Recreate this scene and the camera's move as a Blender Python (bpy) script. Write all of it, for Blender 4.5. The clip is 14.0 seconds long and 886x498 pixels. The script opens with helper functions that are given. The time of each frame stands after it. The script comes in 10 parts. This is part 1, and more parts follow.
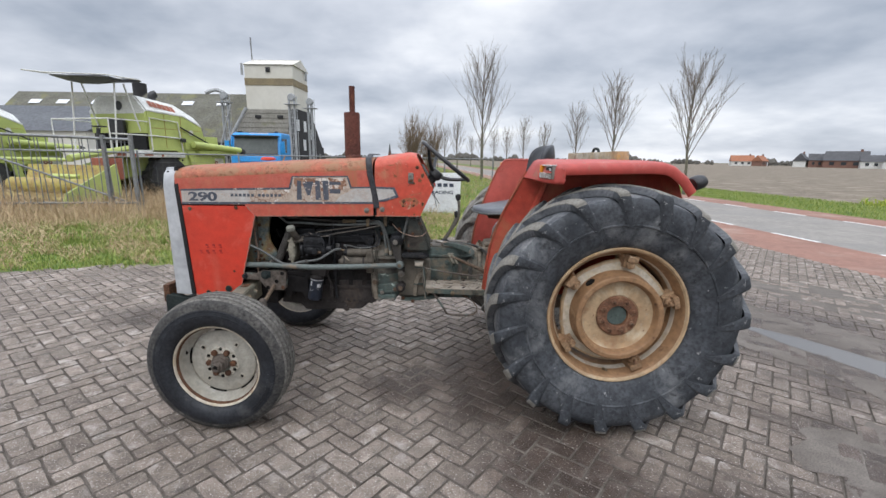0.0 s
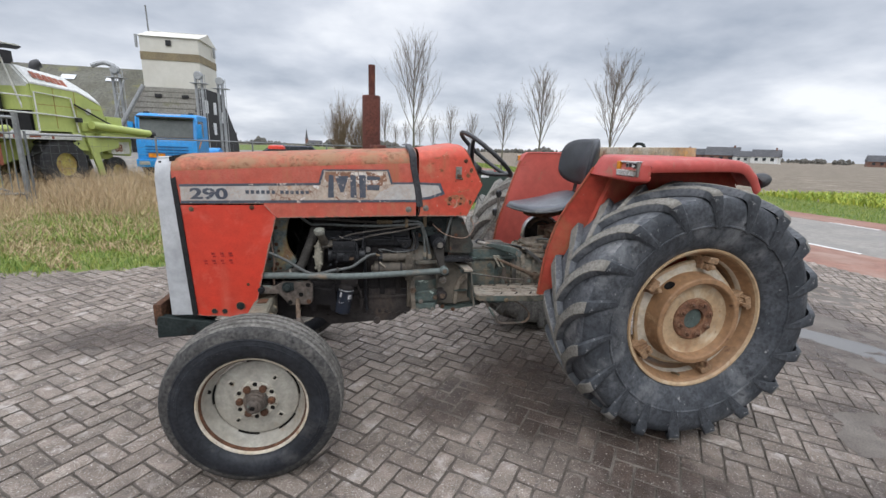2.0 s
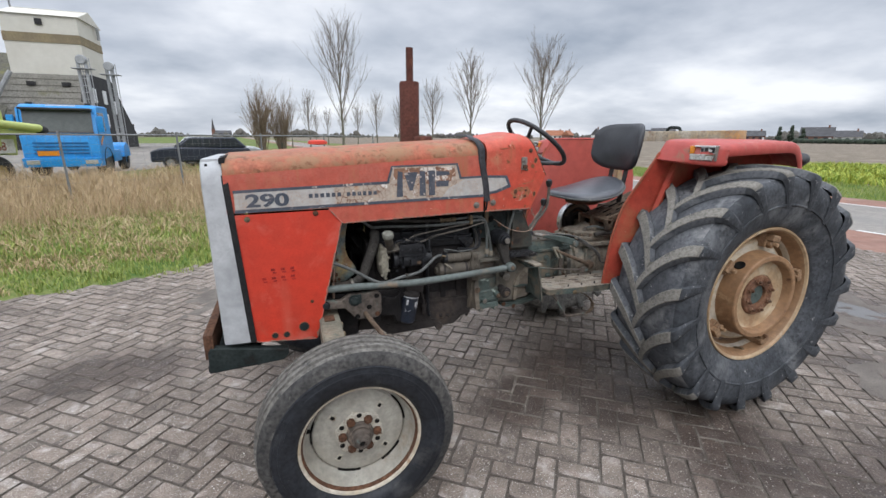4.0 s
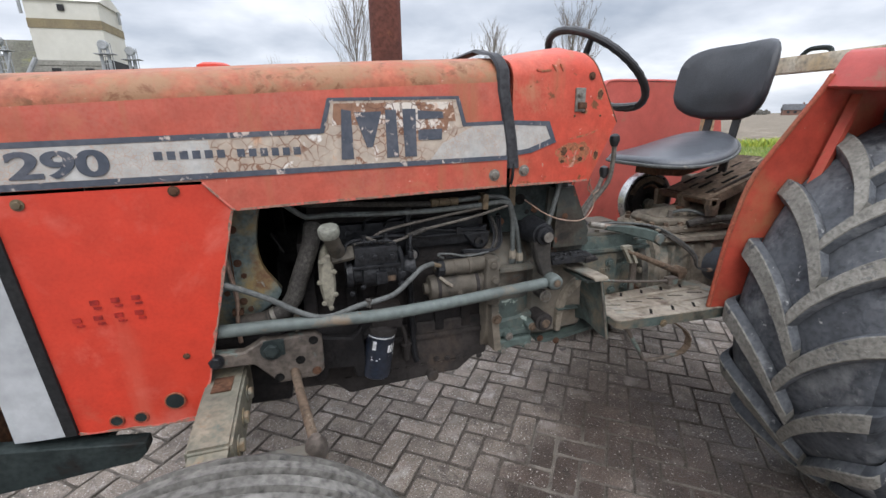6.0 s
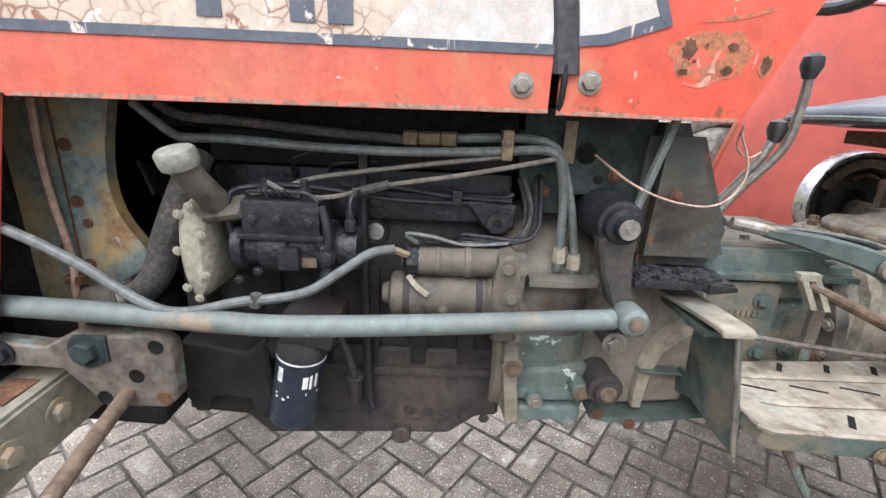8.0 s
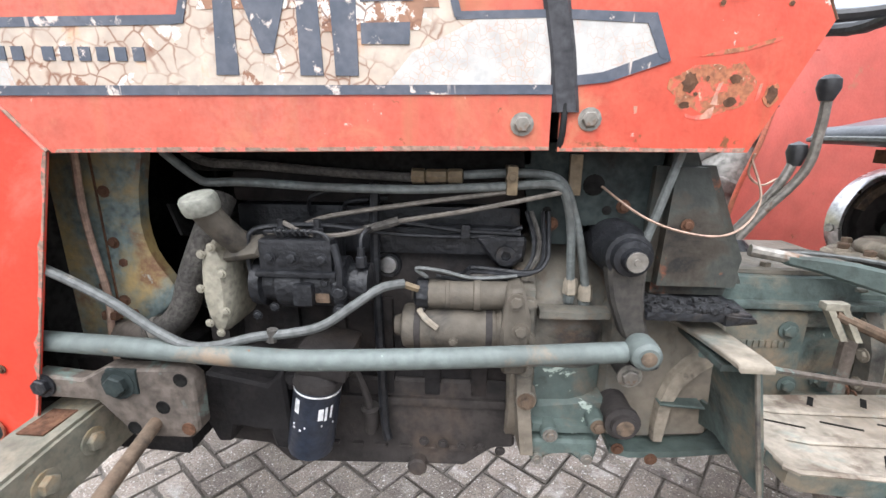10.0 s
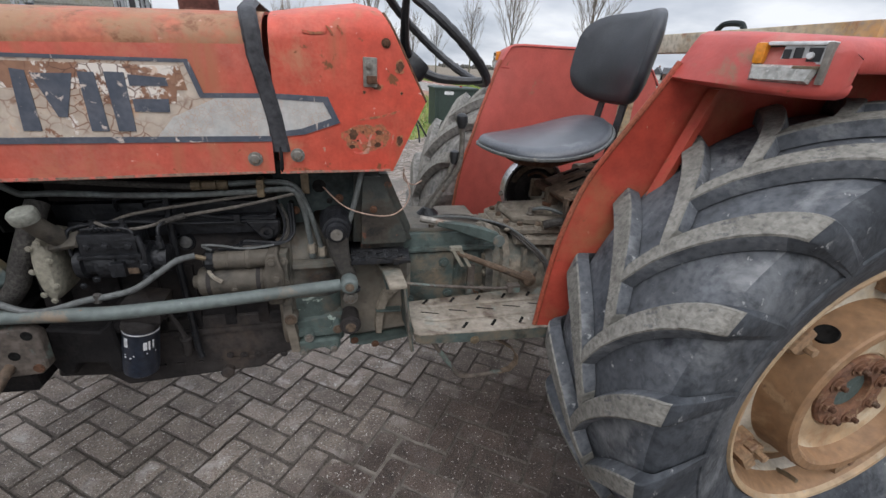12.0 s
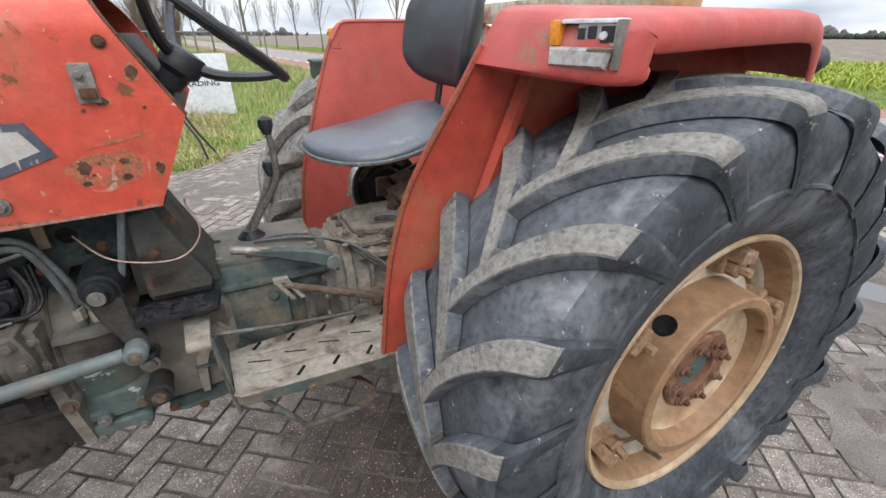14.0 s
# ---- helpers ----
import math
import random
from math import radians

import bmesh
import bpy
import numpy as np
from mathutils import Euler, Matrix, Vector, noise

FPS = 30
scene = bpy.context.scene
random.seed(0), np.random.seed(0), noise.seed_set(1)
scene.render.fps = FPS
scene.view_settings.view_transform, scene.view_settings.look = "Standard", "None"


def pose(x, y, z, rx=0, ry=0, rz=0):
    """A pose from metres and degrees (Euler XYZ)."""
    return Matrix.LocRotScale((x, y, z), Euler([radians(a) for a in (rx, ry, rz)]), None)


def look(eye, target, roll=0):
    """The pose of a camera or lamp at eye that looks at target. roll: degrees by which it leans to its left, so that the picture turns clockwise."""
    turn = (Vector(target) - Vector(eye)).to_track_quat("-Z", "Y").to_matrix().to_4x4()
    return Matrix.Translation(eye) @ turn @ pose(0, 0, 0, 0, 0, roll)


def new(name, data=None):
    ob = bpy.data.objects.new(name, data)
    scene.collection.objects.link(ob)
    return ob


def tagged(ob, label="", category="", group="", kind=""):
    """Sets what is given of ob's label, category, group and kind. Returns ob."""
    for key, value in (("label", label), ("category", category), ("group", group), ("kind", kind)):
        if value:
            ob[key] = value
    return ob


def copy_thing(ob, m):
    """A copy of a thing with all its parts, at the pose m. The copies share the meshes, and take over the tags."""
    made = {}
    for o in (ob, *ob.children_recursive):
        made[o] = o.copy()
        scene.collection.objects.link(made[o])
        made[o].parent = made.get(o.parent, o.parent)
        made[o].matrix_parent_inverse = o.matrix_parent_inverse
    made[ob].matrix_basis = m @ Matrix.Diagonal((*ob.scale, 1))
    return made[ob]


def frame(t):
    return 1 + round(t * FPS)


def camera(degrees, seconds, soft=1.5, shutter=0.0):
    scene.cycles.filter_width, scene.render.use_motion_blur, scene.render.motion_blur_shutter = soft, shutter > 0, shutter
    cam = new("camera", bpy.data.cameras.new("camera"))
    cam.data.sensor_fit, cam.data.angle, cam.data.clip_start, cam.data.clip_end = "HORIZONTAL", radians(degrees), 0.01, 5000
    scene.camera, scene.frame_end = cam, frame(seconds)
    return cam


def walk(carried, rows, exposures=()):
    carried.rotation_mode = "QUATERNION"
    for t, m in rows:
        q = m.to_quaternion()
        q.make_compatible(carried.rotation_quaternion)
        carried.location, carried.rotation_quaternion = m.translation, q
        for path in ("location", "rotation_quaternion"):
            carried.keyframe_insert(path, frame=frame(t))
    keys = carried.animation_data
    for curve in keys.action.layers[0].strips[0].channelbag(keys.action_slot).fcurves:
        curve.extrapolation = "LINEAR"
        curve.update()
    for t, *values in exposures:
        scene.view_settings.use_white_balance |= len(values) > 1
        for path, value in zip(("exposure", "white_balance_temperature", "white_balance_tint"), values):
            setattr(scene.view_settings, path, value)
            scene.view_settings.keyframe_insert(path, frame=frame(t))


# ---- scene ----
cam = camera(91.8, 14.0)
PATH = [
    (0, (1.318, -3.142, 1.597), (1.299, -1.185, 1.184), 0.9),
    (0.5, (1.188, -2.928, 1.589), (1.178, -0.973, 1.167), 0.9),
    (1, (1.019, -2.778, 1.61), (1.021, -0.823, 1.188), 0.5),
    (1.5, (0.771, -2.775, 1.592), (0.869, -0.821, 1.173), 0.7),
    (2, (0.538, -2.77, 1.599), (0.876, -0.852, 1.146), 2.0),
    (2.5, (0.298, -2.664, 1.564), (0.831, -0.79, 1.112), 2.9),
    (3, (0.101, -2.59, 1.564), (0.697, -0.743, 1.082), 1.9),
    (3.5, (-0.147, -2.539, 1.584), (0.502, -0.712, 1.093), 1.1),
    (3.7, (-0.208, -2.491, 1.61), (0.455, -0.671, 1.111), 0.6),
    (5.8, (0.151, -1.567, 1.468), (0.729, 0.259, 0.892), -1.8),
    (6, (0.232, -1.477, 1.416), (0.779, 0.356, 0.83), -0.8),
    (6.5, (0.393, -1.292, 1.328), (0.767, 0.579, 0.729), 2.2),
    (7, (0.48, -1.098, 1.254), (0.733, 0.764, 0.568), 1.2),
    (7.5, (0.574, -0.989, 1.228), (0.703, 0.878, 0.524), 0.4),
    (8, (0.654, -0.937, 1.199), (0.671, 0.969, 0.596), 2.5),
    (8.2, (0.658, -0.926, 1.207), (0.644, 0.987, 0.622), 1.5),
    (10.3, (0.703, -0.955, 1.239), (0.575, 0.973, 0.723), 0.4),
    (10.5, (0.715, -0.971, 1.262), (0.605, 0.953, 0.726), 0.6),
    (11, (0.809, -1.077, 1.354), (0.705, 0.772, 0.599), -0.2),
    (11.5, (0.889, -1.272, 1.442), (0.991, 0.562, 0.65), 0.1),
    (12, (0.958, -1.437, 1.49), (1.441, 0.338, 0.705), 3.2),
    (12.5, (1.045, -1.507, 1.518), (1.842, 0.143, 0.715), 3.8),
    (13, (1.162, -1.57, 1.53), (2.066, 0.009, 0.7), 3.5),
    (13.5, (1.253, -1.546, 1.525), (2.104, 0.037, 0.648), 1.9),
    (14, (1.278, -1.306, 1.548), (2.089, 0.287, 0.652), -0.0),
]
EXPOSURES = [(0, 0.0), (3.7, 0.0), (5.8, 0.2), (6.5, 0.52), (7, 1.05), (7.5, 1.14), (8.2, 1.28), (10.3, 1.32), (11, 1.2), (11.5, 0.95), (12, -0.04), (12.5, 0.12), (13, 0.24), (14, 0.38)]
walk(cam, [(t, look(eye, target, roll)) for t, eye, target, roll in PATH], EXPOSURES)

# ---- light: an overcast day ----
world = bpy.data.worlds.new("overcast")
scene.world = world
world.use_nodes = True
wn, wl = world.node_tree.nodes, world.node_tree.links
wn.clear()
w_out = wn.new("ShaderNodeOutputWorld")
w_bg = wn.new("ShaderNodeBackground")
w_sky = wn.new("ShaderNodeTexSky")
w_sky.sky_type, w_sky.sun_disc = "NISHITA", False
w_sky.sun_elevation, w_sky.sun_rotation = radians(38), radians(200)
w_co = wn.new("ShaderNodeTexCoord")
w_sep = wn.new("ShaderNodeSeparateXYZ")
w_flat = wn.new("ShaderNodeCombineXYZ")
w_add = wn.new("ShaderNodeMath")
w_add.operation, w_add.inputs[1].default_value = "ADD", 0.24
w_max = wn.new("ShaderNodeMath")
w_max.operation, w_max.inputs[1].default_value = "MAXIMUM", 0.2
w_dx = wn.new("ShaderNodeMath")
w_dy = wn.new("ShaderNodeMath")
w_dx.operation = w_dy.operation = "DIVIDE"
w_n1 = wn.new("ShaderNodeTexNoise")
w_n1.inputs["Scale"].default_value, w_n1.inputs["Detail"].default_value, w_n1.inputs["Roughness"].default_value = 0.85, 6, 0.52
w_ramp = wn.new("ShaderNodeValToRGB")
cr = w_ramp.color_ramp
cr.elements[0].position, cr.elements[0].color = 0.33, (0.39, 0.445, 0.54, 1)
cr.elements[1].position, cr.elements[1].color = 0.62, (1.0, 1.03, 1.09, 1)
e = cr.elements.new(0.50)
e.color = (0.71, 0.755, 0.845, 1)
w_mix = wn.new("ShaderNodeMix")
w_mix.data_type = "RGBA"
w_mix.inputs[0].default_value = 0.94
w_dim = wn.new("ShaderNodeVectorMath")
w_dim.operation = "SCALE"
w_dim.inputs["Scale"].default_value = 0.10
wl.new(w_co.outputs["Generated"], w_sep.inputs[0])
wl.new(w_sep.outputs[2], w_add.inputs[0])
wl.new(w_add.outputs[0], w_max.inputs[0])
wl.new(w_sep.outputs[0], w_dx.inputs[0])
wl.new(w_max.outputs[0], w_dx.inputs[1])
wl.new(w_sep.outputs[1], w_dy.inputs[0])
wl.new(w_max.outputs[0], w_dy.inputs[1])
wl.new(w_dx.outputs[0], w_flat.inputs[0])
wl.new(w_dy.outputs[0], w_flat.inputs[1])
wl.new(w_flat.outputs[0], w_n1.inputs["Vector"])
wl.new(w_n1.outputs["Fac"], w_ramp.inputs[0])
wl.new(w_sky.outputs[0], w_dim.inputs[0])
wl.new(w_dim.outputs[0], w_mix.inputs[6])
wl.new(w_ramp.outputs[0], w_mix.inputs[7])
wl.new(w_mix.outputs[2], w_bg.inputs[0])
# an overcast sky is about three times brighter overhead than at the horizon
w_up = wn.new("ShaderNodeMapRange")
w_up.inputs[1].default_value, w_up.inputs[2].default_value, w_up.inputs[3].default_value, w_up.inputs[4].default_value = 0.30, 1.0, 1.0, 3.6
wl.new(w_sep.outputs[2], w_up.inputs[0])
wl.new(w_up.outputs[0], w_bg.inputs[1])
wl.new(w_bg.outputs[0], w_out.inputs[0])

sun_data = bpy.data.lights.new("sun", "SUN")
sun_data.energy, sun_data.angle, sun_data.color = 1.0, radians(35), (1.0, 0.985, 0.98)
sun = new("sun", sun_data)
sun.matrix_world = look((-4, -12, 14), (1, 0, 0))


# ---- materials ----
def material(name, c1, c2, scale=6.0, rough=0.6, metal=0.0, bump=0.15, grain=70.0, spots=(), spread=(0.35, 0.65), rough2=None, vary=0.0, island=False, place=False, cracks=None, streaks=None, mottle=0.15, gloss=0.5, fleck=0.45):
    """Two mottled tones, spots of other colours (colour, scale, low, high), fine relief."""
    m = bpy.data.materials.new(name)
    m.use_nodes = True
    n, l = m.node_tree.nodes, m.node_tree.links
    b = n["Principled BSDF"]
    b.inputs["Metallic"].default_value = metal
    b.inputs["Specular IOR Level"].default_value = gloss
    if place:
        co = n.new("ShaderNodeNewGeometry").outputs["Position"]
    else:
        co = n.new("ShaderNodeTexCoord").outputs["Object"]

    def noise_of(s, detail=5.0, dist=0.0):
        t = n.new("ShaderNodeTexNoise")
        t.inputs["Scale"].default_value, t.inputs["Detail"].default_value, t.inputs["Distortion"].default_value = s, detail, dist
        if detail > 7:
            t.inputs["Roughness"].default_value = 0.66
        l.new(co, t.inputs["Vector"])
        return t.outputs["Fac"]

    def between(v, lo, hi):
        r = n.new("ShaderNodeMapRange")
        r.inputs[1].default_value, r.inputs[2].default_value = lo, hi
        l.new(v, r.inputs[0])
        return r.outputs[0]

    def mix(f, a, c):
        x = n.new("ShaderNodeMix")
        x.data_type = "RGBA"
        l.new(f, x.inputs[0])
        for v, k in ((a, 6), (c, 7)):
            if isinstance(v, tuple):
                x.inputs[k].default_value = (*v[:3], 1)
            else:
                l.new(v, x.inputs[k])
        return x.outputs[2]

    col = mix(between(noise_of(scale), *spread), c1, c2)
    fine = noise_of(grain, 3.0)
    col = mix(between(fine, 0.42, 0.80), col, tuple(fleck * v for v in c1))
    # mid-sized unevenness, then runs of dirt down the upright faces
    uneven = n.new("ShaderNodeMapRange")
    uneven.inputs[1].default_value, uneven.inputs[2].default_value = 0.3, 0.7
    uneven.inputs[3].default_value, uneven.inputs[4].default_value = 1 - mottle, 1 + mottle * 0.7
    l.new(noise_of(scale * 5.5, 6.0), uneven.inputs[0])
    sc = n.new("ShaderNodeVectorMath")
    sc.operation = "SCALE"
    l.new(col, sc.inputs[0])
    l.new(uneven.outputs[0], sc.inputs["Scale"])
    col = sc.outputs[0]
    if streaks:
        colour, s, lo, hi = streaks
        mp = n.new("ShaderNodeMapping")
        mp.inputs["Scale"].default_value = (s, s, s * 0.09)
        l.new(co, mp.inputs[0])
        t = n.new("ShaderNodeTexNoise")
        t.inputs["Scale"].default_value, t.inputs["Detail"].default_value = 1.0, 6.0
        l.new(mp.outputs[0], t.inputs["Vector"])
        col = mix(between(t.outputs["Fac"], lo, hi), col, colour)
    for colour, s, lo, hi in spots:
        col = mix(between(noise_of(s, 8.0, 0.3), lo, hi), col, colour)
    if cracks:
        colour, s, wide = cracks
        wob = n.new("ShaderNodeTexNoise")
        wob.inputs["Scale"].default_value = s * 0.6
        l.new(co, wob.inputs["Vector"])
        push = n.new("ShaderNodeVectorMath")
        push.operation = "MULTIPLY_ADD"
        push.inputs[1].default_value = (0.9 / s,) * 3
        l.new(wob.outputs["Color"], push.inputs[0])
        l.new(co, push.inputs[2])
        vo = n.new("ShaderNodeTexVoronoi")
        vo.feature = "DISTANCE_TO_EDGE"
        vo.inputs["Scale"].default_value = s
        l.new(push.outputs[0], vo.inputs["Vector"])
        line = n.new("ShaderNodeMath")
        line.operation = "MULTIPLY"
        l.new(between(vo.outputs["Distance"], wide, 0.0), line.inputs[0])
        l.new(between(noise_of(9.0, 4.0), 0.40, 0.55), line.inputs[1])
        col = mix(line.outputs[0], col, colour)
    if vary:
        if island:
            rnd = n.new("ShaderNodeNewGeometry").outputs["Random Per Island"]
        else:
            rnd = n.new("ShaderNodeObjectInfo").outputs["Random"]
        hsv = n.new("ShaderNodeHueSaturation")
        r = n.new("ShaderNodeMapRange")
        r.inputs[3].default_value, r.inputs[4].default_value = 1 - vary, 1 + vary
        l.new(rnd, r.inputs[0])
        l.new(r.outputs[0], hsv.inputs["Value"])
        l.new(col, hsv.inputs["Color"])
        col = hsv.outputs[0]
    l.new(col, b.inputs["Base Color"])
    rr = n.new("ShaderNodeMapRange")
    rr.inputs[3].default_value, rr.inputs[4].default_value = rough, rough2 if rough2 is not None else min(1, rough + 0.2)
    l.new(noise_of(scale * 2.3), rr.inputs[0])
    l.new(rr.outputs[0], b.inputs["Roughness"])
    if bump:
        bp = n.new("ShaderNodeBump")
        bp.inputs["Strength"].default_value, bp.inputs["Distance"].default_value = bump, 0.01
        l.new(fine, bp.inputs["Height"])
        l.new(bp.outputs[0], b.inputs["Normal"])
    return m


RUST = (0.16, 0.06, 0.025)
red_hood = material("faded_red_paint", (0.455, 0.083, 0.052), (0.40, 0.108, 0.074), 5, 0.42, 0, 0.08, 120, [((0.42, 0.13, 0.075), 7, 0.56, 0.68), (RUST, 22, 0.66, 0.70), ((0.60, 0.36, 0.30), 55, 0.69, 0.72)], streaks=((0.34, 0.115, 0.06), 14, 0.57, 0.72), mottle=0.14, fleck=0.86, gloss=0.38)
red_top = material("weathered_red_paint", (0.40, 0.105, 0.055), (0.30, 0.115, 0.062), 6, 0.5, 0, 0.12, 90, [((0.26, 0.135, 0.070), 8, 0.44, 0.58), (RUST, 16, 0.55, 0.64), ((0.45, 0.26, 0.19), 40, 0.66, 0.70)], fleck=0.7, mottle=0.25, gloss=0.35)
red_panel = material("bright_red_paint", (0.55, 0.040, 0.019), (0.49, 0.048, 0.025), 3, 0.42, 0, 0.05, 120, [(RUST, 26, 0.72, 0.75), ((0.60, 0.15, 0.11), 3, 0.54, 0.75), ((0.46, 0.10, 0.06), 5, 0.60, 0.74)], mottle=0.12, fleck=0.86, gloss=0.4, streaks=((0.50, 0.09, 0.055), 9, 0.56, 0.74))
red_cowl = material("chipped_red_paint", (0.49, 0.068, 0.040), (0.44, 0.092, 0.056), 6, 0.40, 0, 0.08, 120, [((0.40, 0.15, 0.085), 6, 0.60, 0.70), (RUST, 15, 0.62, 0.66), ((0.62, 0.44, 0.38), 30, 0.67, 0.69)], streaks=((0.32, 0.10, 0.05), 18, 0.58, 0.72), mottle=0.16, fleck=0.86, gloss=0.3)
red_fender = material("dull_red_paint", (0.42, 0.056, 0.043), (0.35, 0.054, 0.043), 4, 0.42, 0, 0.08, 120, [((0.27, 0.085, 0.050), 3.5, 0.54, 0.70), ((0.38, 0.13, 0.10), 5, 0.56, 0.74), ((0.22, 0.10, 0.06), 9, 0.60, 0.70), (RUST, 15, 0.66, 0.70)], mottle=0.14, fleck=0.86)
rusty_red = material("rusty_red_paint", (0.33, 0.060, 0.032), (0.22, 0.085, 0.045), 7, 0.55, 0, 0.15, 120, [(RUST, 14, 0.58, 0.68)], gloss=0.3)
grey_nose = material("grey_sheet_metal", (0.42, 0.43, 0.44), (0.30, 0.31, 0.32), 4, 0.5, 0, 0.06, 90, [((0.12, 0.12, 0.12), 20, 0.70, 0.74)], fleck=0.86)
seal_black = material("black_rubber_strip", (0.012, 0.012, 0.013), (0.02, 0.02, 0.02), 20, 0.6, gloss=0.25)
strap_black = material("dark_rubber_strap", (0.030, 0.030, 0.034), (0.05, 0.05, 0.055), 12, 0.5, gloss=0.3)
decal_white = material("cracked_white_sticker", (0.449, 0.440, 0.422), (0.387, 0.352, 0.317), 9, 0.45, 0, 0.05, 60, [((0.45, 0.32, 0.25), 35, 0.64, 0.70)], cracks=((0.40, 0.28, 0.22), 90, 0.06), fleck=0.86)
decal_crackle = material("flaking_cream_sticker", (0.450, 0.378, 0.310), (0.396, 0.306, 0.239), 9, 0.5, 0, 0.1, 60, [((0.50, 0.31, 0.20), 14, 0.58, 0.66), ((0.68, 0.64, 0.60), 20, 0.62, 0.67), ((0.20, 0.095, 0.055), 24, 0.62, 0.65)], cracks=((0.17, 0.075, 0.042), 38, 0.075), fleck=0.86)
decal_rusty = material("rusted_emblem_field", (0.27, 0.14, 0.085), (0.20, 0.095, 0.055), 9, 0.6, 0, 0.2, 60, [((0.62, 0.56, 0.50), 17, 0.535, 0.56), ((0.56, 0.42, 0.33), 30, 0.58, 0.61)], cracks=((0.10, 0.045, 0.03), 40, 0.08), streaks=((0.60, 0.55, 0.50), 30, 0.66, 0.70), fleck=0.8)
decal_navy = material("worn_navy_sticker", (0.050, 0.060, 0.082), (0.085, 0.09, 0.11), 14, 0.45, 0, 0.05, 60, [((0.50, 0.42, 0.37), 30, 0.60, 0.65)], fleck=0.86, streaks=((0.45, 0.38, 0.34), 60, 0.66, 0.72))
tyre_mat = material("weathered_tyre_rubber", (0.031, 0.035, 0.041), (0.074, 0.079, 0.087), 3, 0.52, 0, 0.3, 60, [((0.175, 0.180, 0.185), 4, 0.53, 0.74), ((0.26, 0.26, 0.255), 34, 0.65, 0.69), ((0.014, 0.015, 0.018), 8, 0.57, 0.69)], mottle=0.32, gloss=0.26, fleck=0.7)
lug_mat = material("dusty_worn_rubber", (0.180, 0.170, 0.150), (0.235, 0.223, 0.198), 9, 0.85, 0, 0.5, 90, [((0.080, 0.081, 0.083), 22, 0.60, 0.68), ((0.30, 0.285, 0.255), 12, 0.60, 0.72)], vary=0.12, mottle=0.2, gloss=0.15, fleck=0.62)
front_tyre_mat = material("front_tyre_rubber", (0.012, 0.0135, 0.017), (0.024, 0.027, 0.033), 5, 0.42, 0, 0.15, 60, [((0.065, 0.064, 0.064), 6, 0.58, 0.76), ((0.10, 0.095, 0.09), 40, 0.68, 0.72)], gloss=0.32, mottle=0.3)
scuff_mat = material("scuffed_shoulder_rubber", (0.045, 0.045, 0.045), (0.085, 0.080, 0.074), 7, 0.7, 0, 0.35, 70, [((0.16, 0.15, 0.135), 12, 0.58, 0.72), ((0.022, 0.023, 0.025), 9, 0.56, 0.68)], gloss=0.2, mottle=0.3)
hub_pale = material("pale_chipped_hub_paint", (0.52, 0.49, 0.42), (0.38, 0.34, 0.27), 22, 0.5, 0, 0.2, 80, [((0.12, 0.075, 0.045), 26, 0.58, 0.66)], mottle=0.25)
tread_mat = material("dusty_front_tread", (0.115, 0.108, 0.098), (0.18, 0.17, 0.155), 9, 0.85, 0, 0.4, 60, [((0.05, 0.05, 0.05), 14, 0.58, 0.68)], gloss=0.2, mottle=0.3)
rim_ochre = material("rust_stained_ochre_paint", (0.43, 0.310, 0.185), (0.345, 0.220, 0.120), 4, 0.5, 0, 0.2, 60, [((0.24, 0.125, 0.062), 6, 0.56, 0.70), ((0.50, 0.42, 0.30), 5, 0.54, 0.68), ((0.33, 0.29, 0.23), 9, 0.60, 0.70), ((0.13, 0.058, 0.03), 32, 0.66, 0.70)], mottle=0.22, fleck=0.72)
rim_cream = material("dirty_cream_paint", (0.53, 0.48, 0.40), (0.42, 0.34, 0.23), 8, 0.5, 0, 0.15, 70, [((0.26, 0.13, 0.06), 9, 0.60, 0.70), ((0.15, 0.07, 0.035), 28, 0.66, 0.70)], mottle=0.2, fleck=0.75)
rim_grey = material("dirty_grey_wheel_paint", (0.36, 0.345, 0.30), (0.29, 0.265, 0.22), 5, 0.38, 0, 0.15, 70, [((0.21, 0.155, 0.105), 7, 0.58, 0.72), ((0.12, 0.08, 0.052), 26, 0.67, 0.71)], mottle=0.2, fleck=0.75)
rust_mat = material("brown_rust", (0.125, 0.062, 0.036), (0.085, 0.045, 0.030), 14, 0.8, 0, 0.35, 80, [((0.20, 0.085, 0.04), 16, 0.60, 0.70), ((0.20, 0.16, 0.12), 11, 0.62, 0.72)], mottle=0.35, gloss=0.2)
exhaust_mat = material("rusted_exhaust_steel", (0.115, 0.042, 0.030), (0.085, 0.034, 0.026), 8, 0.75, 0, 0.2, 70, [((0.17, 0.07, 0.04), 10, 0.6, 0.7)], gloss=0.25)
green_mat = material("grimy_blue_green_paint", (0.080, 0.106, 0.097), (0.054, 0.067, 0.060), 5, 0.5, 0, 0.25, 70, [((0.165, 0.128, 0.090), 4.5, 0.52, 0.66), ((0.26, 0.31, 0.28), 15, 0.66, 0.69), ((0.022, 0.022, 0.020), 7, 0.54, 0.67)], mottle=0.25, gloss=0.26, fleck=0.75)
green_dark = material("dark_green_greasy_paint", (0.019, 0.025, 0.025), (0.033, 0.041, 0.039), 5, 0.5, 0, 0.2, 70, [((0.10, 0.068, 0.045), 6, 0.62, 0.74), ((0.011, 0.011, 0.011), 6, 0.54, 0.68)], mottle=0.25, gloss=0.12, fleck=0.75)
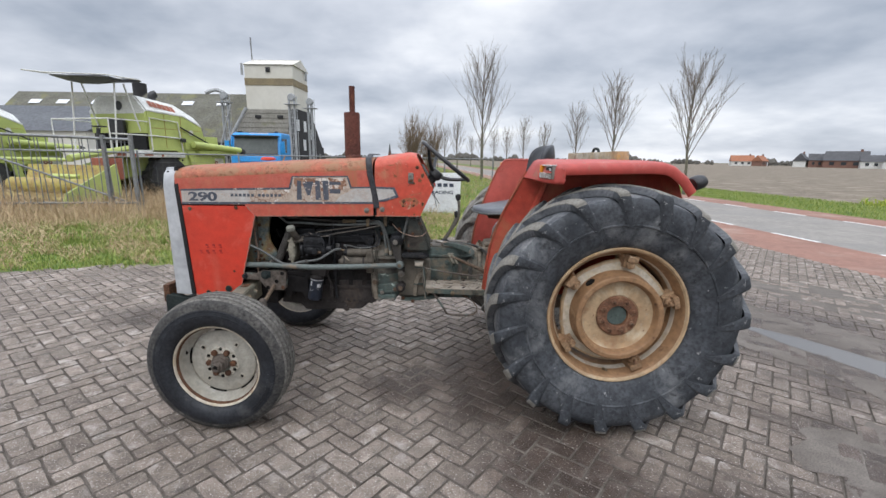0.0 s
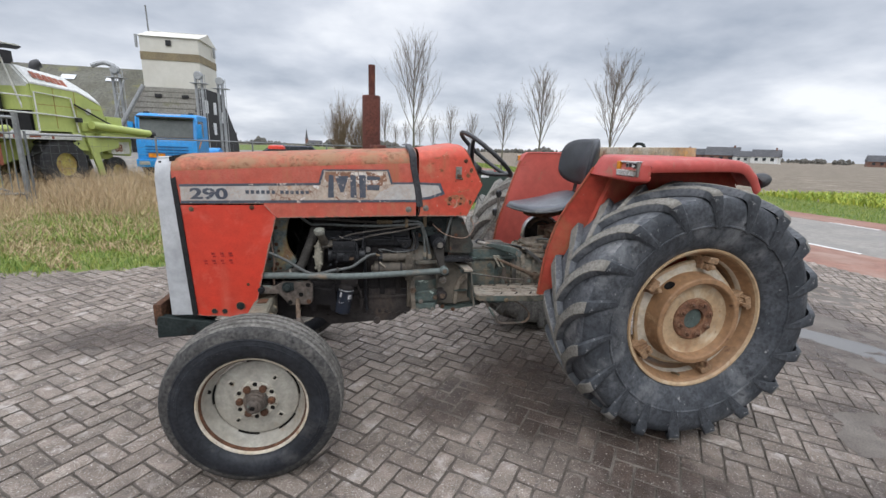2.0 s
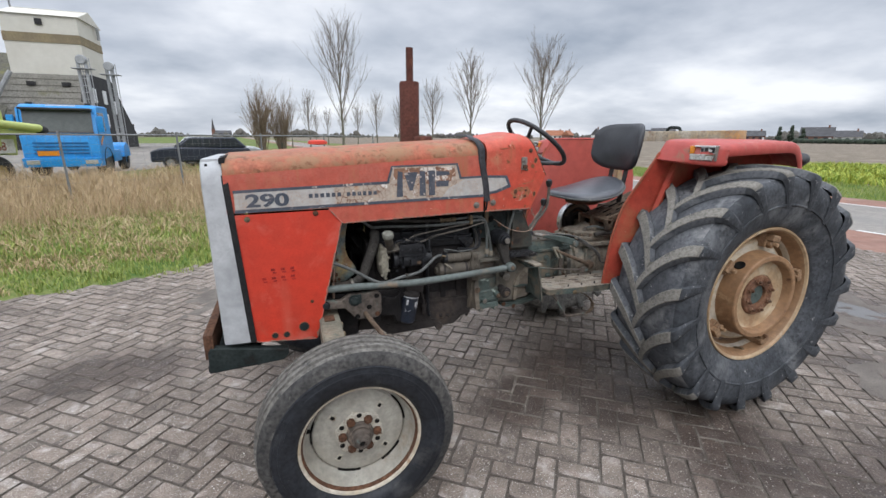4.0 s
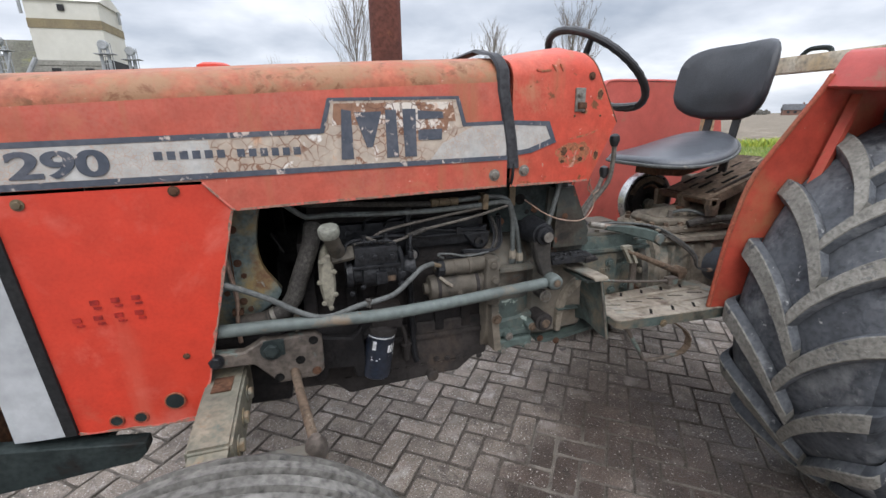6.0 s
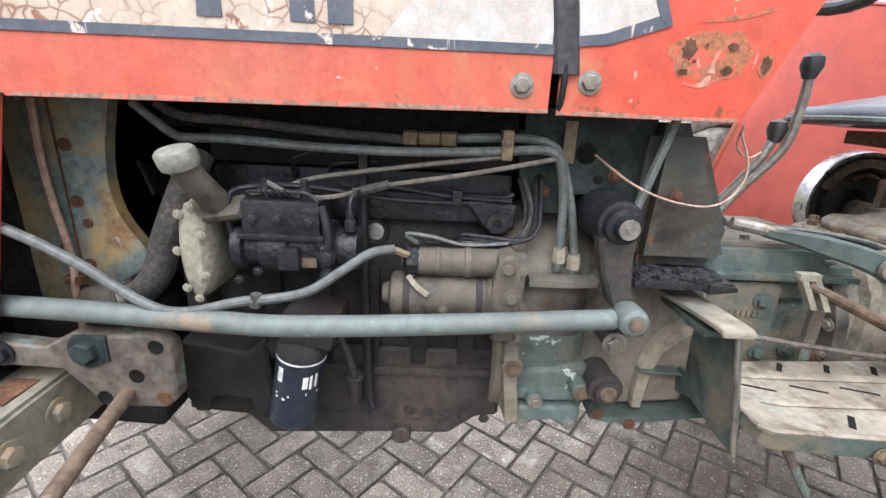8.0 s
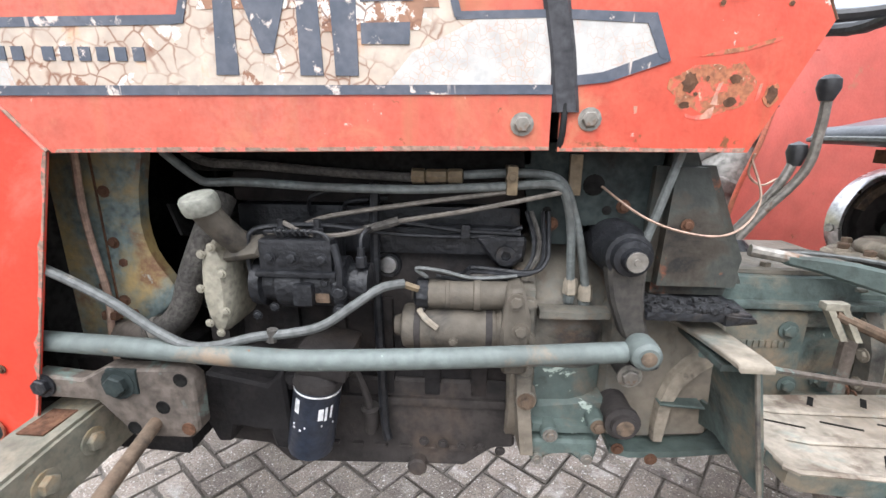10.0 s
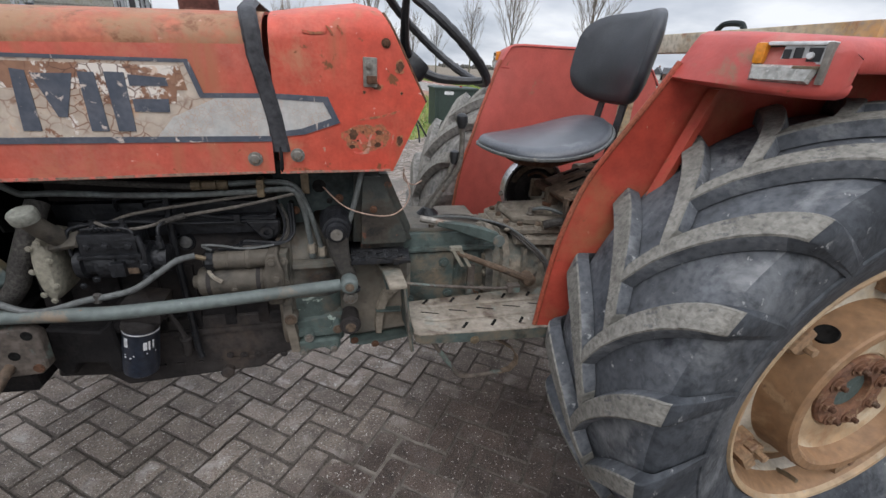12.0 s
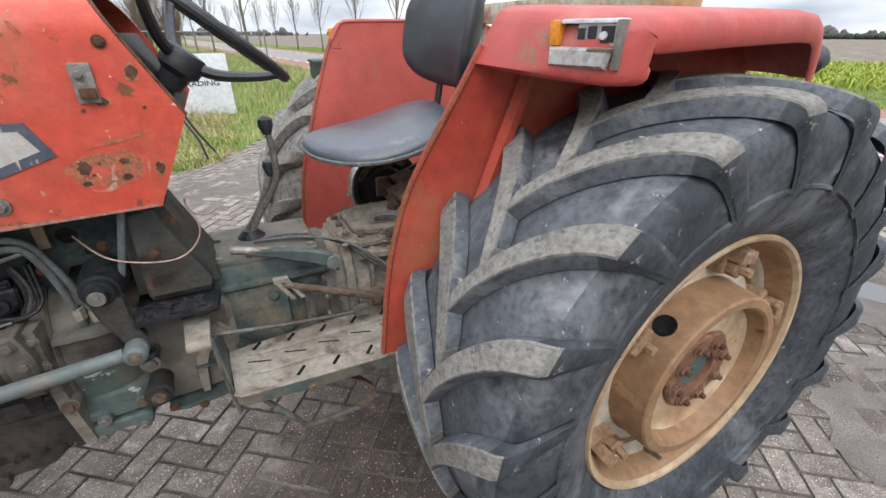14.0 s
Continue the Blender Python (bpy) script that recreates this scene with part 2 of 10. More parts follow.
oily = material("oily_black_iron", (0.010, 0.0105, 0.0125), (0.021, 0.0215, 0.024), 8, 0.34, 0.0, 0.35, 90, [((0.060, 0.050, 0.042), 7, 0.60, 0.78)], mottle=0.3, gloss=0.30)
oily_matt = material("sooty_black_iron", (0.014, 0.0128, 0.013), (0.025, 0.023, 0.023), 4, 0.60, 0.0, 0.3, 80, [((0.056, 0.044, 0.038), 2.6, 0.50, 0.80)], mottle=0.2, gloss=0.12, fleck=0.75)
sump_mat = material("greasy_brown_black_casting", (0.034, 0.030, 0.029), (0.052, 0.045, 0.041), 3, 0.55, 0.0, 0.3, 60, [((0.110, 0.080, 0.062), 3.2, 0.52, 0.76), ((0.018, 0.0165, 0.0165), 5, 0.58, 0.72)], mottle=0.2, gloss=0.14, fleck=0.75)
cast_mat = material("dirty_tan_casting", (0.27, 0.232, 0.182), (0.175, 0.152, 0.122), 7, 0.7, 0, 0.4, 60, [((0.10, 0.125, 0.116), 4, 0.56, 0.68), ((0.052, 0.045, 0.040), 11, 0.58, 0.68), ((0.32, 0.28, 0.225), 9, 0.62, 0.72)], mottle=0.35, gloss=0.2, fleck=0.7)
starter_mat = material("dusty_grey_brown_housing", (0.118, 0.100, 0.079), (0.082, 0.072, 0.059), 6, 0.55, 0, 0.2, 90, [((0.028, 0.026, 0.025), 8, 0.56, 0.70)], mottle=0.2, gloss=0.22, fleck=0.75)
pale_mat = material("pale_aluminium_casting", (0.33, 0.305, 0.24), (0.22, 0.20, 0.155), 14, 0.55, 0.2, 0.2, 80, [((0.07, 0.06, 0.05), 18, 0.63, 0.70)])
cap_mat = material("grey_green_cap", (0.215, 0.215, 0.180), (0.15, 0.148, 0.122), 18, 0.6, mottle=0.3)
link_mat = material("pale_blue_green_painted_steel", (0.122, 0.142, 0.134), (0.098, 0.110, 0.102), 8, 0.45, 0, 0.1, 90, [((0.20, 0.145, 0.10), 8, 0.57, 0.70), ((0.24, 0.265, 0.25), 22, 0.66, 0.70), ((0.16, 0.075, 0.042), 26, 0.66, 0.70)], mottle=0.2, fleck=0.8, gloss=0.33)
steel = material("dull_worn_steel", (0.30, 0.28, 0.25), (0.20, 0.18, 0.155), 20, 0.45, 0.6, 0.15, 90, [((0.14, 0.07, 0.035), 18, 0.58, 0.68)])
pipe_mat = material("grey_painted_pipe", (0.14, 0.155, 0.15), (0.085, 0.088, 0.083), 14, 0.5, 0.1, 0.1, 90, mottle=0.3)
brass = material("dull_brass", (0.20, 0.145, 0.085), (0.13, 0.10, 0.065), 20, 0.5, 0.3)
hose_mat = material("black_rubber_hose", (0.050, 0.046, 0.042), (0.085, 0.078, 0.070), 20, 0.7, 0, 0.4, 160, mottle=0.3, gloss=0.2)
hose_grey = material("pale_grey_hose", (0.115, 0.120, 0.116), (0.075, 0.078, 0.075), 12, 0.5, 0, 0.15, 90, [((0.20, 0.18, 0.15), 12, 0.62, 0.72)], mottle=0.3)
filter_mat = material("dark_blue_filter_paint", (0.016, 0.022, 0.036), (0.024, 0.030, 0.045), 12, 0.35)
white_mark = material("white_print", (0.75, 0.75, 0.75), (0.6, 0.6, 0.6), 20, 0.5)
red_mark = material("dark_red_print", (0.30, 0.012, 0.008), (0.38, 0.018, 0.010), 60, 0.45)
vinyl = material("black_vinyl", (0.022, 0.024, 0.029), (0.032, 0.034, 0.040), 6, 0.36, 0, 0.12, 160, [((0.10, 0.105, 0.11), 7, 0.64, 0.80)], fleck=0.86)
vinyl_seat = material("worn_grey_vinyl", (0.050, 0.055, 0.065), (0.080, 0.086, 0.098), 5, 0.26, 0, 0.10, 160, [((0.16, 0.165, 0.17), 9, 0.62, 0.78)], fleck=0.86, gloss=0.6)
black_plastic = material("black_plastic", (0.016, 0.016, 0.018), (0.028, 0.028, 0.030), 12, 0.4)
step_mat = material("muddy_worn_step_plate", (0.285, 0.250, 0.205), (0.195, 0.160, 0.125), 5, 0.7, 0, 0.4, 70, [((0.17, 0.205, 0.185), 4, 0.56, 0.66), ((0.105, 0.078, 0.060), 9, 0.54, 0.64), ((0.36, 0.325, 0.28), 13, 0.64, 0.69)], mottle=0.3, fleck=0.6, gloss=0.2)
amber = material("amber_lens", (0.75, 0.28, 0.02), (0.65, 0.22, 0.02), 20, 0.2)
clear_lens = material("clear_ribbed_lens", (0.55, 0.55, 0.52), (0.45, 0.45, 0.43), 20, 0.15, 0.3)
chrome = material("tarnished_chrome", (0.55, 0.55, 0.55), (0.4, 0.4, 0.4), 20, 0.2, 0.9)
# near-black that puts the shade of holes, gaps and hollows into the colour
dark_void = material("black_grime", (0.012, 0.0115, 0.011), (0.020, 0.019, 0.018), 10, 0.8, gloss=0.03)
tar = material("tarry_black_grime", (0.012, 0.012, 0.013), (0.03, 0.03, 0.032), 60, 0.5, 0, 0.9, 110, gloss=0.3)
bar_mat = material("rusty_yellow_white_beam", (0.55, 0.50, 0.40), (0.42, 0.26, 0.09), 5, 0.6, 0, 0.15, 60, [((0.20, 0.07, 0.03), 8, 0.55, 0.66)])
axle_mat = material("rusty_green_axle_paint", (0.150, 0.150, 0.120), (0.23, 0.195, 0.145), 5, 0.55, 0, 0.25, 70, [((0.33, 0.235, 0.12), 4, 0.50, 0.66), ((0.20, 0.095, 0.045), 8, 0.58, 0.70), ((0.085, 0.115, 0.102), 5, 0.58, 0.68)], mottle=0.25, gloss=0.28, fleck=0.75)
copper = material("copper_wire", (0.40, 0.27, 0.20), (0.33, 0.22, 0.17), 30, 0.5, 0.3)

nut_rust = material("orange_brown_rust", (0.20, 0.090, 0.044), (0.14, 0.066, 0.038), 14, 0.7, 0, 0.35, 80, [((0.32, 0.21, 0.12), 10, 0.58, 0.70)], mottle=0.3)
clamp_mat = material("rusty_tan_clamp_paint", (0.32, 0.205, 0.115), (0.22, 0.125, 0.065), 16, 0.6, 0, 0.3, 80, [((0.13, 0.062, 0.034), 18, 0.56, 0.66), ((0.46, 0.38, 0.27), 14, 0.62, 0.70)], mottle=0.3)
far_tyre_mat = material("dust_grey_tyre_rubber", (0.185, 0.178, 0.165), (0.27, 0.258, 0.235), 5, 0.85, 0, 0.3, 50, [((0.10, 0.10, 0.098), 8, 0.58, 0.70)], mottle=0.3, gloss=0.15)
pale_chip = material("pale_chipped_paint", (0.52, 0.20, 0.13), (0.44, 0.26, 0.19), 40, 0.5, spots=[((0.54, 0.085, 0.058), 26, 0.50, 0.56)])
tread_dust = material("dusty_tread_rubber", (0.066, 0.071, 0.080), (0.118, 0.123, 0.131), 3, 0.58, 0, 0.35, 60, [((0.24, 0.24, 0.24), 5, 0.54, 0.72), ((0.33, 0.325, 0.315), 34, 0.64, 0.68), ((0.028, 0.030, 0.036), 8, 0.57, 0.68)], mottle=0.3, gloss=0.25, fleck=0.7)
shroud_mat = material("blue_green_shroud_paint", (0.105, 0.142, 0.142), (0.150, 0.182, 0.172), 6, 0.5, 0, 0.25, 70, [((0.28, 0.200, 0.085), 5, 0.46, 0.60), ((0.15, 0.078, 0.04), 10, 0.56, 0.66), ((0.30, 0.33, 0.30), 20, 0.66, 0.70)], mottle=0.25, gloss=0.35)
bracket_mat = material("grimy_brown_bracket_paint", (0.125, 0.100, 0.082), (0.085, 0.072, 0.062), 8, 0.6, 0, 0.3, 70, [((0.115, 0.145, 0.130), 7, 0.54, 0.60), ((0.21, 0.165, 0.13), 10, 0.60, 0.68), ((0.03, 0.028, 0.027), 9, 0.62, 0.72)], mottle=0.3, gloss=0.25)
flange_mat = material("flaking_blue_green_flange", (0.098, 0.130, 0.119), (0.070, 0.086, 0.078), 5, 0.5, 0, 0.3, 70, [((0.145, 0.112, 0.084), 6, 0.54, 0.66), ((0.33, 0.38, 0.335), 11, 0.585, 0.597), ((0.030, 0.028, 0.027), 7, 0.60, 0.72)], mottle=0.22, gloss=0.25, fleck=0.75)
arm_mat = material("greasy_worn_forging", (0.030, 0.028, 0.027), (0.12, 0.105, 0.085), 5, 0.5, 0, 0.2, 70, [((0.21, 0.185, 0.15), 5, 0.56, 0.68), ((0.014, 0.013, 0.013), 6, 0.56, 0.68)], mottle=0.22, gloss=0.3, fleck=0.75)
column_mat = material("grey_green_column_paint", (0.040, 0.044, 0.040), (0.060, 0.060, 0.051), 4, 0.5, 0, 0.2, 70, [((0.080, 0.060, 0.042), 5, 0.55, 0.68), ((0.20, 0.066, 0.032), 8.5, 0.62, 0.67), ((0.018, 0.017, 0.016), 5, 0.57, 0.70)], mottle=0.22, gloss=0.25, fleck=0.75)
line_tan = material("dusty_fuel_line", (0.15, 0.13, 0.11), (0.10, 0.088, 0.076), 20, 0.5, 0.1, 0.1, 90, mottle=0.3)
stain_mat = material("orange_brown_stain", (0.36, 0.125, 0.055), (0.28, 0.105, 0.050), 30, 0.6, 0, 0.15, 120, [((0.47, 0.080, 0.048), 45, 0.50, 0.56), ((0.42, 0.28, 0.19), 60, 0.62, 0.66)], mottle=0.25)
edge_dirt = material("dirty_worn_edge", (0.20, 0.13, 0.095), (0.34, 0.20, 0.15), 30, 0.7, 0, 0.3, 120, [((0.50, 0.12, 0.09), 40, 0.52, 0.58)])
# mudguard sheet: rusty red, its colour deepened for the shade below the top
red_inner = material("sheltered_red_paint", (0.37, 0.050, 0.030), (0.31, 0.055, 0.034), 4, 0.45, 0, 0.08, 120, [((0.30, 0.115, 0.055), 3.0, 0.52, 0.70), (RUST, 13, 0.63, 0.69), ((0.40, 0.20, 0.13), 40, 0.68, 0.71)], mottle=0.2, fleck=0.86, gloss=0.28)
# far mudguard: the same red with the sky's pale reflection mixed into it
red_far = material("faded_pinkish_red_paint", (0.47, 0.085, 0.066), (0.41, 0.088, 0.068), 3, 0.42, 0, 0.08, 120, [((0.30, 0.12, 0.075), 7, 0.64, 0.70), (RUST, 12, 0.68, 0.72)], mottle=0.12, fleck=0.86, gloss=0.4)
rusty_tan = material("rusty_tan_plate", (0.16, 0.118, 0.085), (0.10, 0.066, 0.045), 9, 0.75, 0, 0.4, 70, [((0.045, 0.036, 0.03), 12, 0.56, 0.66), ((0.27, 0.22, 0.165), 14, 0.62, 0.70)], mottle=0.35, gloss=0.2)


# ---- shapes ----
placed = {}


def part(name, bm, mat, parent=None, label="", sharp=35):
    me = bpy.data.meshes.new(name)
    bmesh.ops.recalc_face_normals(bm, faces=bm.faces)
    for f in bm.faces:
        f.smooth = True
    bm.to_mesh(me)
    bm.free()
    me.set_sharp_from_angle(angle=radians(sharp))
    me.materials.append(mat)
    ob = new(name, me)
    placed[ob] = Matrix.Identity(4)
    if parent:
        ob.parent = parent
        ob.matrix_parent_inverse = placed[parent].inverted()
    if label:
        tagged(ob, label)
    return ob


def again(name, me, m, parent, label=""):
    """One more piece on a mesh that another piece has already."""
    ob = new(name, me)
    ob.parent = parent
    ob.matrix_parent_inverse = placed[parent].inverted()
    ob.matrix_basis = m
    placed[ob] = m
    if label:
        tagged(ob, label)
    return ob


def thing(name, at, label, category, group="", kind=""):
    ob = new(name)
    ob.matrix_basis = Matrix.Translation(at)
    placed[ob] = Matrix.Translation(at)
    ob.empty_display_size = 0.1
    return tagged(ob, label, category, group, kind)


def box(x0, x1, y0, y1, z0, z1, r=0.0, bm=None):
    b = bmesh.new()
    bmesh.ops.create_cube(b, size=1.0, matrix=Matrix.Translation(((x0 + x1) / 2, (y0 + y1) / 2, (z0 + z1) / 2)) @ Matrix.Diagonal((abs(x1 - x0), abs(y1 - y0), abs(z1 - z0), 1)))
    if r:
        bmesh.ops.bevel(b, geom=b.edges[:], offset=r, segments=2, affect="EDGES", profile=0.7)
    return join(b, bm)


def join(b, bm):
    if bm is None:
        return b
    me = bpy.data.meshes.new("scratch")
    b.to_mesh(me)
    b.free()
    bm.from_mesh(me)
    bpy.data.meshes.remove(me)
    return bm


def moved(b, m):
    bmesh.ops.transform(b, matrix=m, verts=b.verts)
    return b


def rings(loops, bm=None, caps=True, closed=True):
    """Skin through loops of equally many points."""
    b = bm or bmesh.new()
    vs = [[b.verts.new(p) for p in lp] for lp in loops]
    k = len(vs[0])
    for a, c in zip(vs, vs[1:]):
        for i in range(k if closed else k - 1):
            j = (i + 1) % k
            b.faces.new((a[i], a[j], c[j], c[i]))
    if caps and closed:
        b.faces.new(vs[0][::-1])
        b.faces.new(vs[-1])
    return b


def smooth_path(pts, n=5):
    p = [Vector(q) for q in pts]
    if len(p) < 3:
        return p
    out = []
    for i in range(len(p) - 1):
        a, b_, c, d = p[max(i - 1, 0)], p[i], p[i + 1], p[min(i + 2, len(p) - 1)]
        for j in range(n):
            t = j / n
            out.append(0.5 * (2 * b_ + (c - a) * t + (2 * a - 5 * b_ + 4 * c - d) * t * t + (3 * b_ - a - 3 * c + d) * t * t * t))
    return out + [p[-1]]


def tube(pts, r, n=8, bm=None, smooth=True):
    """A round bar along points; r is one radius, or one for each end."""
    p = smooth_path(pts) if smooth else [Vector(q) for q in pts]
    r0, r1 = r if isinstance(r, tuple) else (r, r)
    loops, side = [], None
    for i, q in enumerate(p):
        d = (p[min(i + 1, len(p) - 1)] - p[max(i - 1, 0)]).normalized()
        if side is None:
            side = d.orthogonal().normalized()
        side = (side - d * side.dot(d)).normalized()
        up = d.cross(side)
        rr = r0 + (r1 - r0) * i / (len(p) - 1)
        loops.append([q + rr * (math.cos(a) * side + math.sin(a) * up) for a in (2 * math.pi * k / n for k in range(n))])
    return rings(loops, bm)


def lathe(prof, at, axis="y", n=32, bm=None, closed=False):
    """Turn a profile of (radius, along) round an axis through at."""
    b = bmesh.new()
    loops = []
    for r, s in prof:
        lp = []
        for k in range(n):
            a = 2 * math.pi * k / n
            c, w = r * math.cos(a), r * math.sin(a)
            lp.append(Vector({"y": (c, s, w), "z": (c, w, s), "x": (s, c, w)}[axis]) + Vector(at))
        loops.append(lp)
    if closed:
        loops.append(loops[0])
        b = rings(loops, b, caps=False)
        bmesh.ops.remove_doubles(b, verts=b.verts, dist=1e-6)
    else:
        b = rings(loops, b, caps=False)
        bmesh.ops.remove_doubles(b, verts=b.verts, dist=1e-6)
    return join(b, bm)


def plate(poly, y0, y1, r=0.0, bm=None, turn=None):
    """A plate: a polygon in x and z, from y0 to y1."""
    b = rings([[(x, y0, z) for x, z in poly], [(x, y1, z) for x, z in poly]])
    if r:
        bmesh.ops.recalc_face_normals(b, faces=b.faces)
        bmesh.ops.bevel(b, geom=b.edges[:], offset=r, segments=1, affect="EDGES")
    if turn:
        moved(b, turn)
    return join(b, bm)


def slab(poly, z0, z1, r=0.0, bm=None):
    """A slab: a polygon in x and y, from z0 to z1."""
    b = rings([[(x, y, z0) for x, y in poly], [(x, y, z1) for x, y in poly]])
    if r:
        bmesh.ops.recalc_face_normals(b, faces=b.faces)
        bmesh.ops.bevel(b, geom=b.edges[:], offset=r, segments=1, affect="EDGES")
    return join(b, bm)


def bolt_mesh(r=0.012, h=0.010, washer=True):
    """A hexagon head on a washer; the head points to -y."""
    b = bmesh.new()
    if washer:
        lathe([(0, 0), (r * 1.45, 0), (r * 1.45, -h * 0.25), (0, -h * 0.25)], (0, 0, 0), "y", 14, b)
    lathe([(r * 0.98, 0), (r, -h * 0.85), (r * 0.85, -h), (0, -h)], (0, 0, 0), "y", 6, b)
    return b


bolt_shared = {}


def bolt(x, y, z, parent, r=0.012, mat=None, turn=0.0, name="bolt", label="", facing=None):
    key = (round(r, 4), (mat or steel).name)
    m = Matrix.Translation((x, y, z)) @ (facing or Matrix.Identity(4)) @ Matrix.Rotation(turn, 4, "Y")
    if key not in bolt_shared:
        ob = part(name, bolt_mesh(r, r * 0.8), mat or steel, parent, label)
        bolt_shared[key] = ob.data
        ob.matrix_basis = m
        return ob
    return again(name, bolt_shared[key], m, parent, label)


bell_mat = material("tan_and_green_grimy_casting", (0.180, 0.152, 0.120), (0.098, 0.098, 0.086), 4, 0.5, 0, 0.25, 70, [((0.026, 0.024, 0.023), 4.2, 0.52, 0.66), ((0.27, 0.31, 0.28), 15, 0.67, 0.70), ((0.11, 0.072, 0.048), 6, 0.60, 0.72)], mottle=0.22, gloss=0.18, fleck=0.75)
rim_brown = material("rusty_brown_rim_paint", (0.29, 0.165, 0.082), (0.21, 0.112, 0.052), 6, 0.55, 0, 0.25, 60, [((0.38, 0.25, 0.14), 6, 0.58, 0.72), ((0.11, 0.052, 0.028), 18, 0.62, 0.70)], mottle=0.2, fleck=0.7)


# ---- ground, yard, road ----
earth = material("bare_earth", (0.13, 0.105, 0.08), (0.19, 0.16, 0.12), 0.5, 0.9, 0, 0.6, 9, [((0.10, 0.13, 0.05), 0.12, 0.5, 0.6)], place=True, gloss=0.2)
field_mat = material("ploughed_field", (0.215, 0.18, 0.138), (0.125, 0.10, 0.075), 2.4, 0.9, 0, 1.0, 6, [((0.26, 0.22, 0.17), 0.6, 0.5, 0.65), ((0.085, 0.068, 0.05), 4.5, 0.56, 0.66)], place=True, gloss=0.2)
standing_mat = material("pale_grey_hard_standing", (0.215, 0.200, 0.182), (0.275, 0.252, 0.225), 0.3, 0.85, 0, 0.2, 20, [((0.15, 0.138, 0.122), 0.7, 0.54, 0.66), ((0.16, 0.17, 0.09), 0.5, 0.60, 0.70)], place=True, gloss=0.2)
turf = material("rough_turf", (0.100, 0.158, 0.034), (0.20, 0.20, 0.068), 1.8, 0.9, 0, 0.6, 30, [((0.05, 0.10, 0.02), 0.9, 0.52, 0.62)], place=True, gloss=0.2)
asphalt = material("grey_asphalt", (0.285, 0.265, 0.24), (0.24, 0.224, 0.205), 1.2, 0.85, 0, 0.3, 120, [((0.20, 0.19, 0.18), 0.5, 0.5, 0.7)], place=True, gloss=0.2)
red_asphalt = material("red_cycle_lane_asphalt", (0.30, 0.165, 0.128), (0.25, 0.145, 0.115), 1.0, 0.8, 0, 0.3, 120, [((0.30, 0.21, 0.17), 0.7, 0.52, 0.68)], place=True, gloss=0.2)
line_mat = material("white_road_paint", (0.75, 0.75, 0.73), (0.6, 0.6, 0.58), 8, 0.6, place=True)
joint_mat = material("sandy_joint_dirt", (0.105, 0.090, 0.077), (0.160, 0.139, 0.120), 5, 0.9, 0, 0.6, 120, [((0.22, 0.195, 0.17), 1.3, 0.56, 0.70)], place=True, gloss=0.1)


